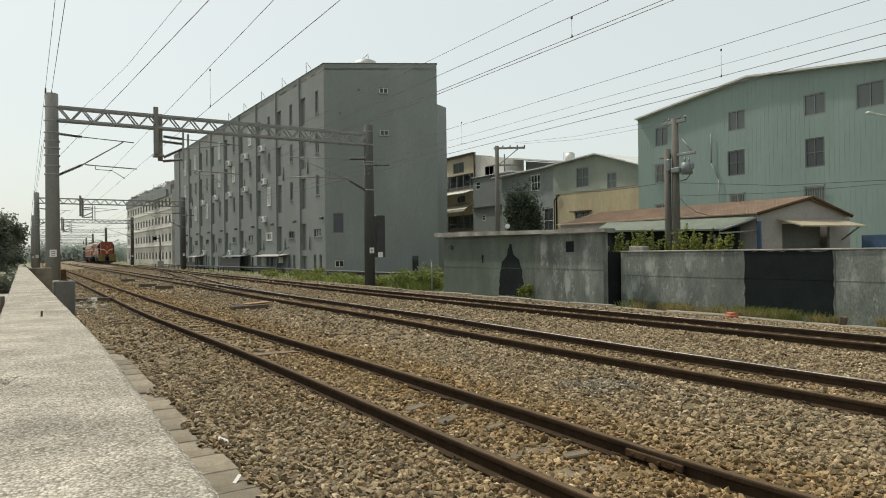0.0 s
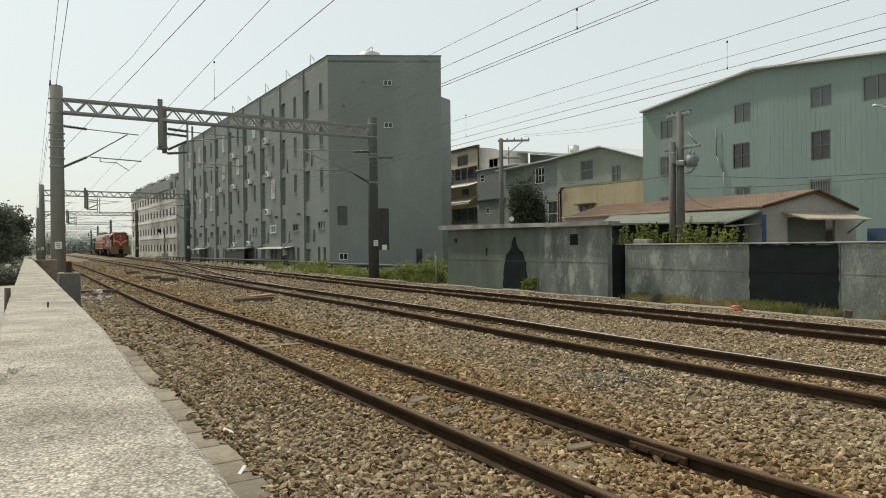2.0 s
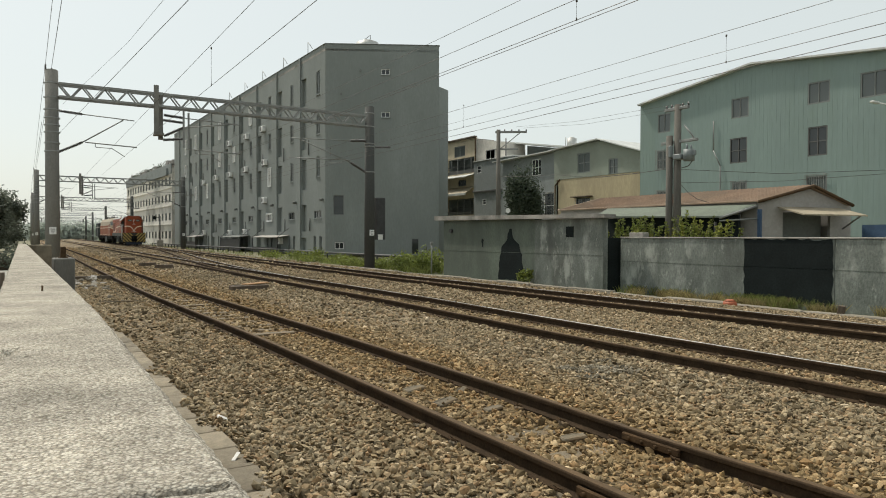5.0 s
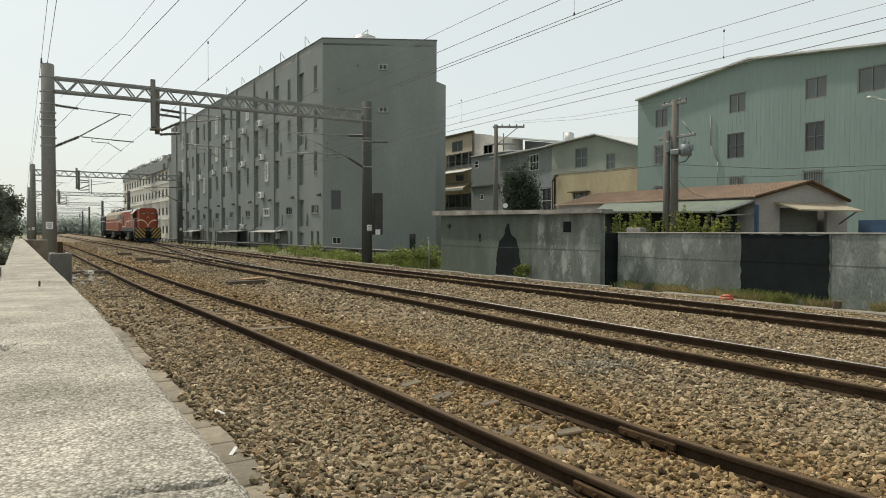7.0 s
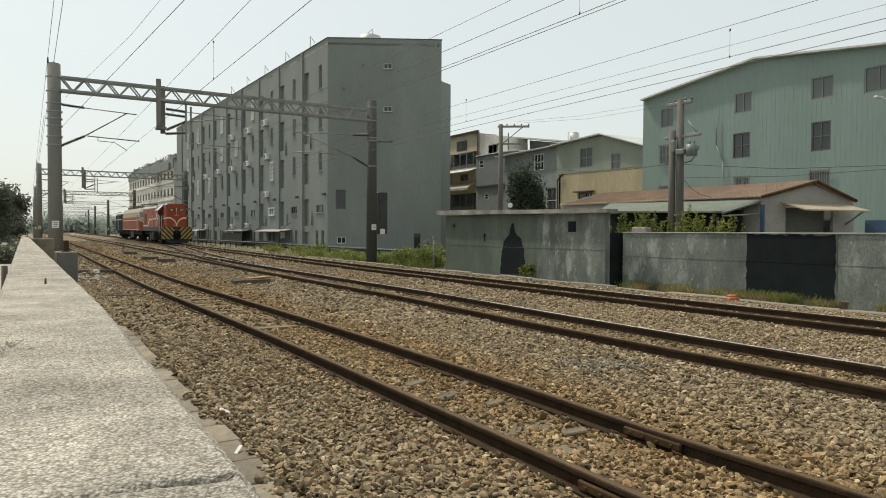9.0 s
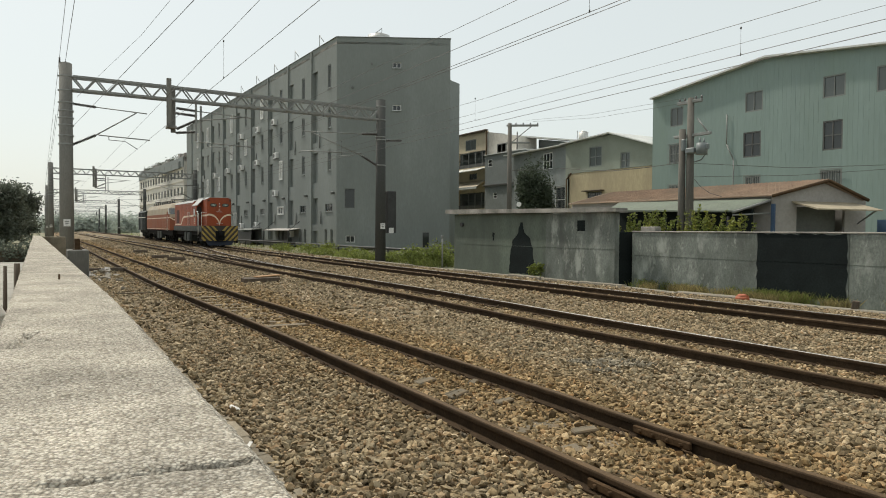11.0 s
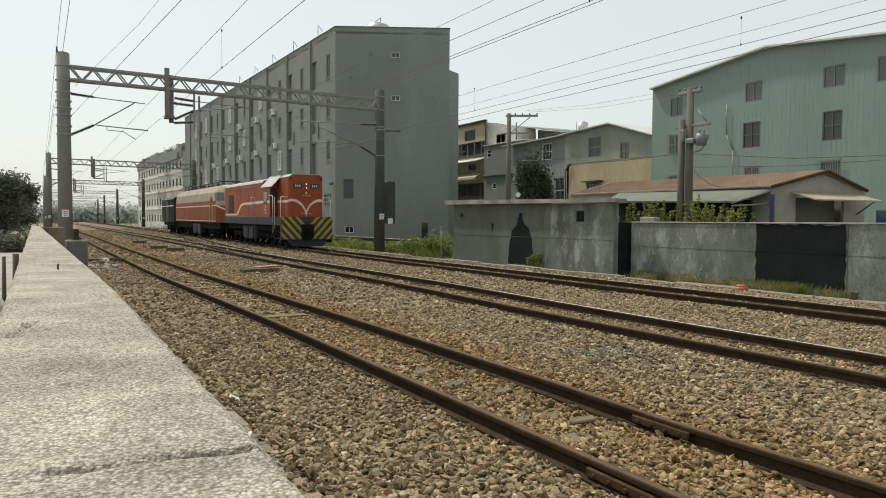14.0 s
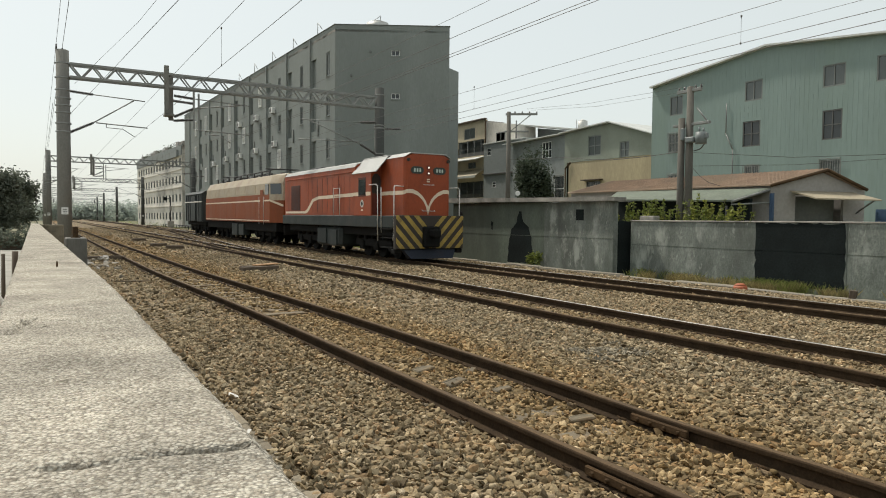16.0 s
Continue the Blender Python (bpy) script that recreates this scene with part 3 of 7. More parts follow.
def broken(v):
    """A stone cut by a few flat planes."""
    v = v * nr.uniform(0.8, 1.25, (12, 1))
    for _ in range(6):
        k = nr.normal(size=3)
        k /= np.linalg.norm(k)
        over = np.maximum(v @ k - nr.uniform(0.36, 0.72), 0)
        v = v - over[:, None] * k
    return v * 1.27


shapes = np.stack([broken(ico_v) for _ in range(60)])


def stones(name, n, x_of, y_of, r0, r1, label, lift=0.0, keep=None, material="stones", floor=-1.0):
    y = y_of(nr.random(n))
    x = x_of(nr.random(n), y)
    ok = np.ones(n, bool)
    for c in (TRACK_1, TRACK_2, TRACK_3):
        cx = np.array([c(q) for q in y])
        for s in (-G, G):
            ok &= np.abs(x - cx - s) > 0.06
        on_sleeper = (np.abs(x - cx) < 1.0) & (np.abs(((y + 3 - (0.1 if c is TRACK_1 else 0.3 if c is TRACK_2 else 0.2) + 0.31) % 0.62) - 0.31) < 0.10)
        ok &= (c is not TRACK_1) | ~(on_sleeper & (nr.random(n) < 0.8 * (np.sin(y * 1.7 + x * 4.6 + 0.8) + np.sin(y * 0.9 - x * 3.3) > 1.62)))
    if keep is not None:
        ok &= keep(x, y)
    x, y = x[ok], y[ok]
    m = len(x)
    z = np.maximum([bed_height(a, b) for a, b in zip(x, y)], floor)
    r = r0 + (r1 - r0) * nr.random(m) ** 1.8
    sc = r[:, None] * nr.uniform(0.6, 1.4, (m, 3)) * (1.05, 1.05, 0.68)
    pts = shapes[nr.integers(0, 60, m)] * sc[:, None, :]
    q = nr.normal(size=(m, 4)) * (1, 0.32, 0.32, 1)
    q /= np.linalg.norm(q, axis=1)[:, None]
    w, a, b, c = q.T
    rot = np.stack([1 - 2 * (b * b + c * c), 2 * (a * b - c * w), 2 * (a * c + b * w), 2 * (a * b + c * w), 1 - 2 * (a * a + c * c), 2 * (b * c - a * w),
                    2 * (a * c - b * w), 2 * (b * c + a * w), 1 - 2 * (a * a + b * b)], 1).reshape(m, 3, 3)
    pts = np.einsum("mij,mkj->mki", rot, pts) + np.stack([x, y, z + lift + r * nr.uniform(-0.2, 0.75, m)], 1)[:, None, :]
    fs = (ico_f[None] + (np.arange(m) * 12)[:, None, None]).reshape(-1, 3)
    me = bpy.data.meshes.new(name)
    me.vertices.add(m * 12)
    me.vertices.foreach_set("co", pts.reshape(-1).astype(np.float32))
    me.loops.add(len(fs) * 3)
    me.loops.foreach_set("vertex_index", fs.reshape(-1).astype(np.int32))
    me.polygons.add(len(fs))
    me.polygons.foreach_set("loop_start", (np.arange(len(fs)) * 3).astype(np.int32))
    me.polygons.foreach_set("use_smooth", np.repeat(nr.random(m) < 0.08, 20))
    me.update(calc_edges=True)
    me.materials.append(M[material])
    return tagged(new(name, me), label, "gravel", kind="stuff")


stones("ballast_stones", 88000, lambda u, y: -1.55 + u * np.minimum(13.6, 1.2 + 2.15 * y), lambda u: 1.7 + 9.5 * u ** 0.75, 0.012, 0.032, "loose angular ballast stones, grey to rusty brown")
stones("ballast_stones", 37000, lambda u, y: -1.55 + u * 13.6, lambda u: 11.2 + 21 * u ** 0.9, 0.020, 0.044, "loose angular ballast stones beside and between the rails")
stones("ballast_stones", 15000, lambda u, y: -1.5 + u * 13.4, lambda u: 32 + 75 * u ** 1.2, 0.035, 0.075, "ballast stones further along the tracks")
stones("ballast_stones", 4200, lambda u, y: -2.2 + u * 0.66, lambda u: 12.5 + 11 * u, 0.018, 0.045, "ballast stones spilled over the trough covers", floor=0.05,
       keep=lambda x, y: (np.sin(y * 1.9) + np.sin(y * 4.3 + x * 3) > 0.9 - 0.5 * (y - 12.5)) | (x > -1.68))
stones("ballast_stones", 1500, lambda u, y: -1.86 + u * 0.34, lambda u: 2.0 + 7.0 * u, 0.012, 0.034, "ballast stones along the edge of the trough covers", floor=0.045, keep=lambda x, y: x > -1.66 + 0.07 * np.sin(y * 2.7) + 0.04 * np.sin(y * 7.1))

stones("rubble_heap", 2600, lambda u, y: 2.3 + 1.5 * u, lambda u: 5.3 + 1.7 * u, 0.010, 0.026, "low heap of fine grey rubble between two tracks", lift=0.02, material="heap_stone",
       keep=lambda x, y: ((x - 3.05) / 0.55) ** 2 + ((y - 6.15) / 0.55) ** 2 < 0.55 + 0.45 * np.sin(x * 9 + y * 7))

# ---------------------------------------------------------------- parapet wall and cable trough beside the camera
def parapet():
    mb, y0, y1 = MB(), -1.5, 22.2
    ys, y = [], y0
    while y < y1:
        ys.append(y)
        y += 0.004 if 0.56 < y < 0.74 or 1.38 < y < 1.64 else 0.012 if y < 2.2 else 0.06 if y < 6 else 0.25
    ys.append(y1)
    prof = 26
    vs = []
    for y in ys:
        half_l, half_r = -3.06 - 0.005 * y, -2.822 + 0.010 * min(max(y, 0.0), 2.0) - 0.009 * max(y - 2.5, 0.0)
        chip = 0.0025 * noise.noise((y * 7, 0, 1)) + 0.003 * noise.noise((y * 33, 5, 1)) + 0.003 * noise.noise((y * 80, 5, 1))
        chip_l = 0.004 * noise.noise((y * 9, 3, 7)) + 0.004 * noise.noise((y * 40, 3, 7))
        xs = [half_l + chip_l] + [half_l + (half_r - half_l) * k / (prof - 1) for k in range(1, prof - 1)] + [half_r + chip]
        row = [(xs[0], y, -0.2), (xs[0], y, 1.415)]
        for k, x in enumerate(xs):
            z = 1.43 + (1.0 if y < 2.2 else 0.4 if y < 6 else 0.1) * (0.0025 * noise.noise((x * 25, y * 25, 0)) + 0.0015 * noise.noise((x * 70, y * 70, 2)))
            crack = y - (0.622 - 0.10 * (x + 2.84) + 0.010 * noise.noise((x * 14, 0, 4)))
            if x < -2.835:
                deep = float(np.interp(x, (-3.05, -2.995, -2.985, -2.965, -2.95, -2.905, -2.89, -2.84), (0.05, 0.10, 0.55, 0.5, 0.15, 0.30, 0.9, 1.0)))
                z -= 0.016 * deep * math.exp(-(crack / 0.0042) ** 2) + 0.003 * deep * math.exp(-(crack / 0.011) ** 2)
            for ax, ay, bx, by, dp in ((-3.036, 1.40, -3.012, 1.57, 0.013), (-3.012, 1.57, -2.995, 1.60, 0.010), (-2.992, 1.545, -2.955, 1.54, 0.009), (-2.99, 1.47, -2.96, 1.475, 0.006)):
                u = max(0.0, min(1.0, ((x - ax) * (bx - ax) + (y - ay) * (by - ay)) / ((bx - ax) ** 2 + (by - ay) ** 2)))
                gap = math.hypot(x - ax - u * (bx - ax), y - ay - u * (by - ay)) + 0.006 * noise.noise((x * 60, y * 60, 9))
                z -= dp * math.exp(-(gap / 0.007) ** 2)
            if k in (0, prof - 1):
                z -= 0.008
            row.append((x, y, z))
        row += [(xs[-1] + 0.002, y, 1.41), (xs[-1] + 0.002, y, -0.2)]
        vs += row
    k = prof + 4
    fs = [(j * k + i, j * k + i + 1, (j + 1) * k + i + 1, (j + 1) * k + i)[::-1] for j in range(len(ys) - 1) for i in range(k - 1)]
    fs += [tuple((len(ys) - 1) * k + i for i in range(k))[::-1], tuple(range(k))]
    mb.add(vs, fs, smooth=False)
    wall = tagged(part("wall_parapet", mb, "parapet"), "low wall with a rough pebbled, sunlit cement top", "wall", kind="structure")
    nail = MB().rod((-2.93, 3.19, 1.40), (-2.928, 3.185, 1.452), 0.004, n=6)
    part("nail", nail, "rust", wall, "rusty nail standing in the wall top")
    end = MB().box(-3.2, -2.37, 22.25, 22.45, -0.2, 1.40, 0.02)
    tagged(part("wall_end", end, "kerb"), "short concrete return wall at the end of the parapet", "wall", kind="structure")


parapet()
trough = thing("cable_trough", "row of worn concrete trough covers along the wall foot", "cable trough", kind="structure")
slab = MB().box(-0.27, 0.27, -0.245, 0.245, -0.08, 0.0, 0.012).mesh("cover_slab")
body = MB().box(-2.82, -2.18, -2, 30, -0.2, -0.012, 0.01)
part("trough_base", body, "kerb", trough)
rng = random.Random(8)
for i in range(60):
    part("cover_slab", slab, "kerb", trough, at=pose(-1.88 + rng.uniform(-0.012, 0.012), -1.5 + i * 0.5, 0.045 + rng.uniform(-0.008, 0.012), rng.uniform(-0.8, 0.8), rng.uniform(-1, 1), rng.uniform(-1, 1)))

# concrete block with a rusty bracket
block = thing("concrete_block", "grey concrete footing block with a rusty bracket on top", "concrete block", pose(-2.19, 19.6, 0, 0, 0, 2))
part("footing", MB().box(-0.23, 0.23, -0.4, 0.4, -0.15, 1.10, 0.025), "mast", block)
part("bracket", MB().box(-0.06, 0.06, -0.1, 0.1, 1.10, 1.38, 0.01).box(-0.1, 0.1, -0.14, 0.14, 1.10, 1.12, 0.005), "rust", block, "rusty iron bracket")

# scrap by the wall end: timber, stacked white pieces, a pale batten
def scrap(name, label, cat, pieces, material, at):
    mb = MB()
    for p in pieces:
        mb.box(*p[:6], 0.01, pose(*p[6:]) if len(p) > 6 else None)
    return tagged(part(name, mb, material, at=at), label, cat)


scrap("timber_beam", "old dark timber beam lying on the ballast", "timber", [(-0.7, 0.7, -0.1, 0.1, 0, 0.14)], "wood", pose(-0.85, 28.5, 0.02, 0, 0, 5))
heap = random.Random(77)
for i in range(34):
    u, v = heap.gauss(0, 1), heap.gauss(0, 1)
    w, h = heap.uniform(0.04, 0.13), heap.uniform(0.03, 0.10)
    scrap("concrete_piece", "broken pale concrete piece in a small heap", "rubble", [(-w, w, -w * 0.7, w * 0.7, 0, h)], "trim_kerb" if i % 3 else "concrete",
          pose(-1.15 + 0.22 * u, 26.0 + 1.5 * v, max(0.0, 0.20 - 0.12 * (u * u + v * v)) + 0.01, heap.uniform(-30, 30), heap.uniform(-30, 30), heap.uniform(0, 180)))
scrap("batten", "pale wooden batten lying across the ballast", "timber", [(-0.43, 0.43, -0.03, 0.03, 0, 0.03)], "sleeper", pose(-1.02, 18.18, 0.05, 0, 2, 20))
scrap("plank", "weathered orange-brown plank beside the track", "timber", [(-0.42, 0.42, -0.13, 0.13, 0.0, 0.04)], "plank", pose(3.25, 21.6, 0.135, 0, -2, 18))
scrap("timber_beam", "dark rotten timbers under a plank", "timber", [(-0.75, 0.5, -0.30, -0.06, 0, 0.12), (-0.6, 0.55, 0.0, 0.24, 0, 0.13)], "wood", pose(3.05, 21.5, 0.0, 0, 0, 14))
for x, y, r in ((2.60, 39.6, 20), (2.95, 36.6, -12), (2.75, 49.5, 10)):
    scrap("timber_beam", "dark old timber between the tracks", "timber", [(-0.42, 0.42, -0.16, 0.16, 0, 0.16)], "wood", pose(x, y, 0.06, 0, 0, r))
for x, y, w, r in ((0.58, 6.41, 0.13, 14), (1.3, 6.9, 0.12, -8), (0.57, 5.75, 0.14, 22), (0.82, 5.28, 0.10, 5), (0.84, 4.18, 0.11, -15), (1.0, 6.1, 0.09, 40)):
    scrap("stone_slab", "flat pale slab fragment lying between the rails", "stone slab", [(-w, w, -w * 0.5, w * 0.3, 0, 0.03), (-w * 0.8, w * 0.6, w * 0.3, w * 0.55, 0, 0.026)], "sleeper", pose(x, y, -0.004, 5, -4, r))
scrap("litter", "crumpled pale litter beside the trough covers", "litter", [(-0.05, 0.05, -0.03, 0.03, 0, 0.03, 0, 0, 0, 20, 30, 10)], "litter", pose(-1.54, 6.05, 0.05))
scrap("litter", "dry pale leaf on a trough cover", "litter", [(-0.05, 0.05, -0.014, 0.014, 0, 0.005, 0, 0, 0, 5, -20, 10)], "litter", pose(-1.70, 4.95, 0.06, 0, 0, 40))
cap = thing("marker_cap", "orange-red plastic marker cap on the ground", "marker", pose(11.85, 10.6, 0.0))
part("cap", MB().rod((0, 0, -0.02), (0, 0, 0.08), 0.17, 0.15, 14).rod((0, 0, 0.08), (0, 0, 0.13), 0.15, 0.08, 14), "orange_cap", cap)
scrap("stump", "small dark post stump in the grass", "post", [(-0.09, 0.09, -0.07, 0.07, -0.05, 0.16)], "wood", pose(12.4, 8.2, 0.0, 8, 0, 20))

# kerb strip and concrete walls on the far side
kerb = thing("kerb_strip", "pale narrow concrete kerb along the far track", "kerb", kind="structure")
seg = MB().box(-0.11, 0.11, -0.985, 0.985, -0.15, 0.035, 0.025).mesh("kerb_stone")
for i in range(48):
    y = 2 + 2 * i
    part("kerb_stone", seg, "trim_kerb", kerb, at=pose(12.35 + 0.004 * max(0, y - 10), y, rng.uniform(-0.075, -0.01), rng.uniform(-0.6, 0.6), rng.uniform(-4, 4), rng.uniform(-0.8, 0.6)))


def painted(name, poly, material, parent, x, label):
    """A flat painted patch, given in y and z, just proud of a wall that faces -x."""
    mb = MB()
    mb.add([(x, y, z) for y, z in poly], [tuple(range(len(poly)))])
    mb.add([(x + 0.003, y, z) for y, z in poly], [tuple(range(len(poly)))[::-1]])
    return part(name, mb, material, parent, label)


def ragged(pts, amount, step, seed):
    r, out = random.Random(seed), []
    for (a, b), (c, d) in zip(pts, pts[1:] + pts[:1]):
        n = max(1, int(math.hypot(c - a, d - b) / step))
        out += [(a + (c - a) * k / n + r.uniform(-amount, amount), b + (d - b) * k / n + r.uniform(-amount, amount)) for k in range(n)]
    return out


yard = thing("wall_yard", "weathered grey concrete boundary wall, black-painted in one stretch", "wall", kind="structure")
for a, b in ((-6.0, 4.0), (4.004, 9.0), (9.004, 15.93)):
    part("wall_panel", MB().box(13.6, 13.8, a, b, -0.3, 1.63, 0.015), "old_concrete", yard)
part("coping", MB().box(13.57, 13.83, -6, 15.93, 1.634, 1.675, 0.01), "concrete", yard)
part("pour_line", MB().box(13.594, 13.61, -6, 15.9, 0.88, 0.89), "plain_concrete", yard)
painted("black_patch", ragged([(9.05, 0.0), (11.42, 0.0), (11.42, 1.62), (9.05, 1.62)], 0.03, 0.15, 3), "black_paint", yard, 13.594, "flat black painted stretch of wall")

# black paint here also carries the shadow of the gap between the walls
part("return_face", MB().box(13.205, 13.95, 16.1, 16.22, -0.3, 1.64, 0.01), "black_paint", yard, "black-painted return of the wall, shade put into its colour")
hut = thing("wall_trackside", "old mottled grey concrete wall with an overhanging slab coping", "wall", kind="structure")
part("wall_panel", MB().box(13.0, 13.2, 16.1, 19.6, -0.2, 2.29), "old_concrete", hut, "lime-stained pale mottled end of the wall")
part("wall_panel", MB().box(13.0, 13.2, 19.6, 26.0, -0.2, 2.36), "plain_concrete", hut, "darker plain stretch of the wall")
roof = MB()
roof.add([(12.8, 15.87, 2.29), (12.8, 26.5, 2.40), (13.32, 26.5, 2.40), (13.32, 15.87, 2.29), (12.8, 15.87, 2.41), (12.8, 26.5, 2.60), (13.32, 26.5, 2.60), (13.32, 15.87, 2.41)],
         [(0, 1, 2, 3), (7, 6, 5, 4), (4, 5, 1, 0), (5, 6, 2, 1), (6, 7, 3, 2), (7, 4, 0, 3)])
part("roof_slab", roof, "concrete", hut, "flat concrete roof slab with a stained edge")
part("pour_line", MB().box(12.993, 13.01, 16.1, 26.0, 1.06, 1.070), "plain_concrete", hut)
painted("dark_patch", ragged([(21.85, 0.0), (21.75, 0.9), (21.62, 1.3), (21.32, 1.52), (21.12, 1.98), (21.0, 1.96), (20.86, 1.6), (20.55, 1.38), (20.35, 1.0), (20.22, 0.0)], 0.025, 0.12, 5), "black_paint", hut, 12.994, "blackened patch in the shape of a doorway")
# no hole is cut: a black slab paints the opening's shade
part("vent_opening", MB().box(12.985, 13.01, 17.50, 17.88, 1.66, 2.03), "black_paint", hut, "small square black patch drawn as a shaded opening")
part("vent_pipe", MB().rod((12.9, 25.3, 1.92), (13.02, 25.3, 1.92), 0.09, n=10), "dark_steel", hut)
for y, z in ((22.9, 1.25),):
    painted("spall", ragged([(y, z), (y + 0.12, z), (y + 0.1, z + 0.35), (y - 0.02, z + 0.3)], 0.03, 0.1, 9), "black_paint", hut, 12.994, "")


# ---------------------------------------------------------------- walls with openings
def wall_frame(p, q):
    """The space of a wall from p to q: x along it, y inwards (away from the camera's side), z up."""
    d = Vector((q[0] - p[0], q[1] - p[1], 0)).normalized()
    n = Vector((-d.y, d.x, 0))
    m = Matrix(((d.x, n.x, 0, p[0]), (d.y, n.y, 0, p[1]), (0, 0, 1, p[2] if len(p) > 2 else 0), (0, 0, 0, 1)))
    return m, math.hypot(q[0] - p[0], q[1] - p[1])


def facade(mb, m, length, height, openings, thick=0.25, top=None):
    """A wall with real openings (u0, u1, v0, v1) and reveals."""
    us = sorted({0.0, length, *[o[0] for o in openings], *[o[1] for o in openings]})
    vs = sorted({0.0, height, *[o[2] for o in openings], *[o[3] for o in openings]})
    pts, fs = [], []

    def quad(*p):
        k = len(pts)
        pts.extend(m @ Vector(a) for a in p)
        fs.append((k, k + 1, k + 2, k + 3))

    for u0, u1 in zip(us, us[1:]):
        run = None
        for v0, v1 in zip(vs, vs[1:]):
            cu, cv = (u0 + u1) / 2, (v0 + v1) / 2
            hole = any(o[0] < cu < o[1] and o[2] < cv < o[3] for o in openings)
            if not hole:
                run = (run[0], v1) if run else (v0, v1)
            if (hole or v1 == vs[-1]) and run:
                quad((u0, 0, run[0]), (u1, 0, run[0]), (u1, 0, run[1]), (u0, 0, run[1]))
                quad((u1, thick, run[0]), (u0, thick, run[0]), (u0, thick, run[1]), (u1, thick, run[1]))
                run = None
    for a, b, c, d in openings:
        quad((a, 0, c), (a, 0, d), (a, thick, d), (a, thick, c))
        quad((b, 0, d), (b, 0, c), (b, thick, c), (b, thick, d))
        quad((a, 0, d), (b, 0, d), (b, thick, d), (a, thick, d))
        quad((b, 0, c), (a, 0, c), (a, thick, c), (b, thick, c))
    mb.add(pts, fs)
    return mb


def window(parent, m, o, frame_mat="frame_dark", cols=2, rows=1, depth=0.12, bars=0, sill="", proud=0.0, width=0.05, pane="glass"):
    """A framed window with its panes in an opening of a wall."""
    a, b, c, d = o
    e = 0.004
    mb = MB()
    y0, y1 = depth - 0.05 - proud, depth + 0.02
    mb.ring_frame(a + e, b - e, c + e, d - e, width, y0, y1, m)
    w = part("window", mb, frame_mat, parent)
    for i in range(1, cols):
        u = a + (b - a) * i / cols
        part("mullion", MB().box(u - width * 0.4, u + width * 0.4, y0 + 0.01, y1, c + width, d - width, 0, m), frame_mat, w)
    for j in range(1, rows):
        v = c + (d - c) * j / rows
        part("transom", MB().box(a + width, b - width, y0 + 0.012, y1 - 0.002, v - width * 0.4, v + width * 0.4, 0, m), frame_mat, w)
    if proud:     # a surround that stands out from the wall
        part("surround", MB().ring_frame(a - 0.1, b + 0.1, c - 0.1, d + 0.1, 0.1, -0.09, 0.0, m), frame_mat, w)
    for i in range(cols):
        u0, u1 = a + (b - a) * i / cols + width * 0.5, a + (b - a) * (i + 1) / cols - width * 0.5
        part("pane", MB().box(u0, u1, depth, depth + 0.008, c + width * 0.7, d - width * 0.7, 0, m), pane, w)
    if bars:
        for i in range(bars + 1):
            u = a + (b - a) * i / bars
            part("bar", MB().rod(m @ Vector((u, -0.12, c - 0.05)), m @ Vector((u, -0.12, d + 0.05)), 0.012, n=5), "steel", w)
        for v in (c - 0.05, d + 0.05):
            g = MB().path([m @ Vector(p) for p in ((a, 0.0, v), (a, -0.12, v), (b, -0.12, v), (b, 0.0, v))], 0.014, 5)
            part("bar_rail", g, "steel", w)
    if sill:
        part("window_sill", MB().box(a - 0.06, b + 0.06, -0.07, 0.02, c - 0.08, c - 0.004, 0.01, m), sill, w)
    return w


def polygon_roof(mb, poly, z0, z1):
    k = len(poly)
    return mb.add([(x, y, z0) for x, y in poly] + [(x, y, z1) for x, y in poly],
                  [tuple(range(k))[::-1], tuple(range(k, 2 * k))] + [(i, (i + 1) % k, k + (i + 1) % k, k + i) for i in range(k)])


# ---------------------------------------------------------------- grey apartment block
A, B, C = (19.71, 57.03), (28.59, 52.24), (18.35, 121.2)
ST = (30.1, 53.1)


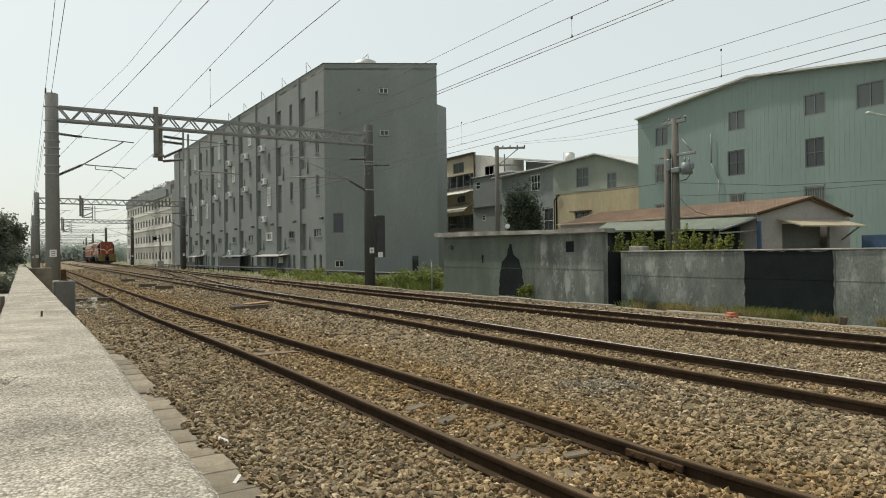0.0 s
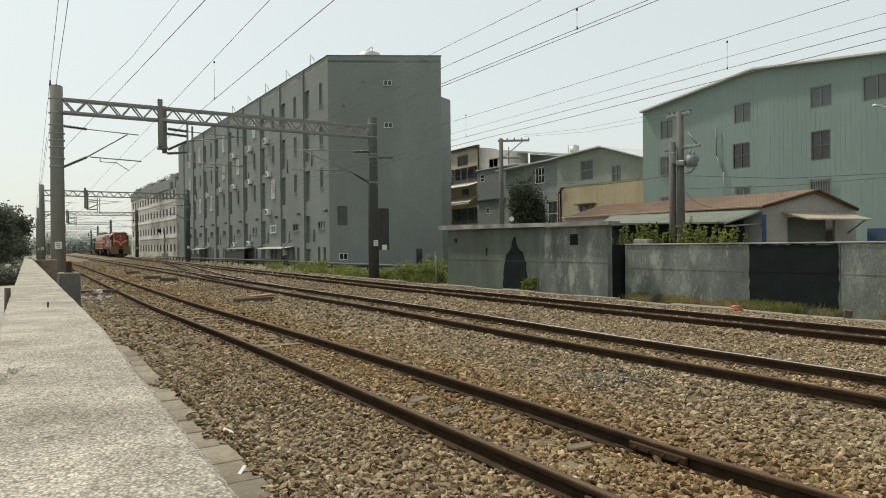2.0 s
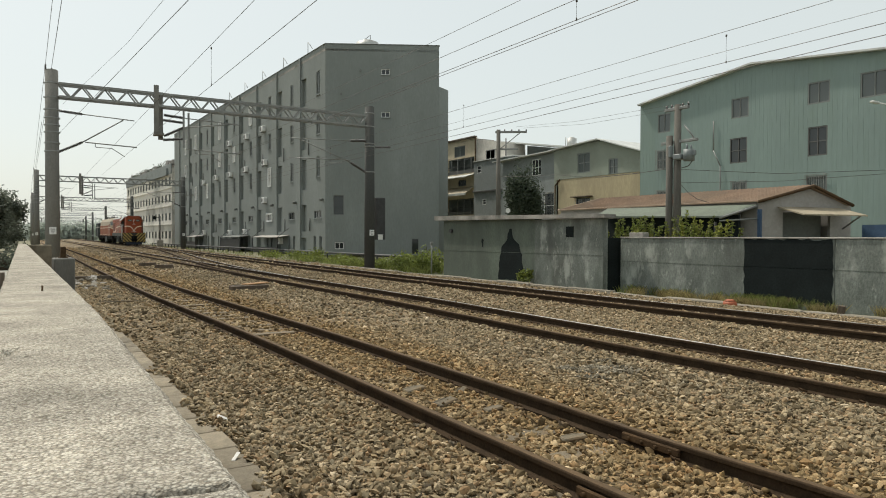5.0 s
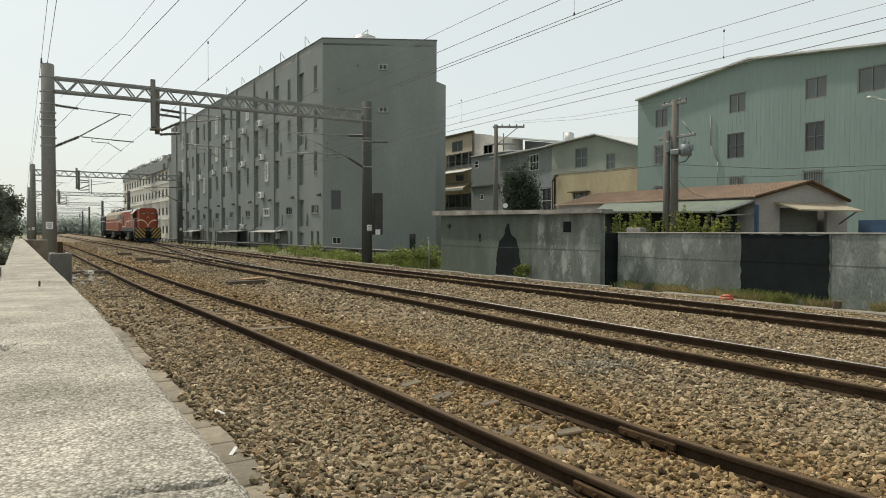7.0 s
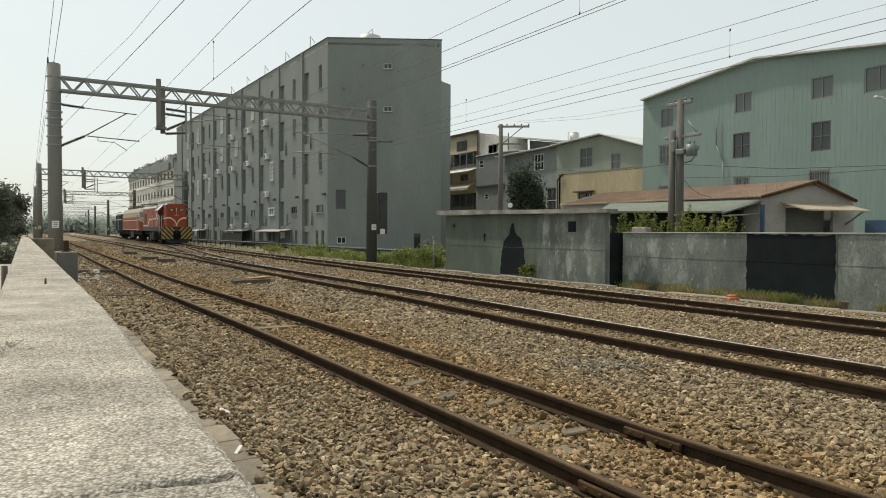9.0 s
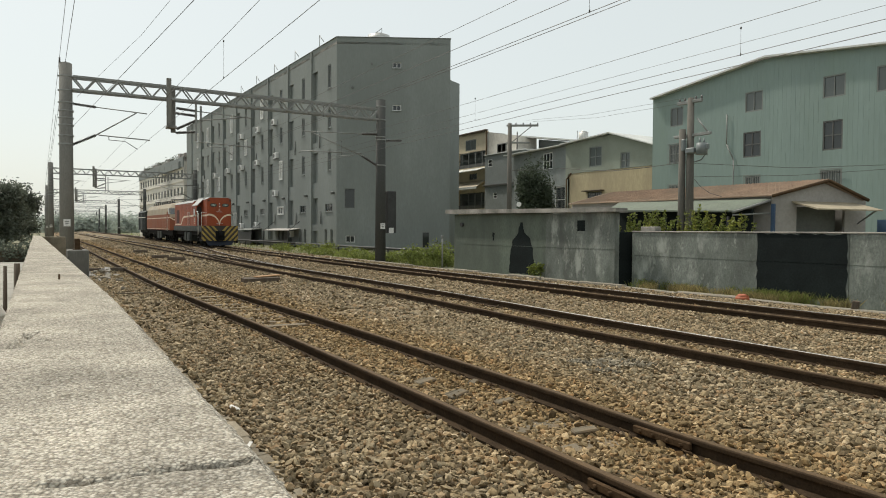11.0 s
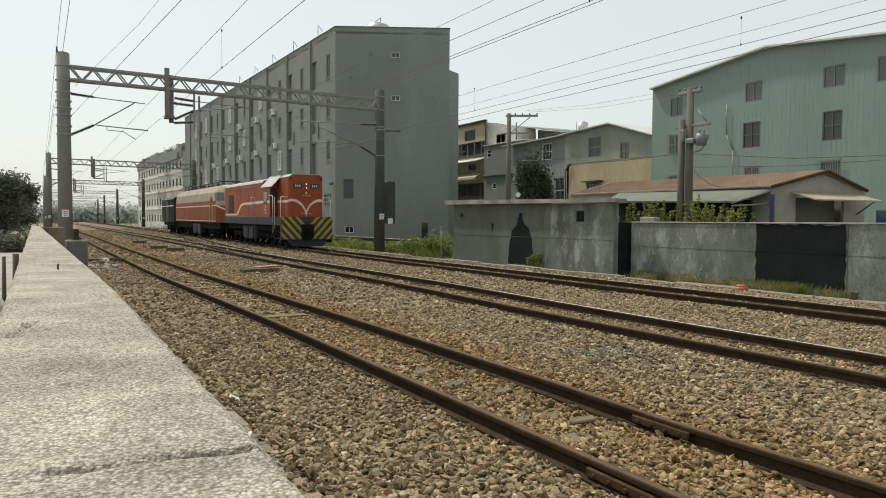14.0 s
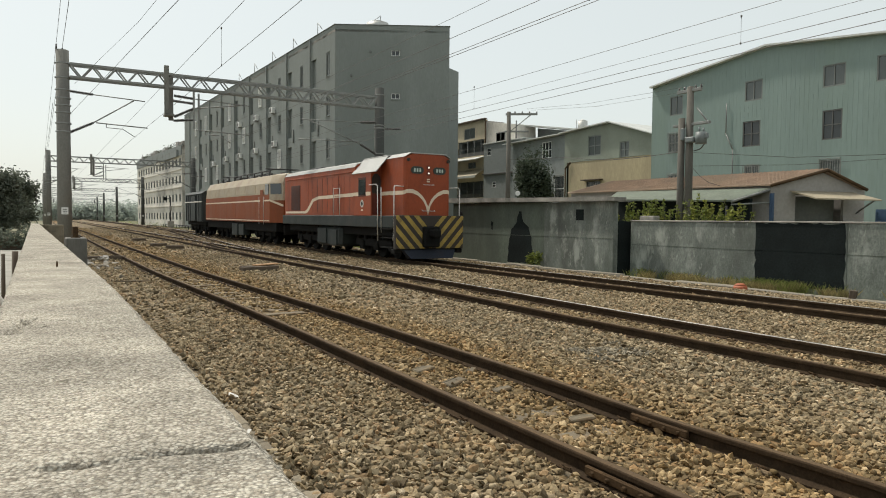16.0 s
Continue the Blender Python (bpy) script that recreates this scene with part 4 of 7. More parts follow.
def grey_block():
    top = 18.73
    block = thing("apartment_building", "dark grey five-storey apartment block with narrow windows", "building")
    m, length = wall_frame(C, A)
    bay = 6.73
    tall, small, doors, slots = [], [], [], []
    for k in range(9):
        u = length - bay * k         # the corner A is at u = length
        small.append((u - 2.6, u - 0.9, 3.35, 4.05))
        for v0, v1 in ((7.1, 8.95), (10.95, 12.7), (14.55, 16.65)):
            tall.append((u - 2.05, u - 1.25, v0, v1))
        doors.append((u - 2.75, u - 2.15, -0.0 + 0.1, 1.7))
        doors.append((u - 1.4, u - 0.8, 0.1, 1.7))
        if k < 8:
            for v0, v1 in ((0.15, 1.55), (2.15, 4.65), (6.1, 8.95), (9.9, 12.85), (14.0, 16.6)):
                slots.append((u - 5.75, u - 4.5, v0, v1))
    front = facade(MB(), m, length, top, tall + small + doors + slots, 0.3)
    part("wall", front, "grey_wall", block)
    for a, b, c, d in slots:
        part("recess_panel", MB().box(a, b, 0.28, 0.33, c, d, 0, m), "grey_wall", block)
    for k in range(9):
        u = length - bay * k - 5.95
        if u > 0:
            part("pilaster", MB().box(u - 0.12, u + 0.12, -0.14, 0.0, 0.0, top - 0.02, 0, m), "grey_wall", block)
    r = random.Random(5)
    for k, o in enumerate(tall):
        white = r.random() < 0.28
        window(block, m, o, "frame_white" if white else "window_grey", 2, 1, 0.1, proud=0.05 if white else 0.0, sill="grey_wall", width=0.09, pane="dull_glass")
    for k, o in enumerate(small):
        window(block, m, o, "frame_white" if k == 2 else "window_grey", 3, 1, 0.1, proud=0.06 if k == 2 else 0.0, sill="grey_wall", pane="dull_glass" if k > 3 else "glass")
    for o in doors:
        window(block, m, o, "window_grey", 1, 2, 0.15, width=0.08, pane="dull_glass")
    # exhaust hoods and slim pipes
    for k in range(9):
        u = length - bay * k
        part("exhaust_hood", MB().rod(m @ Vector((u - 0.5, 0.0, 5.0)), m @ Vector((u - 0.55, -0.35, 4.95)), 0.12, 0.14, 10), "grey_recess", block)
        part("wall_pipe", MB().rod(m @ Vector((u - 3.6, -0.06, 2.2)), m @ Vector((u - 3.6, -0.06, 3.4)), 0.05, n=6), "grey_recess", block)
        if k < 8:
            part("wall_pipe", MB().rod(m @ Vector((u - 3.9, -0.06, 9.3)), m @ Vector((u - 3.9, -0.06, 10.7)), 0.05, n=6), "grey_recess", block)
    # end wall
    me, le = wall_frame(A, B)
    ends = [(4.94, 5.70, 16.08, 16.58), (4.95, 5.71, 12.30, 12.80), (0.72, 1.63, 3.6, 5.35), (0.83, 1.63, 0.55, 1.15), (7.68, 8.3, 0.1, 1.5)]
    part("wall", facade(MB(), me, le, top, ends, 0.3), "grey_wall", block)
    for k, o in enumerate(ends):
        window(block, me, o, ("frame_white", "frame_white", "grey_recess", "frame_white", "grey_recess")[k], (2, 2, 1, 2, 1)[k], 1, 0.1, sill="grey_wall" if k < 2 else "")
    for u, v in ((3.1, 16.4), (1.4, 14.3)):
        part("vent_cap", MB().rod(me @ Vector((u, -0.12, v)), me @ Vector((u, 0.0, v)), 0.10, n=10), "grey_recess", block)
    # lower step, rear walls, roof
    part("rear_wing", MB().add([(*B, -0.1), (*ST, -0.1), (29.2, 121.2, -0.1), (28.0, 121.2, -0.1), (*B, 15.1), (*ST, 15.1), (29.2, 121.2, 15.1), (28.0, 121.2, 15.1)],
                               [(4, 5, 6, 7), (0, 1, 5, 4), (1, 2, 6, 5), (2, 3, 7, 6), (3, 0, 4, 7)]), "grey_wall", block)
    part("rear_wall", MB().add([(*B, 0), (27.9, 121.2, 0), (*C, 0), (*B, top), (27.9, 121.2, top), (*C, top)], [(0, 1, 4, 3), (1, 2, 5, 4)]), "grey_wall", block)
    part("roof", polygon_roof(MB(), [A, B, (27.9, 121.2), C], top - 0.6, top - 0.4), "concrete", block)
    cop = MB()
    for p, q in ((A, B), (C, A)):
        mm, ll = wall_frame(p, q)
        cop.box(-0.06, ll + 0.06, -0.06, 0.36, top + 0.004, top + 0.06, 0.01, mm)
    part("coping", cop, "grey_recess", block)
    for k in range(5):     # bent pipe stubs on the parapet
        p = m @ Vector((length - 4.5 - 6.7 * k, 0.15, top))
        part("roof_pipe", MB().path([p, p + Vector((0, 0, 1.25)), p + Vector((0.1, -0.9, 0.45))], 0.03, 6), "steel", block)


grey_block()
tank = thing("water_tank", "round steel water tank on the apartment roof", "water tank", pose(23.6, 56.6, 18.33))
part("tank_body", MB().rod((0, 0, 0), (0, 0, 0.95), 1.0, 1.0, 20).rod((0, 0, 0.95), (0, 0, 1.2), 1.0, 0.35, 20), "tin", tank)
part("tank_pipe", MB().path([(0.3, 0, 1.1), (0.3, 0, 1.7), (-0.3, 0, 1.2)], 0.03, 6), "steel", tank)


def aircon(at):
    ac = thing("air_conditioner", "pale outdoor air-conditioning unit on the grey facade", "air conditioner", at, group="air conditioners on the facade")
    part("casing", MB().box(-0.45, 0.45, -0.4, -0.02, 0, 0.62, 0.03), "frame_white", ac)
    part("fan_grille", MB().rod((-0.12, -0.41, 0.31), (-0.12, -0.425, 0.31), 0.24, n=16), "frame_dark", ac)
    part("bracket", MB().box(-0.4, 0.4, -0.42, 0.0, -0.06, -0.02), "steel", ac)
    return ac


mF, lenF = wall_frame(C, A)
first = aircon(mF @ pose(lenF - 3.4 - 6.73 * 2, 0, 13.1))
for k, v, du in ((2, 9.4, 0.2), (2, 5.3, 0.0), (3, 13.0, 0.3), (3, 9.2, 0.0), (4, 9.1, 0.2), (5, 9.2, 0.2), (4, 13.0, 0.0), (3, 1.9, -0.4), (4, 1.8, 0.0), (1, 0.9, -1.6), (6, 1.9, 0.3), (6, 9.0, 0)):
    copy_thing(first, mF @ pose(lenF - 3.0 - 6.73 * k + du, 0, v))


def canopy(at, w, label, sheet_mat="pale_roof", panel=0.7):
    c = thing("entrance_canopy", label, "canopy", at, group="canopies along the apartment block")
    part("roof_sheet", MB().add([(-w / 2, -1.3, 1.55), (w / 2, -1.3, 1.55), (w / 2, 0, 1.75), (-w / 2, 0, 1.75), (-w / 2, -1.3, 1.6), (w / 2, -1.3, 1.6), (w / 2, 0, 1.8), (-w / 2, 0, 1.8)],
                                [(0, 3, 2, 1), (4, 5, 6, 7), (0, 1, 5, 4), (1, 2, 6, 5), (2, 3, 7, 6), (3, 0, 4, 7)]), sheet_mat, c)
    for sx in (-w / 2 + 0.1, w / 2 - 0.1):
        part("post", MB().rod((sx, -1.2, -0.1), (sx, -1.2, 1.56), 0.05, n=8), "dark_steel", c)
        part("stay", MB().rod((sx, -1.15, 1.6), (sx, -0.02, 2.5), 0.025, n=6), "dark_steel", c)
    part("back_panel", MB().box(-w / 2 + 0.12, w / 2 - 0.12, -1.2, -1.15, 0.0, panel), "dark_steel", c)
    return c


canopy(mF @ pose(lenF - 13.4, 0, 0), 8.4, "thin dull canopy on posts at the apartment entrance", "pale_wall", 0.55)
canopy(mF @ pose(lenF - 26.4, 0, 0), 8.6, "dark shed-like canopy with a pale roof edge", "grey_recess", 1.4)
canopy(mF @ pose(lenF - 47.0, 0, 0), 6.0, "low pale-roofed shelter by the facade", "pale_wall", 0.9)

# guard fence along the lot
fence = thing("guard_fence", "low dark guard rail on short posts along the lot", "fence")
part("rail", MB().path([(17.0, 29.5, 0.42), (17.0, 60, 0.42), (16.0, 100, 0.42), (16.2, 128, 0.42)], 0.09, 6), "dark_steel", fence)
post_mesh = MB().rod((0, 0, -0.2), (0, 0, 0.45), 0.07, n=8).mesh("post")
for i in range(44):
    y = 30 + 2.2 * i
    part("post", post_mesh, "dark_steel", fence, at=pose(17.0 if y < 60 else 17.0 - (y - 60) / 40, y, 0))
stake = thing("fence_stake", "slim grey post beside the hut corner", "post", pose(12.9, 26.9, 0))
part("stake", MB().rod((0, 0, -0.1), (0, 0, 1.35), 0.035, n=8).box(-0.06, 0.06, -0.06, 0.06, 1.3, 1.42, 0.01), "steel", stake)


# ---------------------------------------------------------------- white building further off
def white_block():
    P, Q = (16.4, 168.0), (18.3, 123.5)
    h = 13.6
    b = thing("apartment_building", "older whitish building with rows of windows and balconies", "building")
    m, l = wall_frame(P, Q)
    ops = [(u, u + 1.5, v, v + 1.35) for v in (1.2, 4.4, 7.6, 10.6) for u in [1.5 + 2.9 * i for i in range(15)] if u + 1.5 < l]
    part("wall", facade(MB(), m, l, h, ops, 0.25), "white_wall", b)
    for o in ops:
        window(b, m, o, "window_grey", 2, 1, 0.12, width=0.1, pane="dull_glass")
    for v in (3.6, 6.8, 9.9):
        part("balcony_ledge", MB().box(0, l, -0.18, 0.0, v, v + 0.2, 0.02, m), "white_wall", b)
    part("parapet", MB().box(0, l, -0.15, 0.0, 12.4, h + 0.5, 0, m).box(l - 18, l - 2, -0.5, -0.15, 12.2, 13.4, 0.02, m), "house_grey", b)
    r = random.Random(2)
    for i in range(14):
        u = r.uniform(0.5, l - 1)
        part("roof_clutter", MB().box(u, u + r.uniform(0.3, 1.0), 0.2, 1.6, h + 0.4, h + r.uniform(0.8, 1.6), 0.02, m), "pale_wall", b)
    me, le = wall_frame(Q, (30, 124.5))
    part("end_wall", MB().box(0, le, 0, 0.25, 0, h, 0, me), "white_wall", b)
    part("roof", polygon_roof(MB(), [P, Q, (30, 124.5), (28, 168)], h - 0.3, h), "concrete", b)
    part("rear_wall", MB().add([(28, 168, 0), (16.4, 168, 0), (28, 168, h), (16.4, 168, h), (30, 124.5, 0), (30, 124.5, h)], [(0, 1, 3, 2), (4, 0, 2, 5)]), "white_wall", b)


white_block()
for k in range(7):
    r_ = random.Random(60 + k)
    u = 6 + 5.2 * k
    w = thing("roof_plant", "green shrub in a planter on a flat roof", "plant", wall_frame((16.4, 168.0), (18.3, 123.5))[0] @ pose(u, 0.9, 13.6), group="shrubs on the roof")
    mb = MB()
    for _ in range(90):
        c = Vector((r_.gauss(0, 0.5), r_.gauss(0, 0.35), 1.0 + r_.gauss(0, 0.32)))
        a, b = Vector((r_.gauss(0, 1), r_.gauss(0, 1), r_.gauss(0, 1))).normalized() * 0.2, Vector((r_.gauss(0, 1), r_.gauss(0, 1), r_.gauss(0, 1))).normalized() * 0.1
        mb.add([c - a, c + b, c + a, c - b], [(0, 1, 2, 3)])
    part("foliage", mb, "leaf_hazy", w)
    part("planter", MB().box(-0.6, 0.6, -0.3, 0.3, 0.0, 0.6, 0.03), "pale_wall", w)


# ---------------------------------------------------------------- green workshop and the houses
def green_workshop():
    g = thing("workshop_building", "tall pale green corrugated metal workshop with small windows", "building")
    X, y1, y0 = 33.0, 32.8, 4.0
    m, l = wall_frame((X, y1), (X, y0))
    o = lambda ya, yb, za, zb: (y1 - ya, y1 - yb, za, zb)
    ops = [o(31.3, 30.25, 8.6, 9.85), o(25.75, 24.6, 8.75, 9.93), o(21.1, 19.9, 8.82, 9.99), o(18.38, 17.0, 8.7, 9.99), o(14.5, 13.3, 8.7, 9.95),
           o(31.36, 30.3, 6.2, 7.42), o(25.83, 24.68, 6.09, 7.58), o(21.06, 20.0, 6.05, 7.61), o(14.5, 13.4, 6.05, 7.6),
           o(31.36, 30.3, 3.6, 4.75), o(25.68, 24.66, 3.7, 4.97), o(21.14, 19.99, 3.7, 5.0)]
    part("wall", facade(MB(), m, l, 10.2, ops, 0.15), "green_metal", g)
    gable = MB()
    line = [(y1, 10.65), (24.3, 11.67), (17.0, 10.85), (y0, 9.4 + 0.8)]
    gable.add([(X, y, z) for y, z in line] + [(X, y0, 10.2), (X, y1, 10.2)], [(0, 1, 2, 3, 4, 5)])
    part("gable", gable, "green_metal", g)
    rib = MB()
    y = y1
    while y > y0:
        u = y1 - y
        zt = np.interp(-y, [-p[0] for p in line], [p[1] for p in line]) - 0.03
        cut = sorted([(q[2] - 0.05, q[3] + 0.05) for q in ops if q[0] - 0.06 < u + 0.02 < q[1] + 0.06])
        v = 0.0
        for a, b in cut + [(zt, zt)]:
            if a > v:
                rib.box(u, u + 0.04, -0.004, 0.002, v, a, 0, m)
            v = max(v, b)
        y -= 0.26
    part("ribs", rib, "green_metal", g)
    for i, q in enumerate(ops):
        window(g, m, q, "frame_dark" if i in (6, 7, 8) else "window_grey", 2, 2 if i in (5, 6, 7, 8) else 1, 0.06, bars=9 if i >= 9 or i == 5 else 0, width=0.07, pane="glass" if i in (6, 7, 8) else "dull_glass")
    for i in (6, 7):     # a pale blind behind the glass edge
        a, b, c, d = ops[i]
        part("blind", MB().box(a + (b - a) * 0.52, b - 0.07, 0.16, 0.17, c + 0.25, d - 0.3, 0, m), "litter", g)
    roof = MB()
    for (ya, za), (yb, zb) in zip(line, line[1:]):
        roof.add([(X - 0.35, ya, za), (X - 0.35, yb, zb), (X + 26, yb, zb), (X + 26, ya, za), (X - 0.35, ya, za + 0.1), (X - 0.35, yb, zb + 0.1), (X + 26, yb, zb + 0.1), (X + 26, ya, za + 0.1)],
                 [(0, 1, 2, 3), (7, 6, 5, 4), (4, 5, 1, 0)])
    part("roof", roof, "pale_roof", g)
    part("side_wall", MB().add([(X, y1, 0), (X + 26, y1, 0), (X + 26, y1, 10.6), (X, y1, 10.6)], [(0, 1, 2, 3)]), "green_metal", g)
    part("rear_wall", MB().add([(X + 26, y1, 0), (X + 26, y0, 0), (X, y0, 0), (X + 26, y1, 10.6), (X + 26, y0, 10.2), (X, y0, 10.2)], [(0, 1, 4, 3), (1, 2, 5, 4)]), "green_metal", g)
    part("drain_pipe", MB().path([(X - 0.1, 26.9, 8.8), (X - 0.1, 26.9, 7.0), (X - 0.1, 26.4, 6.0), (X - 0.1, 26.4, 3.0)], 0.035, 6), "steel", g)
    part("light_arm", MB().path([(X - 0.1, 16.5, 8.0), (X - 1.2, 17.0, 8.15)], 0.03, 6).box(X - 1.7, X - 1.1, 16.9, 17.1, 8.1, 8.2, 0.03), "frame_white", g)


green_workshop()


def olive_house():
    h = thing("house", "olive and cream gabled house behind the yards", "house")
    X = 36.0
    m, l = wall_frame((X, 45.2), (X, 33.4))
    o = lambda ya, yb, za, zb: (45.2 - ya, 45.2 - yb, za, zb)
    ops = [o(42.3, 40.8, 6.95, 8.60), o(38.75, 37.75, 6.56, 7.82)]
    part("wall", facade(MB(), m, 8.0, 8.62, ops, 0.2), "olive", h)
    for q in ops:
        window(h, m, q, "window_grey", 2, 2, 0.08, width=0.09, pane="dull_glass")
    part("gable", MB().add([(X, 45.2, 8.62), (X, 37.2, 8.62), (X, 39.72, 9.40), (X, 45.2, 9.10), (X, 37.2, 0), (X, 33.4, 0), (X, 33.4, 7.48)], [(0, 3, 2, 1), (4, 1, 6, 5)]), "olive", h)
    roof = MB()
    for (ya, za), (yb, zb) in (((45.6, 9.11), (39.73, 9.43)), ((39.73, 9.43), (33.0, 7.36))):
        roof.add([(X - 0.4, ya, za), (X - 0.4, yb, zb), (X + 12, yb, zb), (X + 12, ya, za), (X - 0.4, ya, za + 0.09), (X - 0.4, yb, zb + 0.09), (X + 12, yb, zb + 0.09), (X + 12, ya, za + 0.09)],
                 [(0, 1, 2, 3), (7, 6, 5, 4), (4, 5, 1, 0), (5, 6, 2, 1), (7, 4, 0, 3)])
    part("roof", roof, "pale_roof", h)
    part("side_wall", MB().add([(X, 45.2, 0), (X + 12, 45.2, 0), (X + 12, 45.2, 8.9), (X, 45.2, 8.9), (X, 33.4, 0), (X + 12, 33.4, 0), (X + 12, 33.4, 7.3), (X, 33.4, 7.3)], [(0, 1, 2, 3), (5, 4, 7, 6), (1, 5, 6, 2)]), "olive", h)
    # cream lower volume
    m2, l2 = wall_frame((34.2, 42.8), (34.2, 33.4))
    op2 = [(42.8 - 40.5, 42.8 - 38.9, 3.75, 4.75)]
    part("lower_wall", facade(MB(), m2, l2, 6.35, op2, 0.2), "ochre", h)
    window(h, m2, op2[0], "frame_dark", 2, 1, 0.1, bars=8, width=0.08)
    part("window_hood", MB().box(2.1, 4.2, -0.45, 0.0, 4.80, 4.88, 0.01, m2), "wood", h)
    part("lower_roof", MB().box(34.17, 36.0, 33.4, 42.83, 6.36, 6.40), "olive", h)
    part("corner_pipe", MB().path([(34.1, 42.87, 2.0), (34.1, 42.87, 5.9), (34.1, 42.3, 6.35)], 0.06, 6), "rust", h, "rusty downpipe")
    part("lower_side", MB().box(34.2, 35.99, 42.6, 42.8, 0, 6.35), "ochre", h)
    # grey-green side wing
    m3, l3 = wall_frame((37.0, 54.0), (36.3, 45.3))
    op3 = [(5.0, 6.5, 7.25, 8.75), (6.95, 8.45, 3.3, 5.6), (1.5, 2.3, 2.0, 3.6)]
    part("wing_wall", facade(MB(), m3, l3, 9.08, op3, 0.2), "house_grey", h)
    for q in op3:
        window(h, m3, q, "frame_white", 3 if q[3] > 6 else 1, 2, 0.08, bars=8 if q[0] > 6.9 else 0, width=0.07)
    part("wing_roof", MB().add([(36.4, 55, 9.04), (35.8, 45.3, 9.11), (44, 45.3, 9.21), (44, 55, 9.19), (36.4, 55, 9.13), (35.8, 45.3, 9.20), (44, 45.3, 9.30), (44, 55, 9.28)],
                               [(0, 1, 2, 3), (7, 6, 5, 4), (4, 5, 1, 0), (7, 4, 0, 3)]), "pale_roof", h)


olive_house()
rt = thing("water_tank", "small steel water tank on the house roof", "water tank", pose(39.0, 46.3, 9.05))
part("tank_body", MB().rod((0, 0, 0.6), (0, 0, 1.5), 0.43, 0.43, 18).rod((0, 0, 1.5), (0, 0, 1.65), 0.43, 0.12, 18), "tin", rt)
part("tank_stand", MB().box(-0.4, 0.4, -0.4, 0.4, 0, 0.6, 0.02).path([(-0.2, 0.6, 0), (-0.2, 0.6, 1.7)], 0.03, 6), "steel", rt)


def cream_house():
    h = thing("house", "cream and white town house with a recessed balcony and tan awning", "house")
    X = 40.0
    m, l = wall_frame((X, 72.0), (X, 63.1))
    ops = [(4.4, 6.7, 10.95, 12.2), (3.0, 8.6, 8.95, 10.75), (5.3, 6.9, 7.55, 8.25), (3.0, 8.5, 4.2, 6.05)]
    part("wall", facade(MB(), m, l, 12.85, ops, 0.2), "cream", h)
    window(h, m, ops[0], "window_grey", 2, 1, 0.08, width=0.1, pane="dull_glass")
    window(h, m, ops[2], "frame_dark", 2, 1, 0.08, width=0.08)
    for k in (1, 3):       # recessed balcony and the open ground floor
        u0, u1, v0, v1 = ops[k]
        part("recess", MB().box(u0, u1, 1.4, 1.5, v0, v1, 0, m).box(u0, u1, 0.2, 1.4, v0 - 0.1, v0, 0, m).box(u0, u1, 0.2, 1.4, v1, v1 + 0.1, 0, m).box(u0 - 0.1, u0, 0.2, 1.5, v0 - 0.1, v1 + 0.1, 0, m).box(u1, u1 + 0.1, 0.2, 1.5, v0 - 0.1, v1 + 0.1, 0, m), "house_grey", h)
        part("railing", MB().box(u0, u1, 0.02, 0.06, v0 + 0.85, v0 + 0.9, 0, m).box(u0, u1, 0.02, 0.06, v0, v0 + 0.42, 0, m), "frame_dark", h)
        for q in range(4):
            u = u0 + (u1 - u0) * (q + 0.5) / 4
            part("post", MB().box(u - 0.05, u + 0.05, 0.01, 0.10, v0, v1, 0, m), "window_grey", h)
    part("cornice", MB().box(-0.1, l + 0.1, -0.3, 0.1, 12.85, 13.0, 0.02, m), "wood", h)
    slope = lambda z0, z1, out, thick: MB().add([m @ Vector(p) for p in ((0, 0, z1), (l - 0.1, 0, z1), (l - 0.1, -out, z0), (0, -out, z0), (0, 0, z1 + thick), (l - 0.1, 0, z1 + thick), (l - 0.1, -out, z0 + thick), (0, -out, z0 + thick))],
                                                [(0, 1, 2, 3), (7, 6, 5, 4), (3, 2, 6, 7), (2, 1, 5, 6), (0, 3, 7, 4)])
    part("sheet_roof", slope(8.35, 8.75, 1.3, 0.07), "pale_roof", h, "thin pale metal sheet roof")
    part("awning", slope(6.55, 7.35, 1.3, 0.06), "awning", h, "tan sloping awning")
    part("awning_edge", MB().box(0, l - 0.1, -1.36, -1.3, 6.35, 6.6, 0, m), "pale_roof", h)
    # white stair volume with a falling roofline
    side = [(63.08, 0.0), (57.3, 0.0), (57.3, 11.6), (63.08, 12.62)]
    part("white_wall", MB().add([(X - 0.1, y, z) for y, z in side] + [(X + 2.4, y, z) for y, z in side], [(0, 1, 2, 3)[::-1], (4, 5, 6, 7), (1, 5, 6, 2)[::-1], (3, 2, 6, 7)[::-1], (0, 3, 7, 4)[::-1]]), "white_wall", h)
    mw, lw = wall_frame((X - 0.1, 63.08), (X - 0.1, 57.3))
    window(h, mw, (2.15, 3.8, 10.0, 11.1), "window_grey", 2, 1, 0.0, width=0.08, pane="dull_glass")
    part("rain_pipe", MB().rod((X - 0.2, 57.25, 6.0), (X - 0.2, 57.25, 12.0), 0.07, n=6), "frame_dark", h)
    part("rain_pipe", MB().rod((X - 0.15, 63.0, 4.0), (X - 0.15, 63.0, 12.8), 0.07, n=6), "rust", h)
    # grey block in front
    mg, lg = wall_frame((38.4, 61.1), (38.4, 54.0))
    og = [(0.55, 1.35, 8.5, 9.3), (1.6, 2.3, 5.1, 5.7)]
    part("front_wall", facade(MB(), mg, lg, 9.75, og, 0.15), "house_grey", h)
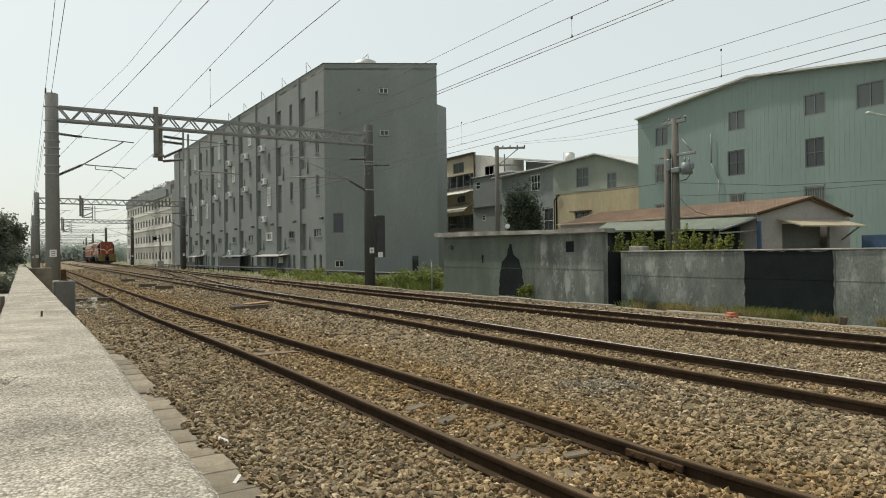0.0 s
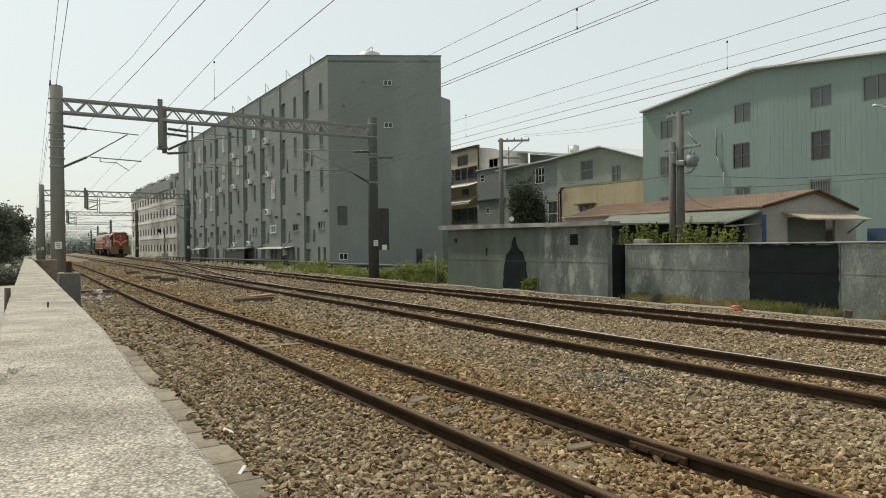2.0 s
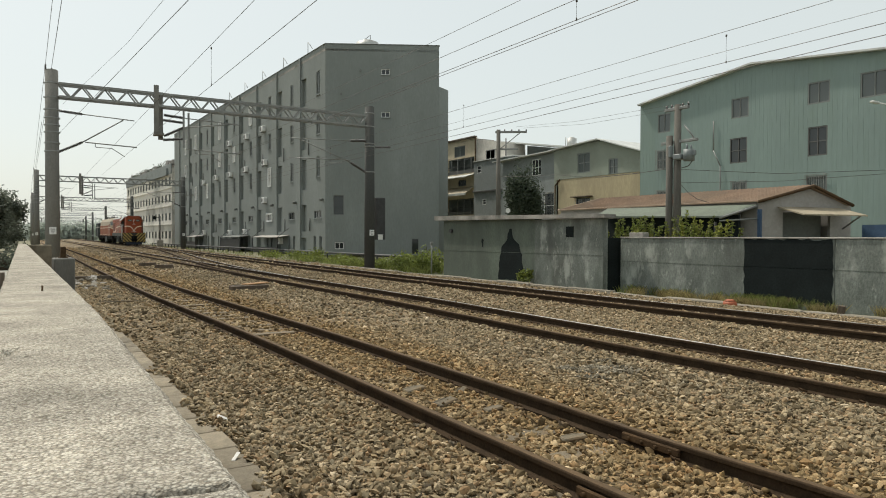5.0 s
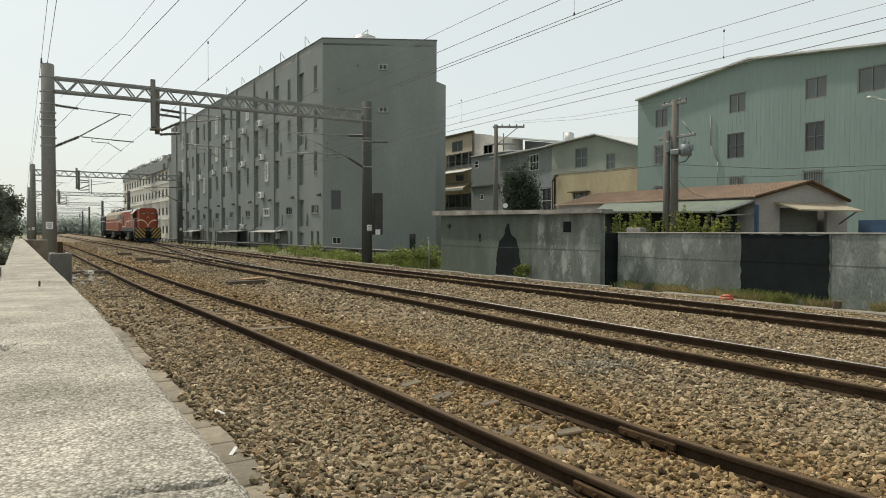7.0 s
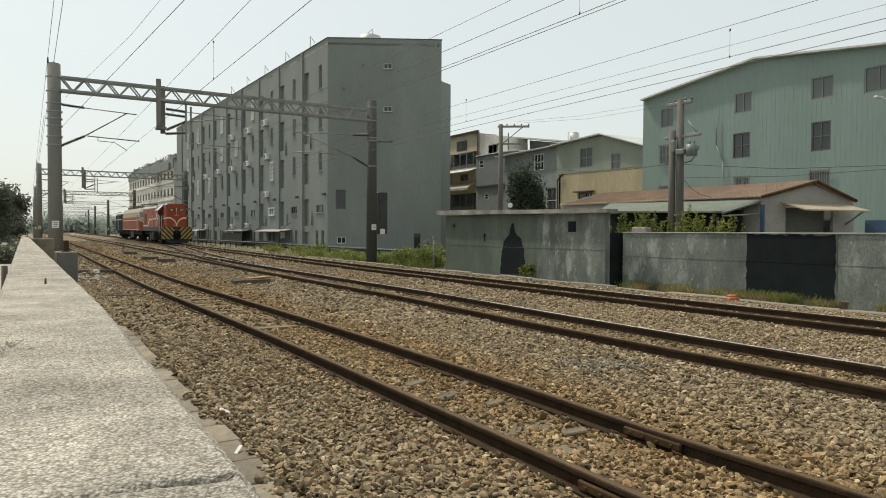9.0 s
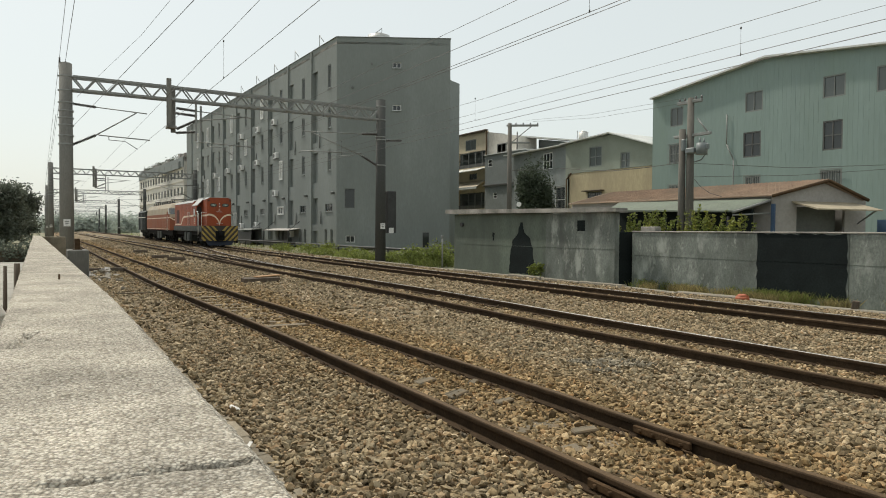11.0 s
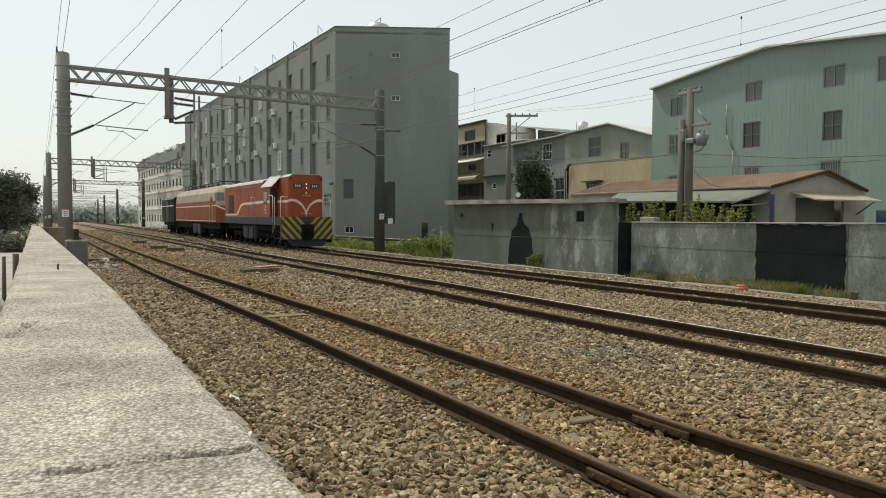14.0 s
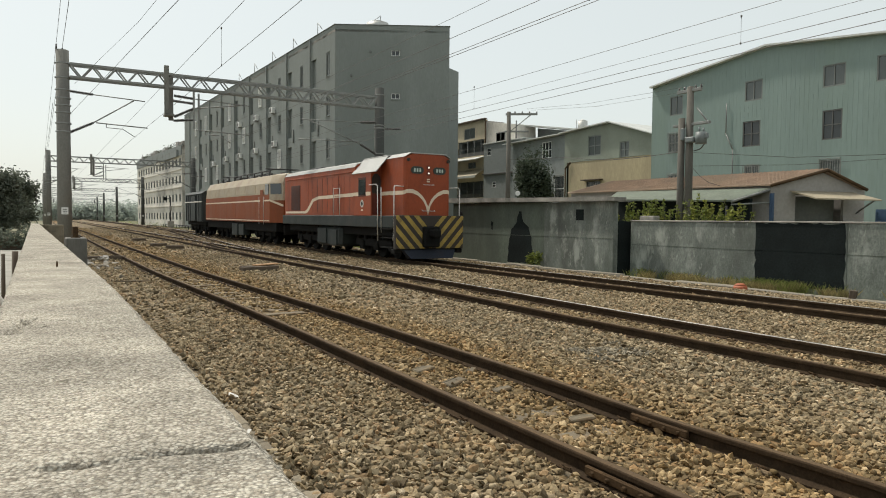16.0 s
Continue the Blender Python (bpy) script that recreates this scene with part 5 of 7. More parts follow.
    for q in og:
        window(h, mg, q, "frame_white", 1, 2, 0.06, width=0.06)
    part("ledge", MB().box(-0.05, lg, -0.18, 0.0, 6.45, 6.6, 0.01, mg), "frame_dark", h)
    part("front_coping", MB().box(-0.1, lg, -0.12, 1.5, 9.75, 9.85, 0.01, mg), "pale_roof", h)
    part("front_side", MB().box(0.0, 0.15, 0.15, 1.55, 0.0, 9.75, 0, mg), "house_grey", h)
    part("side_wall", MB().box(X + 0.2, X + 2.5, 57.4, 57.6, 0, 11.0), "white_wall", h)
    part("roof", MB().box(X + 0.1, X + 2.5, 63.1, 72, 12.5, 12.7), "concrete", h)
    part("lower_roof", MB().add([(X + 1, 60.0, 11.95), (X + 1, 47.5, 9.95), (X + 6, 47.5, 9.95), (X + 6, 60.0, 11.95), (X + 1, 60.0, 12.1), (X + 1, 47.5, 10.1), (X + 6, 47.5, 10.1), (X + 6, 60.0, 12.1)],
                                [(0, 1, 2, 3), (7, 6, 5, 4), (4, 5, 1, 0), (5, 6, 2, 1)]), "pale_roof", h)
    part("lower_block", MB().add([(X + 2.6, y, z) for y, z in ((57.2, 0), (48, 0), (48, 9.95), (57.2, 11.4))] + [(X + 6, y, z) for y, z in ((57.2, 0), (48, 0), (48, 9.95), (57.2, 11.4))],
                                 [(0, 1, 2, 3)[::-1], (4, 5, 6, 7), (1, 5, 6, 2)[::-1], (0, 3, 7, 4)[::-1]]), "house_grey", h)


cream_house()


def gabled_shed():
    """Low house with a rust-red corrugated roof; its gable end is set at a slant to the tracks."""
    s = thing("shed", "low pale shed with a rust-red corrugated gable roof", "shed")
    E_, R_ = Vector((20.0, 15.3, 0)), Vector((23.1, 13.6, 0))
    mid = (E_ + R_) / 2
    back = Vector((-0.2, 10.6, 0))
    ze, zr = 3.0, 3.56
    m, l = wall_frame(E_, R_)
    door = [(0.95, 2.75, 0.0, 2.66)]
    part("gable_wall", facade(MB(), m, l, 2.86, door, 0.15), "pale_wall", s)
    part("gable", MB().add([m @ Vector(p) for p in ((0, 0, 2.86), (l, 0, 2.86), (l * 0.96, 0, ze - 0.12), (l / 2, 0, zr - 0.01), (0, 0, ze))], [(0, 1, 2, 3, 4)]), "pale_wall", s)
    part("roller_door", MB().box(1.0, 2.7, 0.5, 0.55, 0, 2.62, 0, m), "grey_recess", s)
    part("wall", MB().add([E_, E_ + back, E_ + back + Vector((0, 0, ze)), E_ + Vector((0, 0, ze))], [(0, 1, 2, 3)]), "pale_wall", s)
    part("rear_wall", MB().add([R_, R_ + back, R_ + back + Vector((0, 0, ze)), R_ + Vector((0, 0, ze)), E_ + back, E_ + back + Vector((0, 0, ze))], [(0, 1, 2, 3), (1, 4, 5, 2)]), "pale_wall", s)
    out = Vector((0.35, -0.75, 0)) * 0.35
    roof, ribs = MB(), MB()
    dz = Vector((0, 0, 1))
    for a in (E_ + (E_ - R_) * 0.09, R_ - (R_ - E_) * 0.08):
        p, q = a + dz * (ze - 0.02 if a.x < mid.x else ze - 0.15) + out, mid + dz * zr + out
        roof.add([p, q, q + back * 1.02, p + back * 1.02, p + dz * 0.05, q + dz * 0.05, q + back * 1.02 + dz * 0.05, p + back * 1.02 + dz * 0.05],
                 [(0, 1, 2, 3), (7, 6, 5, 4), (4, 5, 1, 0), (7, 4, 0, 3)])
        for i in range(58):
            f = back * (i / 57)
            ribs.rod(p + f + dz * 0.055, q + f + dz * 0.055, 0.022, n=5, cap=False)
    part("roof", roof, "rust_roof", s, "rust-red corrugated roof sheet")
    part("roof_ribs", ribs, "rust_roof", s)
    verge = MB()
    for a in (E_ + (E_ - R_) * 0.09, R_ - (R_ - E_) * 0.08):
        p, q = a + dz * (ze - 0.02 if a.x < mid.x else ze - 0.15) + out * 1.1, mid + dz * zr + out * 1.1
        verge.rod(p, q, 0.06, n=6)
    part("verge", verge, "rust", s)
    a0, a1 = m @ Vector((0.72, -0.06, 2.76)), m @ Vector((3.05, -0.06, 2.72))
    d = m.to_3x3() @ Vector((0.30, -1.15, -0.30))
    part("awning", MB().add([a0, a1, a1 + d, a0 + d, a0 + dz * 0.05, a1 + dz * 0.05, a1 + d + dz * 0.05, a0 + d + dz * 0.05], [(0, 1, 2, 3), (7, 6, 5, 4), (4, 0, 3, 7), (3, 2, 6, 7), (1, 5, 6, 2)]), "awning", s)
    part("awning_stay", MB().rod(m @ Vector((3.2, -0.05, 2.0)), a1 + d * 0.8, 0.03, n=6), "steel", s)
    # lean-to in front of the long side
    p0, p1 = Vector((18.6, 15.88, 2.38)), Vector((18.3, 21.9, 2.53))
    q0, q1 = Vector((19.93, 15.25, 2.84)), Vector((19.7, 22.6, 2.92))
    part("lean_to_roof", MB().add([p0, p1, q1, q0, p0 + dz * 0.06, p1 + dz * 0.06, q1 + dz * 0.06, q0 + dz * 0.06], [(0, 1, 2, 3), (7, 6, 5, 4), (4, 5, 1, 0), (5, 6, 2, 1), (7, 4, 0, 3)]), "dull_roof", s, "dull green lean-to roof")
    for y in (16.1, 19.0, 21.7):
        part("post", MB().rod((18.65, y, -0.1), (18.65, y, 2.24), 0.05, n=6), "dark_steel", s)
    # black sheet standing in for the shade under the lean-to
    part("lean_to_back", MB().box(19.3, 19.4, 15.6, 22.2, 0, 2.5), "black_paint", s)
    part("end_trim", MB().rod(p0, q0, 0.05, n=6).rod(p0 - dz * 0.1, q0 - dz * 0.48, 0.03, n=6), "steel", s)
    part("corner_board", MB().box(19.86, 19.96, 15.1, 15.22, 0, 2.7), "blue_paint", s, "faded blue corner board")
    part("blue_strip", MB().box(23.3, 23.4, 6.0, 13.3, 0, 2.15), "blue_paint", s, "dark blue tarpaulin strip beside the shed")


gabled_shed()

# ---------------------------------------------------------------- overhead line
def truss(mb, x0, x1, z0, z1, depth=0.45):
    for y in (-depth / 2, depth / 2):
        for z in (z0, z1):
            mb.box(x0, x1, y - 0.045, y + 0.045, z - 0.045, z + 0.045)
    n = 2 * round((x1 - x0) / 0.44 / 2)
    for i in range(n):
        a, b = x0 + (x1 - x0) * i / n, x0 + (x1 - x0) * (i + 1) / n
        for y in (-depth / 2, depth / 2):
            mb.rod((a, y, z0 if i % 2 else z1), (b, y, z1 if i % 2 else z0), 0.042, n=4, cap=False)
        mb.rod((a, -depth / 2, z1), (a, depth / 2, z1), 0.02, n=4, cap=False)
        mb.rod((a, -depth / 2, z0), (a, depth / 2, z0), 0.02, n=4, cap=False)


def insulator_string(mb, p, q, n=16, r=0.075):
    p, q = Vector(p), Vector(q)
    mb.rod(p, q, 0.03, n=6)
    for i in range(n):
        c = p.lerp(q, (i + 0.5) / n)
        d = (q - p).normalized() * 0.022
        mb.rod(c - d, c + d, r, r * 0.55, 10)


def gantry(at, boxed):
    g = thing("catenary_gantry", "grey lattice gantry on two round masts over the tracks", "catenary gantry", at, group="catenary gantries along the line")
    for name, x, zt in (("mast", -2.03, 8.62), ("mast", 12.65, 8.58)):
        mb = MB().rod((x, 0, -0.3), (x, 0, zt - 0.03), 0.285, 0.245, 24).rod((x, 0, zt - 0.03), (x, 0, zt), 0.245, 0.2, 24)
        # the two masts differ only by light and shade put into their colour
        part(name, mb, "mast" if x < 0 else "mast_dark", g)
        for z in (8.05, 7.45, 6.95, 6.6, 6.3, 6.0, 5.55, 5.2) if x < 0 else (8.2, 7.5, 6.6, 6.45, 5.1):
            bands = MB().rod((x, 0, z - 0.035), (x, 0, z + 0.035), 0.29 - 0.005 * z, n=20)
            bands.box(x + 0.22, x + 0.30, -0.06, 0.06, z - 0.04, z + 0.04, 0.01).box(x - 0.30, x - 0.22, -0.05, 0.05, z - 0.03, z + 0.03, 0.01)
            part("clamp", bands, "steel", g)
        if x < 0:
            part("feeder_pin", MB().rod((-2.25, 0, zt - 0.02), (-2.25, 0, 8.84), 0.04, 0.03, 8), "insulator", g)
            part("feeder_pin", MB().rod((-2.03, 0, zt - 0.02), (-2.03, 0, 8.69), 0.04, 0.03, 8), "insulator", g)
        plate = MB().box(x - 0.13, x + 0.13, -0.30, -0.27, 1.72, 2.02, 0.005)
        part("number_plate", plate, "frame_white", g, "small white plate with dark bars")
        part("plate_bars", MB().box(x - 0.08, x + 0.08, -0.304, -0.301, 1.92, 1.95).box(x - 0.08, x + 0.08, -0.304, -0.301, 1.84, 1.87).box(x - 0.06, x + 0.06, -0.304, -0.301, 1.77, 1.79), "frame_dark", g)
    if boxed:
        part("switch_box", MB().box(12.98, 13.5, -0.2, 0.2, 1.5, 3.75, 0.03), "dark_steel", g, "tall dark equipment box fixed to a mast")
        part("box_plate", MB().box(13.05, 13.33, -0.23, -0.205, 1.5, 1.78, 0.005), "frame_white", g)
    beam = MB()
    truss(beam, -1.78, 12.4, 7.50, 8.05)
    part("beam", beam, "steel", g, "welded lattice beam")
    drop = MB().box(1.93, 2.13, -0.28, -0.16, 6.25, 8.42, 0.01).box(2.17, 2.37, 0.16, 0.28, 6.05, 8.2, 0.01).box(1.95, 2.35, -0.28, 0.28, 6.2, 6.3, 0.01)
    part("drop_post", drop, "mast", g)
    drop2 = MB().box(3.18, 3.26, -0.1, -0.02, 5.7, 7.4, 0.005).box(3.42, 3.50, 0.02, 0.1, 5.65, 7.35, 0.005)
    part("drop_tube", drop2, "steel", g)
    # cantilevers: (mast face x, tip x) for each track
    for base, tip, sgn, zt, zb, cx in ((-1.75, 1.25, 1, 6.93, 5.22, 0.6), (2.38, 5.9, 1, 7.15, 6.2, 4.75), (12.4, 8.2, -1, 6.75, 5.1, 9.75)):
        arm = MB()
        k1, k2 = base + sgn * 0.85, base + sgn * 0.85
        arm.rod((k1, 0, zt - 0.06), (tip - sgn * 0.1, 0, zt - 0.16), 0.022, n=6)
        arm.rod((k2, 0, zb + 0.45), (tip - sgn * 0.55, 0, zt - 0.17), 0.028, n=6)
        arm.rod((base + sgn * 0.95, 0, 5.68), (tip, 0, 5.60), 0.026, n=6)
        arm.path([(base + sgn * 1.35, 0, 5.64), (base + sgn * 1.35, 0, 5.5), (base + sgn * 2.0, 0, 5.48), (cx + sgn * 0.15, 0, 5.16)], 0.016, 6)
        part("cantilever", arm, "steel", g)
        pairs = [((base, 0, zt), (k1, 0, zt - 0.06)), ((base, 0, zb), (k2, 0, zb + 0.45))]
        if base > 2 and base < 3:
            pairs += [((base, 0.2, zt - 0.2), (k1, 0.2, zt - 0.25)), ((base, 0.2, zb - 0.15), (k2, 0.2, zb - 0.05))]
        for pq in pairs:
            ins = MB()
            insulator_string(ins, *pq)
            part("insulator", ins, "insulator", g)
    side = MB()
    insulator_string(side, (12.95, 0, 6.45), (13.9, 0, 6.5), 14, 0.065)
    part("insulator", side, "insulator", g)
    return g


GANTRY_Y = (33.0, 83.5, 128.5, 175.0, 221.0, 268.0, 314.0)
gantry(pose(0, GANTRY_Y[0], 0), True)
plain_gantry = gantry(pose(far_bend(GANTRY_Y[1]), GANTRY_Y[1], 0), False)
for y in GANTRY_Y[2:]:
    copy_thing(plain_gantry, pose(far_bend(y), y, 0))


def wire(name, pts, r, label, droppers=None, sag=0.0, n=5):
    """A wire through the given points, with a slight sag."""
    mb, out = MB(), []
    for p, q in zip(pts, pts[1:]):
        p, q = Vector(p), Vector(q)
        k = max(2, int((q - p).length / 6))
        for i in range(k):
            u = i / k
            out.append(p.lerp(q, u) - Vector((0, 0, sag * 4 * u * (1 - u))))
    out.append(Vector(pts[-1]))
    mb.path(out, r * 0.68, n)
    w = part(name, mb, "wire")
    return tagged(w, label, "overhead wire", group="overhead wires along the line")


SPAN = [-17.0] + list(GANTRY_Y)
zz = (0.18, -0.18)
for name, tr_, z, r, lab, zig in (("contact_wire", TRACK_1, 5.02, 0.008, "thin contact wire over the siding", 0.12), ("messenger_wire", TRACK_1, 5.93, 0.008, "messenger wire over the siding", 0.05),
                                  ("contact_wire", TRACK_2, 5.15, 0.009, "contact wire over the middle track", 0.1), ("contact_wire", TRACK_2, 5.21, 0.009, "second contact wire over the middle track", 0.1),
                                  ("messenger_wire", TRACK_2, 5.55, 0.009, "auxiliary messenger wire over the middle track", 0.1), ("messenger_wire", TRACK_2, 5.97, 0.007, "messenger wire over the middle track", 0.1),
                                  ("contact_wire", TRACK_3, 5.03, 0.010, "contact wire over the far track", 0.0), ("contact_wire", TRACK_3, 5.23, 0.009, "second contact wire over the far track", 0.0),
                                  ("messenger_wire", TRACK_3, 5.46, 0.006, "auxiliary messenger wire over the far track", 0.0), ("messenger_wire", TRACK_3, 5.86, 0.008, "messenger wire over the far track", 0.0)):
    if tr_ is TRACK_3:
        pts = [(9.2, y, z) for y in (-17, 0, 10, 20, 33)] + [(tr_(y), y, z) for y in SPAN[2:]]
    else:
        pts = [(tr_(0) + zig * (-1) ** i + far_bend(y), y, z) for i, y in enumerate(SPAN)]
        if tr_ is TRACK_1:
            pts = [(p[0] if i > 1 else G, p[1], p[2]) for i, p in enumerate(pts)]
        else:
            pts = [(p[0] if i > 1 else 4.72, p[1], p[2]) for i, p in enumerate(pts)]
    wire(name, pts, r, lab)
wire("contact_wire", [(-1.75, 33, 6.0), (-0.39, 12.9, 6.0), (0.55, -1.0, 6.0), (0.6, -17, 5.6)], 0.010, "slanting overlap wire running to the mast")
wire("messenger_wire", [(-1.6, 33, 7.25), (-0.46, 21.4, 7.2), (-0.1, 15.0, 7.15), (0.5, -17, 7.1)], 0.007, "upper slanting wire running to the mast")
wire("feeder_wire", [(-2.25 + far_bend(y), y, 8.85) for y in SPAN], 0.012, "feeder wire over the mast tops")
wire("feeder_wire", [(-2.03 + far_bend(y), y, 8.70) for y in SPAN], 0.014, "second feeder wire over the mast tops")
wire("feeder_wire", [(-2.4 + far_bend(y), y, z) for y, z in ((33, 6.4), (83.5, 7.6), (128.5, 7.6), (175, 7.6))], 0.012, "earth wire slung beside the masts", sag=0.4)
for (x, y, z0, z1) in ((G, 33 - 9.5, 5.03, 5.93), (G, 15.7, 5.03, 5.85), (4.72, 8.4, 5.22, 5.53), (4.72, 20.5, 5.22, 5.53), (9.2, 18.6, 5.25, 5.94), (9.2, 8.85, 5.23, 5.77), (9.2, 30.0, 5.2, 5.8)):
    d = MB().rod((x, y, z0), (x, y, z1), 0.003, n=5).rod((x, y, z1 - 0.022), (x, y, z1 + 0.022), 0.017, n=8).rod((x, y, z0 - 0.02), (x, y, z0 + 0.03), 0.012, n=8)
    tagged(part("dropper", d, "wire"), "short dropper between two wires with a clamp", "dropper", group="droppers of the overhead line")


# ---------------------------------------------------------------- power poles
def crossarm_pole(at, h, arm0, arm1, label, extra):
    p = thing("utility_pole", label, "utility pole", at)
    part("pole", MB().rod((0, 0, -0.2), (0, 0, h), 0.17, 0.12, 14), "pole", p)
    part("crossarm", MB().box(-0.06, 0.06, arm0, arm1, h - 0.2, h - 0.08, 0.01), "steel", p)
    k = 5
    for i in range(k):
        y = arm0 + (arm1 - arm0) * (i + 0.1) / (k - 0.6)
        part("insulator", MB().rod((0, y, h - 0.08), (0, y, h + 0.03), 0.045, 0.03, 8), "insulator", p)
    if extra:
        part("companion_pole", MB().rod((-0.1, 0.29, -0.2), (-0.1, 0.29, h - 1.15), 0.14, 0.12, 12), "pole", p)
        part("transformer", MB().rod((-0.1, -0.6, 4.62), (-0.1, -0.6, 5.05), 0.2, n=16).box(-0.3, 0.1, -0.4, 0.0, 4.7, 4.9, 0.03).rod((-0.1, -0.52, 5.05), (-0.1, -0.52, 5.25), 0.035, n=8).rod((-0.1, -0.7, 5.05), (-0.1, -0.7, 5.2), 0.035, n=8).box(-0.16, -0.04, -0.9, -0.75, 4.8, 5.0, 0.02), "transformer", p, "grey pole transformer")
        part("fuse_box", MB().box(-0.3, -0.14, 0.05, 0.2, 4.8, 5.25, 0.03), "transformer", p)
        part("lower_arm", MB().box(-0.06, 0.06, -0.9, 0.75, 5.35, 5.45, 0.01).rod((0, -0.8, 5.4), (0, -0.3, 6.0), 0.03, n=6), "steel", p)
        part("service_wire", MB().path([(0, -0.2, 3.75), (0, -0.5, 3.45), (0, -0.9, 3.2), (0, -1.4, 3.05)], 0.011, 6), "wire", p)
        part("service_wire", MB().path([(0, -0.7, 4.65), (0, -0.5, 4.45), (0, -0.2, 4.4)], 0.018, 6), "wire", p)
    else:
        part("brace", MB().rod((0, arm1 * 0.2, h - 1.3), (0, arm0 * 0.75, h - 0.2), 0.03, n=6).box(-0.05, 0.05, arm0 * 0.7, 0.2, h - 1.25, h - 1.15, 0.01), "steel", p)
        part("meter_cover", MB().rod((-0.25, -0.6, 3.3), (-0.15, -0.6, 3.3), 0.15, 0.12, 14), "frame_white", p)
    return p


crossarm_pole(pose(18.05, 17.34, -0.12), 6.8, -0.5, 0.6, "weathered concrete pole with crossarm and transformer", True)
crossarm_pole(pose(22.0, 34.2, 0, 0, 0, 54), 8.3, -1.75, 0.2, "grey utility pole with one-sided crossarm", False)
wire("power_line", [(22, 32.5, 8.25), (18.05, 17.6, 6.72)], 0.008, "slack power line between two poles", sag=0.15)
wire("power_line", [(22, 31.9, 8.1), (18.05, 17.03, 6.53)], 0.008, "slack power line between two poles", sag=0.2)
wire("power_line", [(18.05, 17.32, 4.24), (24, 12.9, 4.17), (31, 5.6, 3.95)], 0.012, "black service cable from the pole", sag=0.15)
wire("power_line", [(22, 34.2, 5.4), (21.5, 28.4, 5.06), (20.5, 23.9, 4.55), (18.05, 17.51, 4.3)], 0.02, "thick black cable slung to the pole", sag=0.03)
wire("power_line", [(18.05, 17.13, 3.72), (24, 12.9, 4.03), (31, 5.7, 4.3)], 0.010, "lower service cable from the pole", sag=0.1)


# ---------------------------------------------------------------- plants
def leaves(mb, n, centre, size, leaf, r, droop=0.3, shell=0.55):
    for _ in range(n):
        d = Vector((r.gauss(0, 1), r.gauss(0, 1), r.gauss(0, 1))).normalized() * (shell + (1 - shell) * r.random())
        bumpy = 0.75 + 0.5 * (noise.noise(d * 2.2 + Vector(centre)) + 0.35)
        c = Vector((centre[0] + d.x * size[0] * bumpy, centre[1] + d.y * size[1] * bumpy, centre[2] + d.z * size[2] * bumpy))
        a = Vector((r.gauss(0, 1), r.gauss(0, 1), r.gauss(0, 0.6) - droop)).normalized()
        b = a.cross(Vector((r.gauss(0, 1), r.gauss(0, 1), r.gauss(0, 1)))).normalized()
        s = leaf * r.uniform(0.6, 1.3)
        mb.add([c - a * s, c + b * s * 0.45, c + a * s, c - b * s * 0.45], [(0, 1, 2, 3)])


def tree(at, height, spread, label, dark=True, seed=1, n=1500, leaf=0.16, trunk=0.12, name="tree", low=0.15, bushy=False):
    r = random.Random(seed)
    t_ = thing(name, label, name, at)
    mb = MB().rod((0, 0, -0.1), (0.05, 0, height * 0.35), trunk, trunk * 0.7, 8)
    tips = []
    for i in range(7):
        a = i * 2.4
        tip = Vector((math.cos(a) * spread * 0.55, math.sin(a) * spread * 0.55, height * (0.5 + 0.32 * r.random())))
        mb.rod((0.05, 0, height * 0.33), tip, trunk * 0.5, trunk * 0.15, 6)
        tips.append(tip)
    part("trunk", mb, "wood", t_)
    cr = MB()
    leaves(cr, n // 2, (0, 0, height * (0.55 + low / 2)), (spread, spread, height * (0.45 - low / 2)), leaf, r, shell=0.3)
    for tip in tips:
        leaves(cr, n // 14, tip, (spread * 0.45, spread * 0.45, height * 0.2), leaf, r, shell=0.2)
    if bushy:
        leaves(cr, n // 2, (0, 0, height * 0.24), (spread * 1.05, spread * 1.05, height * 0.26), leaf, r, shell=0.3)
    part("crown", cr, "leaf_hazy" if bushy else "leaf_dark", t_)
    return t_


tree(pose(28.0, 39.3, 0), 7.2, 1.55, "dense dark green shrub tree beside the utility pole", True, 3, 20000, 0.10, low=-0.2)
tree(pose(-6.6, 62, 0), 5.4, 2.9, "dark rounded tree beyond the wall", True, 5, 26000, 0.12, low=-0.15, bushy=True)
tree(pose(-10.5, 56, 0), 5.3, 2.8, "dark leafy tree beyond the wall", True, 6, 16000, 0.14, low=-0.15, bushy=True)
tree(pose(-4.9, 92, 0), 7.2, 2.3, "dark tree far along the line", True, 7, 6000, 0.18, bushy=True)
tree(pose(-13, 75, 0), 7.5, 3.5, "dark leafy tree far beyond the wall", True, 8, 7000, 0.2, bushy=True)
rng = random.Random(21)
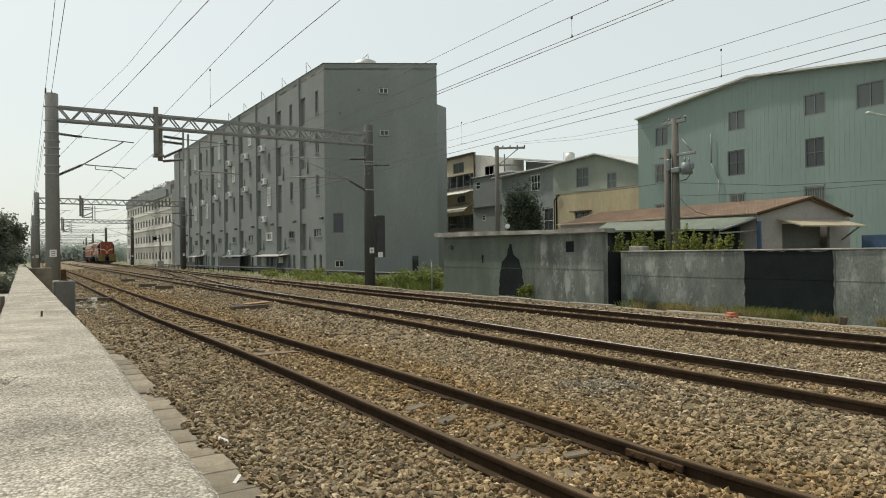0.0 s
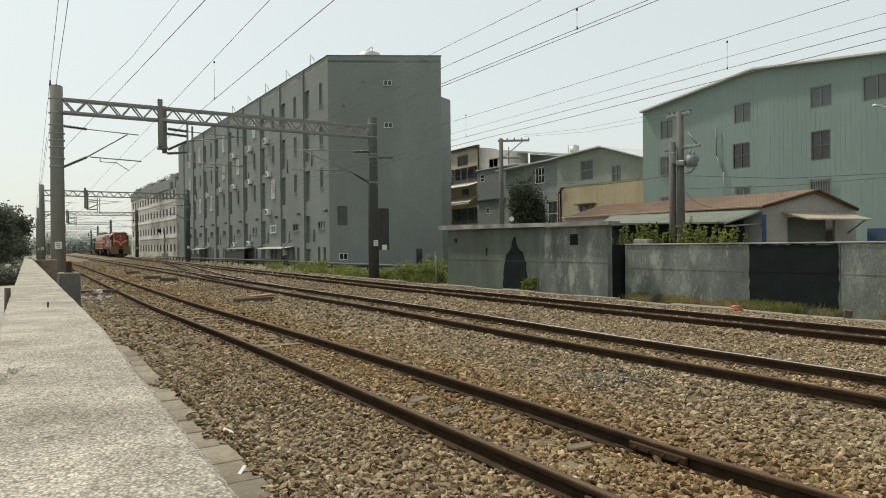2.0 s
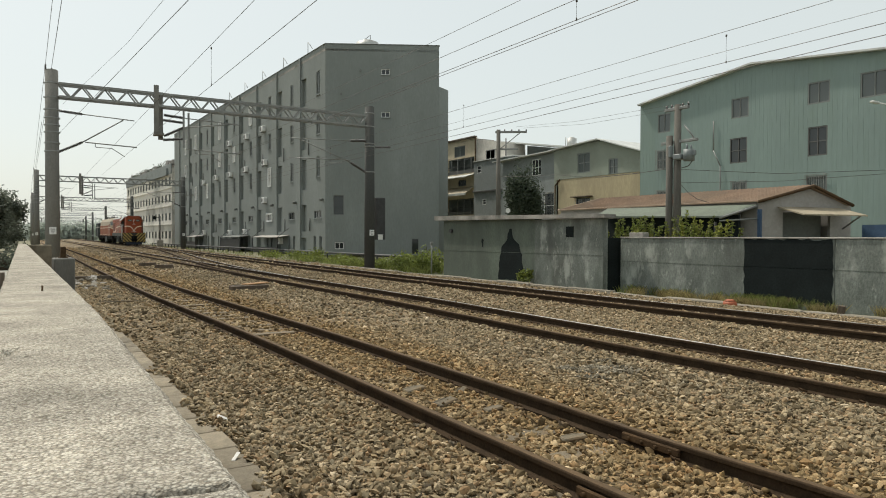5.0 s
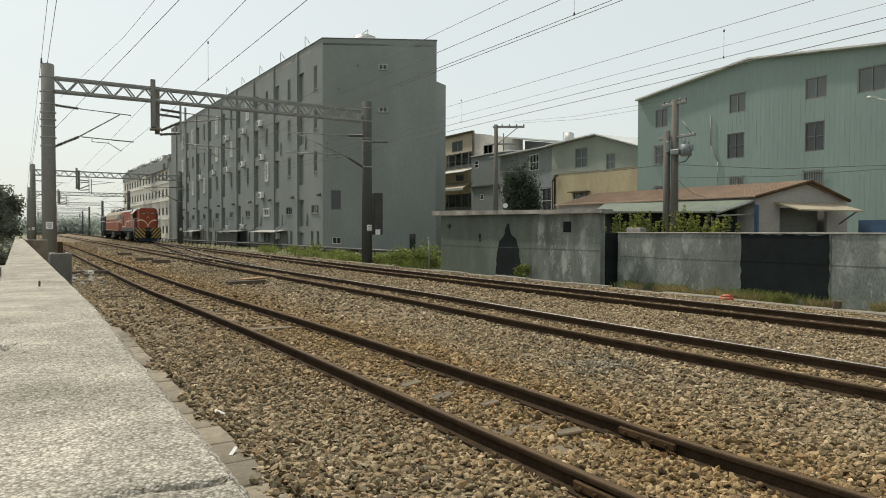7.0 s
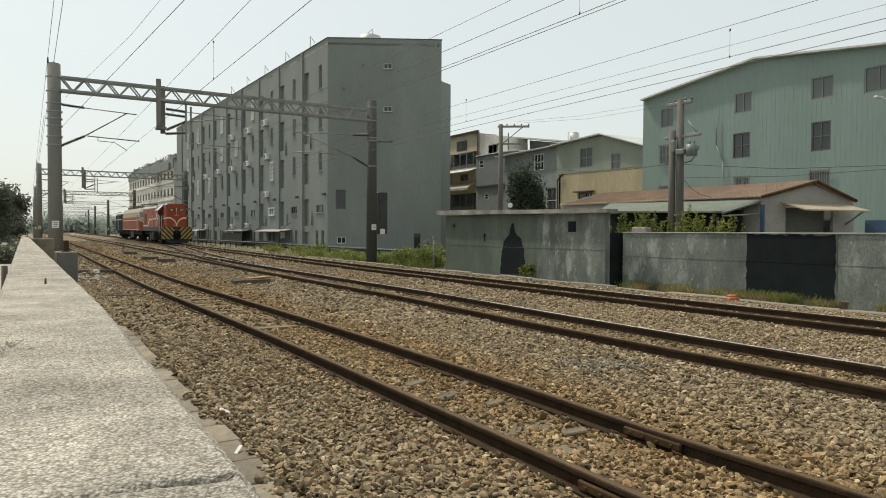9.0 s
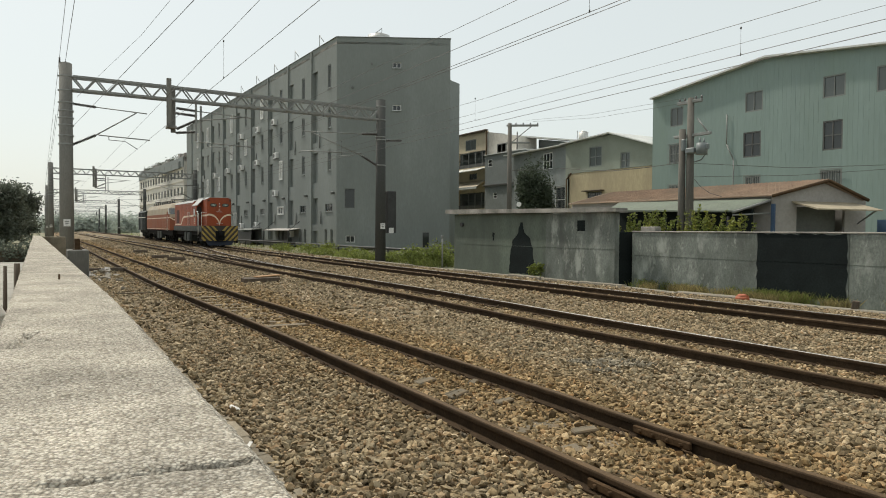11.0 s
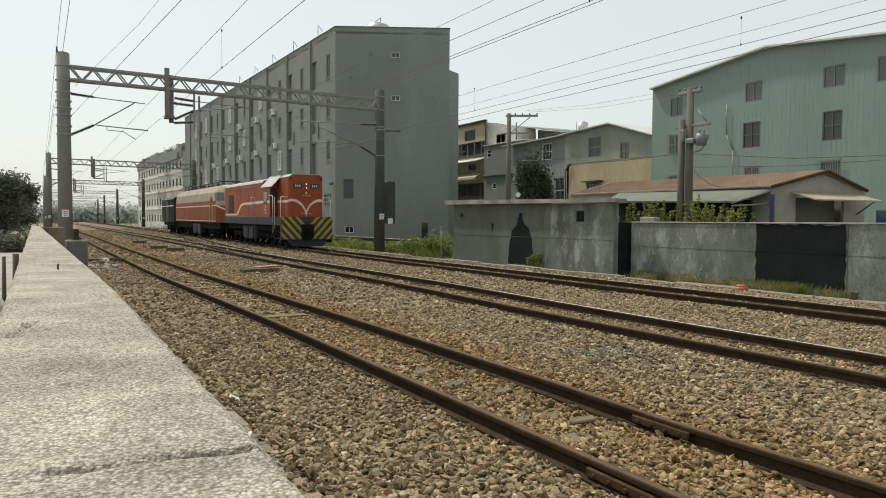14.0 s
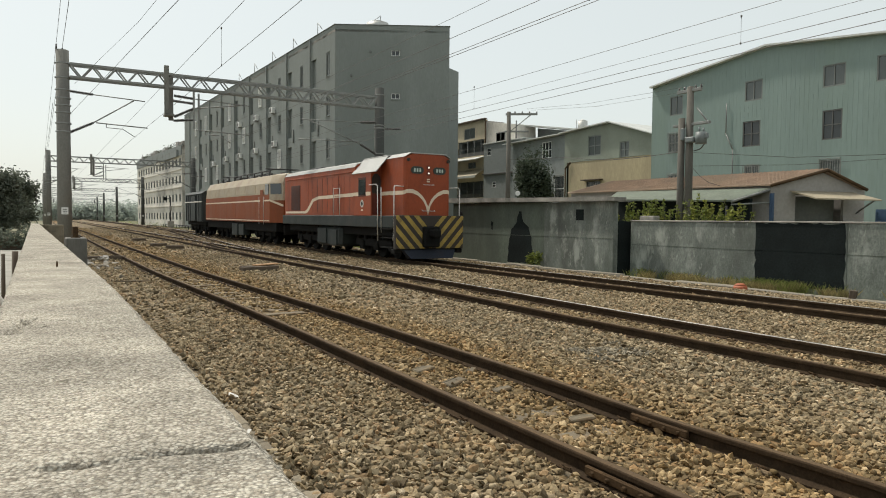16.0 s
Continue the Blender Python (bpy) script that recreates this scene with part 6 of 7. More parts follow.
for x, y, w, h in ((14.6, 30.3, 0.9, 1.1), (14.3, 32.2, 0.8, 0.95), (14.9, 34.5, 0.9, 0.6), (14.2, 28.9, 0.5, 0.7), (15.0, 37.0, 0.9, 0.5), (14.4, 39.5, 0.7, 0.55), (15.2, 43, 0.9, 0.6), (15.2, 52, 1.2, 0.7), (15.6, 60, 1.2, 0.6), (13.6, 30.9, 0.7, 0.75), (13.5, 33.4, 0.6, 0.5), (13.7, 29.3, 0.6, 0.9), (15.6, 31.5, 0.9, 1.25), (15.8, 29.5, 0.8, 1.2), (14.0, 36.0, 0.8, 0.45), (13.8, 38.2, 0.8, 0.5), (14.8, 41.2, 0.9, 0.5), (13.9, 44.5, 0.9, 0.45), (14.8, 47.5, 1.0, 0.55), (16.0, 35.5, 0.8, 0.8), (16.2, 50.0, 1.0, 0.9), (14.4, 55.5, 1.1, 0.5)):
    b = thing("bush", "wild green weeds growing beside the track", "bush", pose(x, y, -0.1), group="weeds on the verge")
    mb = MB()
    leaves(mb, 520, (0, 0, h * 0.45), (w, w * 1.2, h * 0.6), 0.085, rng, shell=0.25)
    part("foliage", mb, "leaf", b)
    for i in range(7):
        part("stem", MB().rod((rng.uniform(-.2, .2), rng.uniform(-.2, .2), 0), (rng.uniform(-w, w) * .6, rng.uniform(-w, w) * .6, h * rng.uniform(.5, 1)), 0.012, 0.005, 5), "wood", b)
for i, tall in enumerate((2.15, 2.3, 2.2, 1.9, 2.2, 2.35, 2.0, 2.25, 1.95, 1.9, 2.1, 2.45, 2.3, 2.0, 1.75, 2.2, 2.15)):
    y, h = 17.2 - i * 0.285 + rng.uniform(-0.08, 0.08), tall - 0.1
    b = thing("climbing_plant", "yellow-green leafy plant rising behind the wall", "plant", pose(14.3 + rng.uniform(-0.15, 0.3), y, 0), group="plants behind the wall")
    mb = MB()
    leaves(mb, 90, (0, 0, h - 0.5), (0.22, 0.2, 0.42), 0.06, rng, shell=0.2)
    for k in range(5):
        ex, ey, ez = rng.gauss(0, 0.2), rng.gauss(0, 0.26), h + rng.uniform(-0.25, 0.24)
        part("stem", MB().rod((0, 0, 0), (ex, ey, ez), 0.014, 0.006, 5), "wood", b)
        for q in range(6):
            leaves(mb, 7, (ex * (0.8 + 0.035 * q), ey * (0.8 + 0.035 * q), ez - 0.5 + 0.09 * q), (0.08, 0.09, 0.05), 0.06, rng, shell=0.3)
    part("foliage", mb, "leaf" if i % 3 else "leaf_sun", b)
box_ = thing("equipment_box", "pale grey equipment box standing behind the wall", "equipment box", pose(14.05, 15.55, 0))
part("cabinet", MB().box(-0.15, 0.15, -0.3, 0.3, 0.9, 1.82, 0.02), "concrete", box_)
part("plinth", MB().box(-0.1, 0.1, -0.2, 0.2, -0.15, 0.9, 0.02), "concrete", box_)
for x, y, w in ((12.75, 20.0, 0.35), (12.72, 19.6, 0.24)):
    b = thing("bush", "small green weed at the foot of the hut wall", "bush", pose(x, y, 0))
    mb = MB()
    leaves(mb, 260, (0, 0, 0.25), (0.16, w, 0.28), 0.06, rng, shell=0.2)
    part("foliage", mb, "leaf", b)
    part("stem", MB().rod((0, 0, -0.05), (0, 0.1, 0.4), 0.01, n=5), "wood", b)


def grass(name, n, x_of, y_of, h, material, label, seed):
    r, mb = random.Random(seed), MB()
    for _ in range(n):
        y = y_of(r)
        x = x_of(r, y)
        if noise.noise((x * 1.3, y * 0.8, seed)) + 0.5 * noise.noise((x * 4, y * 3, seed)) < (r.uniform(0.18, 0.62) if seed in (3, 4) else r.uniform(0.0, 0.5)):
            continue
        hh, a = h * r.uniform(0.35, 1.2), r.uniform(0, 6.28)
        wide = 0.004 if seed in (3, 4) else 0.010
        dx, dy, lx, ly = math.cos(a) * wide, math.sin(a) * wide, r.gauss(0, 0.55) * hh, r.gauss(0, 0.55) * hh
        mb.add([(x - dx, y - dy, -0.13), (x + dx, y + dy, -0.13), (x + lx * 0.5 + dx * .7, y + ly * 0.5 + dy * .7, hh * 0.6 - 0.05), (x + lx, y + ly, hh)], [(0, 1, 2, 3)])
    tagged(part(name, mb, material), label, "grass", kind="stuff")


grass("grass", 17000, lambda r, y: r.uniform(12.65, 16.9), lambda r: 26.8 + 22 * r.random() ** 1.4, 0.36, "grass", "rough green grass on the verge", 1)
grass("grass", 5000, lambda r, y: r.uniform(12.6, 16.2), lambda r: r.uniform(48, 125), 0.26, "grass", "rough green grass along the far verge", 2)
grass("dry_grass", 36000, lambda r, y: r.uniform(12.5, 13.58), lambda r: r.uniform(4.0, 15.6), 0.15, "dry_grass", "dry yellowish grass at the foot of the wall", 3)
grass("grass", 18000, lambda r, y: r.uniform(12.7, 13.58), lambda r: r.uniform(4.0, 15.4), 0.18, "grass", "thin green grass at the foot of the wall", 4)
grass("grass", 5000, lambda r, y: r.uniform(13, 40), lambda r: r.uniform(128, 230), 0.7, "grass", "pale green field beside the distant line", 5)

# hedge and yard beyond the parapet
hedge = thing("hedge", "dark clipped hedge beyond the parapet wall", "hedge", pose(-5.2, 41, -0.1))
mb = MB()
for i in range(16):
    leaves(mb, 420, (1.6 - i * 0.75, rng.uniform(-0.4, 0.9), 0.62), (0.75, 0.9, 0.62), 0.09, rng, shell=0.3)
part("foliage", mb, "leaf_hazy", hedge)
part("stem", MB().box(-10, 1.8, -0.1, 0.1, 0, 0.6, 0.05), "wood", hedge)
yard_x = [-30 + 1.34 * i for i in range(21)]
sheet("pavement", yard_x[:-1] + [-3.3], [-20 + 2 * i for i in range(31)], lambda x, y: -0.06 + 0.01 * noise.noise((x, y, 0)), "yard_paving", "pale worn concrete yard beyond the parapet", "pavement")
for x, y, h, r in ((-3.46, 12.0, 1.07, 0.03), (-3.32, 12.4, 1.09, 0.05)):
    p = thing("fence_post", "short weathered wooden fence post", "post", pose(x, y, -0.1))
    part("post", MB().rod((0, 0, 0), (0.01, 0.02, h + 0.1), r, r * 0.85, 8), "wood", p)
tub = thing("water_drum", "pale rounded drum standing in the yard", "drum", pose(-3.55, 8.4, -0.06))
drum = MB()
ring_z = ((0.0, 0.24), (0.7, 0.26), (0.80, 0.25), (0.90, 0.19), (0.95, 0.08))
for (za, ra), (zb, rb) in zip(ring_z, ring_z[1:]):
    drum.rod((0, 0, za), (0, 0, zb), ra, rb, 20, cap=zb > 0.94)
part("drum_body", drum, "litter", tub)
part("drum_band", MB().rod((0, 0, 0.62), (0, 0, 0.67), 0.275, n=20), "frame_dark", tub)

# distant low woods, aerial haze put into their leaf colour, and a signal
for i in range(16):
    r = random.Random(40 + i)
    mb = MB()
    leaves(mb, 2600, (0, 0, 3.2), (11, 5, 4.2 + 2 * r.random()), 0.7, r, shell=0.2)
    w = thing("woodland", "belt of distant trees with haze put into their colour", "woodland", pose(-40 + i * 11, 300 + 40 * r.random(), 0), kind="stuff")
    part("canopy", mb, "far_green", w)
sig = thing("railway_signal", "slim dark railway signal post with round head", "railway signal", pose(13.4, 104.5, 0))
part("post", MB().rod((0, 0, -0.1), (0, 0, 4.6), 0.09, n=10), "dark_steel", sig)
part("signal_head", MB().rod((-0.7, -0.15, 4.3), (-0.7, 0.15, 4.3), 0.26, n=18).rod((-0.7, 0, 4.3), (0, 0, 4.3), 0.05, n=6), "black_paint", sig)
part("base_box", MB().box(-0.4, 0.4, -0.4, 0.4, -0.1, 1.1, 0.03), "concrete", sig)
part("relay_box", MB().box(-0.15, 0.15, -0.2, 0.2, 2.6, 3.3, 0.03), "concrete", sig)

# ---------------------------------------------------------------- train: local y = 0 at the front, running backwards to +y; z = 0 at the rail head
def ring(poly, y):
    return [(x, y, z) for x, z in poly]


def loft(mb, sections, mi=0, cap=True, smooth=False):
    k = len(sections[0])
    for a, b in zip(sections, sections[1:]):
        mb.add(list(a) + list(b), [(i, (i + 1) % k, k + (i + 1) % k, k + i) for i in range(k)], mi, smooth)
    if cap:
        mb.add(sections[0], [tuple(range(k))[::-1]], mi)
        mb.add(sections[-1], [tuple(range(k))], mi)
    return mb


WHEELS = []


def bogie(parent, y, axles, r=0.43):
    fr = MB()
    for sx in (-1, 1):
        fr.box(sx * 0.78 - 0.08, sx * 0.78 + 0.08, y + axles[0] - 0.7, y + axles[-1] + 0.7, 0.42, 0.72, 0.03)
        for a in axles:
            fr.box(sx * 0.80 - 0.14, sx * 0.80 + 0.14, y + a - 0.17, y + a + 0.17, 0.28, 0.62, 0.03)
            fr.rod((sx * 0.86, y + a - 0.32, 0.7), (sx * 0.86, y + a - 0.32, 0.98), 0.09, n=8).rod((sx * 0.86, y + a + 0.32, 0.7), (sx * 0.86, y + a + 0.32, 0.98), 0.09, n=8)
    b = part("bogie", fr, "under", parent)
    for a in axles:
        w = MB().rod((-0.65, 0, 0), (0.65, 0, 0), 0.08, n=10)
        for sx in (-1, 1):
            w.rod((sx * 0.5, 0, 0), (sx * 0.63, 0, 0), r, n=24).rod((sx * 0.46, 0, 0), (sx * 0.5, 0, 0), r + 0.03, n=24)
            for q in range(4):
                w.rod((sx * 0.632, 0.24 * math.cos(q * 1.57), 0.24 * math.sin(q * 1.57)), (sx * 0.645, 0.24 * math.cos(q * 1.57), 0.24 * math.sin(q * 1.57)), 0.06, n=8)
        ws = part("wheelset", w, "under", b, at=pose(0, y + a, r))
        WHEELS.append((ws, y + a, r))


def handrail(parent, pts, r=0.022):
    part("handrail", MB().path(pts, r * 0.85, 8), "loco_white", parent, "white tubular handrail")


def strip(pts_a, pts_b, axis, off):
    """A painted band between two lines, standing 4 mm proud."""
    mb = MB()
    k = len(pts_a)
    vs = list(pts_a) + list(pts_b)
    mb.add(vs, [(i, i + 1, k + i + 1, k + i) for i in range(k - 1)])
    return mb


def diesel():
    L = 13.4
    d = thing("diesel_locomotive", "orange hood diesel locomotive with cream V stripe", "locomotive")
    part("frame_sill", MB().box(-1.36, 1.36, 0.35, L - 0.25, 1.18, 1.62, 0.02), "frame_loco", d, "dark grey side sill")
    part("underframe", MB().box(-1.1, 1.1, 0.6, L - 0.6, 0.85, 1.18, 0.03), "under", d)
    part("fuel_tank", MB().box(-1.25, 1.25, 5.7, 8.5, 0.3, 1.15, 0.12).box(-1.3, -1.22, 6.0, 6.9, 0.35, 1.0, 0.02).box(-1.3, -1.22, 7.2, 8.0, 0.4, 1.05, 0.02), "frame_loco", d)
    # long hood behind the cab
    hood = [(-1.27, 1.62), (1.27, 1.62), (1.27, 3.55), (1.14, 3.66), (0.65, 3.78), (-0.65, 3.78), (-1.14, 3.66), (-1.27, 3.55)]
    part("long_hood", loft(MB(), [ring(hood, 4.1), ring(hood, L - 0.35)]), "orange", d)
    rf = [(-1.285, 3.54), (-1.15, 3.665), (-0.65, 3.785), (0.65, 3.785), (1.15, 3.665), (1.285, 3.54), (1.17, 3.69), (0.65, 3.83), (-0.65, 3.83), (-1.17, 3.69)]
    part("hood_roof", loft(MB(), [ring(rf, 4.1), ring(rf, L - 0.4)]), "loco_roof", d)
    # cab and short hood
    cab = [(-1.36, 1.62), (1.36, 1.62), (1.36, 3.28), (0.86, 3.84), (-0.86, 3.84), (-1.36, 3.28)]
    part("cab", loft(MB(), [ring(cab, 2.4), ring(cab, 4.1)]), "orange", d)
    for s in (-1, 1):
        part("cab_roof_slope", loft(MB(), [[(s * 1.40, y, 3.26), (s * 0.86, y, 3.865), (s * 0.86, y, 3.835), (s * 1.37, y, 3.24)] for y in (1.9, 4.14)]), "cab_slope", d, "pale sloping cab roof")
        wn_ = part("cab_window", MB().box(s * 1.355, s * 1.372, 2.85, 3.55, 2.35, 3.08, 0.005), "grille", d)
        part("pane", MB().box(s * 1.37, s * 1.378, 2.9, 3.5, 2.42, 3.0), "glass", wn_)
    part("cab_roof", MB().box(-0.88, 0.88, 1.9, 4.14, 3.845, 3.89, 0.015), "loco_roof", d)
    nose = [(-0.94, 1.62), (0.94, 1.62), (0.94, 3.72), (0.72, 3.84), (-0.72, 3.84), (-0.94, 3.72)]
    bow = ((0.78, 0.42), (0.86, 0.437), (0.915, 0.485), (0.94, 0.57))      # rounded front corners
    part("short_hood", loft(MB(), [ring([(x * w / 0.94, z) for x, z in nose], y) for w, y in bow] + [ring(nose, 2.4)], smooth=False), "orange", d)
    front_y = lambda x: float(np.interp(abs(x), [b_[0] for b_ in bow], [b_[1] for b_ in bow]))
    part("nose_roof", loft(MB(), [ring([(-0.96, 3.72), (-0.72, 3.845), (0.72, 3.845), (0.96, 3.72), (0.72, 3.885), (-0.72, 3.885)], y) for y in (0.40, 1.95)]), "loco_roof", d)
    for s in (-1, 1):     # cab front doors with arched dark window beside the short hood
        door = part("cab_door", MB().box(s * 0.96, s * 1.33, 2.37, 2.402, 1.66, 2.45, 0.005), "door_red", d)
        part("door_window", MB().prism([(s * 1.145 + 0.18 * math.cos(q * math.pi / 8), 2.95 + 0.26 * math.sin(q * math.pi / 8)) for q in range(9)] + [(s * 1.145 - 0.18, 2.45), (s * 1.145 + 0.18, 2.45)], 0.03, pose(0, 2.375, 0)), "hazard_black", door, "dark arched door window")
    # painted bands
    for s in (-1, 1):
        x = s * 0.945
        part("cream_band", MB().add([(x, 0.56, 2.38), (x, 2.37, 2.38), (x, 2.37, 2.52), (x, 0.56, 2.52)], [(0, 1, 2, 3)]), "cream_band", d)
        x = s * 1.366
        part("cream_band", MB().add([(x, 2.41, 2.38), (x, 4.1, 2.38), (x, 4.1, 2.52), (x, 2.41, 2.52)], [(0, 1, 2, 3)]), "cream_band", d)
        x = s * 1.276
        lo = [(x, 4.12, 2.38), (x, 8.25, 2.33), (x, 8.85, 2.24), (x, 9.55, 1.78), (x, 9.85, 1.70), (x, 12.9, 1.70)]
        hi = [(x, 4.12, 2.52), (x, 8.25, 2.47), (x, 9.0, 2.36), (x, 9.7, 1.90), (x, 10.0, 1.80), (x, 12.9, 1.80)]
        part("cream_band", strip(lo, hi, 0, 0), "cream_band", d)
    def v_line(w):
        return [(-0.94, 2.45 + w), (-0.915, 2.47 + w), (-0.86, 2.50 + w), (-0.78, 2.51 + w), (-0.62, 2.50 + w), (-0.42, 2.42 + w), (-0.24, 2.28 + w), (-0.10, 2.08 + w * 1.4), (0.0, 1.80 + w * 2.2), (0.10, 2.08 + w * 1.4), (0.24, 2.28 + w), (0.42, 2.42 + w), (0.62, 2.50 + w), (0.78, 2.51 + w), (0.86, 2.50 + w), (0.915, 2.47 + w), (0.94, 2.45 + w)]
    part("v_stripe", strip([(x * 1.004, front_y(x) - 0.006, z) for x, z in v_line(-0.07)], [(x * 1.004, front_y(x) - 0.006, z) for x, z in v_line(0.07)], 0, 0), "cream_band", d, "cream V-shaped stripe on the nose")
    # lamps, number boards, emblem
    for z in (3.16, 3.36):
        h = part("headlight", MB().rod((0, 0.43, z), (0, 0.385, z), 0.075, n=16), "door_red", d)
        part("lens", MB().rod((0, 0.384, z), (0, 0.378, z), 0.034, n=14), "headlight", h, "lit headlight lens")
    for s in (-1, 1):
        rim = [(s * 0.46 + sx * 0.13 + 0.13 * math.cos(a), 3.26 + 0.13 * math.sin(a)) for sx, a0 in ((1, -90), (-1, 90)) for a in [math.radians(a0 + 30 * q) for q in range(7)]]
        nb = part("number_board", MB().prism(rim, 0.03, pose(0, 0.392, 0)), "board", d, "dark rounded number board with pale bars")
        for bx in (-0.11, 0.0, 0.11):
            part("board_bar", MB().box(s * 0.46 + bx - 0.032, s * 0.46 + bx + 0.032, 0.385, 0.391, 3.20, 3.32), "board_text", nb)
        part("marker_lamp", MB().rod((s * 0.82, 0.43, 3.62), (s * 0.82, 0.36, 3.62), 0.06, n=12), "hazard_black", d)
        em = part("emblem", MB().rod((s * 1.36, 3.2, 2.08), (s * 1.368, 3.2, 2.08), 0.15, n=18), "loco_white", d, "round pale emblem on the cab side")
        part("emblem_ring", MB().rod((s * 1.3685, 3.2, 2.08), (s * 1.372, 3.2, 2.08), 0.08, n=14), "frame_loco", em)
        part("number_bars", MB().box(s * 1.36, s * 1.367, 3.1, 3.3, 1.80, 1.86), "cream_band", d)
    handrail(d, [(-0.2, 0.42, 2.76), (-0.2, 0.33, 2.74), (0.2, 0.33, 2.74), (0.2, 0.42, 2.76)], 0.014)
    handrail(d, [(-0.25, 0.42, 1.84), (-0.25, 0.33, 1.80), (0.25, 0.33, 1.80), (0.25, 0.42, 1.84)], 0.014)
    part("name_bars", MB().box(-0.06, 0.06, 0.405, 0.416, 2.84, 2.88).box(-0.06, 0.06, 0.405, 0.416, 2.92, 2.96), "cream_band", d)
    # hood doors and grilles
    for k in range(9):
        y = 4.6 + k * 0.62
        for s in (-1, 1):
            part("door_seam", MB().box(min(s * 1.265, s * 1.275), max(s * 1.265, s * 1.275), y, y + 0.015, 1.75, 3.25), "hazard_black", d)
    for s in (-1, 1):
        part("radiator_grille", MB().box(s * 1.262, s * 1.285, 10.7, 12.0, 1.85, 3.05, 0.005), "grille", d, "dark red-brown radiator grille")
        gl = MB()
        for k in range(9):
            gl.box(s * 1.28, s * 1.30, 10.7, 12.0, 1.95 + k * 0.115, 1.97 + k * 0.115)
        part("grille_slats", gl, "grille", d)
        lad = MB()
        for k in range(8):
            lad.rod((s * 1.27, 5.7, 2.1 + 0.16 * k), (s * 1.35, 5.7, 2.1 + 0.16 * k), 0.012, n=5).rod((s * 1.35, 5.7, 2.1 + 0.16 * k), (s * 1.35, 6.05, 2.1 + 0.16 * k), 0.012, n=5)
        part("ladder", lad, "orange", d)
        handrail(d, [(s * 1.34, 0.55, 0.75), (s * 1.36, 0.45, 1.0), (s * 1.36, 0.45, 2.62), (s * 1.30, 0.5, 2.68), (s * 0.95, 0.52, 2.66)])
        handrail(d, [(s * 1.37, 1.75, 0.7), (s * 1.39, 1.75, 2.72), (s * 1.38, 1.95, 2.78), (s * 1.38, 2.5, 2.78)])
        handrail(d, [(s * 1.37, 1.45, 1.0), (s * 1.39, 1.45, 2.66)])
        handrail(d, [(s * 1.35, 6.2, 1.65), (s * 1.35, 6.2, 2.75), (s * 1.35, 5.5, 2.75), (s * 1.35, 5.5, 1.65)], 0.016)
        steps = MB()
        for z in (0.45, 0.8, 1.12):
            steps.box(s * 1.05, s * 1.38, 0.55, 1.5, z, z + 0.04, 0.005)
        part("steps", steps, "under", d)
    part("running_rail", MB().path([(-1.285, 4.2, 3.36), (-1.285, 12.9, 3.36)], 0.014, 6).path([(1.285, 4.2, 3.36), (1.285, 12.9, 3.36)], 0.014, 6), "orange", d)
    part("exhaust", MB().rod((0, 8.2, 3.78), (0, 8.2, 4.0), 0.18, 0.16, 12), "dark_steel", d)
    part("roof_vent", MB().rod((0.3, 5.4, 3.78), (0.3, 5.4, 3.95), 0.12, n=12), "dark_steel", d)
    part("fan_housing", MB().box(-0.5, 0.5, 9.9, 11.6, 3.78, 3.92, 0.03), "dark_steel", d)
    # striped buffer beam, plough, coupler
    part("buffer_beam", MB().box(-1.40, 1.40, 0.22, 0.42, 0.44, 1.64, 0.02), "hazard_black", d)
    for s in (-1, 1):
        for k in range(6):
            x0 = 0.12 + k * 0.40
            poly = []
            for (px, pz) in ((x0 - 0.70, 0.46), (x0 - 0.50, 0.46), (x0 + 0.57, 1.63), (x0 + 0.37, 1.63)):
                poly.append((px, pz))
            # cut to the beam
            def clip(poly, keep, cut):
                out = []
                for a, b in zip(poly, poly[1:] + poly[:1]):
                    if keep(a): out.append(a)
                    if keep(a) != keep(b): out.append(cut(a, b))
                return out
            at_x = lambda v: (lambda a, b: (v, a[1] + (b[1] - a[1]) * (v - a[0]) / (b[0] - a[0])))
            poly = clip(poly, lambda p: p[0] >= 0.03, at_x(0.03))
            poly = clip(poly, lambda p: p[0] <= 1.39, at_x(1.39)) if poly else poly
            if len(poly) > 2:
                flip = [(s * px, pz) for px, pz in poly]
                part("hazard_stripe", MB().add([(px, 0.214, pz) for px, pz in flip], [tuple(range(len(flip)))]), "hazard_yellow", d, "yellow hazard stripe")
    for s in (-1, 1):
        part("side_steps_plate", MB().box(s * 1.15, s * 1.40, 0.3, 0.6, 0.28, 0.44, 0.02), "under", d)
    part("coupler", MB().box(-0.33, 0.33, 0.05, 0.3, 0.5, 1.25, 0.05).box(-0.14, 0.14, -0.35, 0.2, 0.85, 1.15, 0.05), "under", d)
    part("plough", MB().add([(-1.1, 0.30, 0.45), (1.1, 0.30, 0.45), (0.85, 0.05, 0.10), (-0.85, 0.05, 0.10), (-1.1, 0.5, 0.45), (1.1, 0.5, 0.45), (0.85, 0.4, 0.10), (-0.85, 0.4, 0.10)],
                            [(0, 3, 2, 1), (4, 5, 6, 7), (0, 1, 5, 4), (3, 7, 6, 2), (0, 4, 7, 3), (1, 2, 6, 5)]), "plough", d, "dark blue-black rail guard")
    bogie(d, 2.9, (-1.3, 0, 1.3))
    bogie(d, 10.3, (-1.3, 0, 1.3))
    return d, L


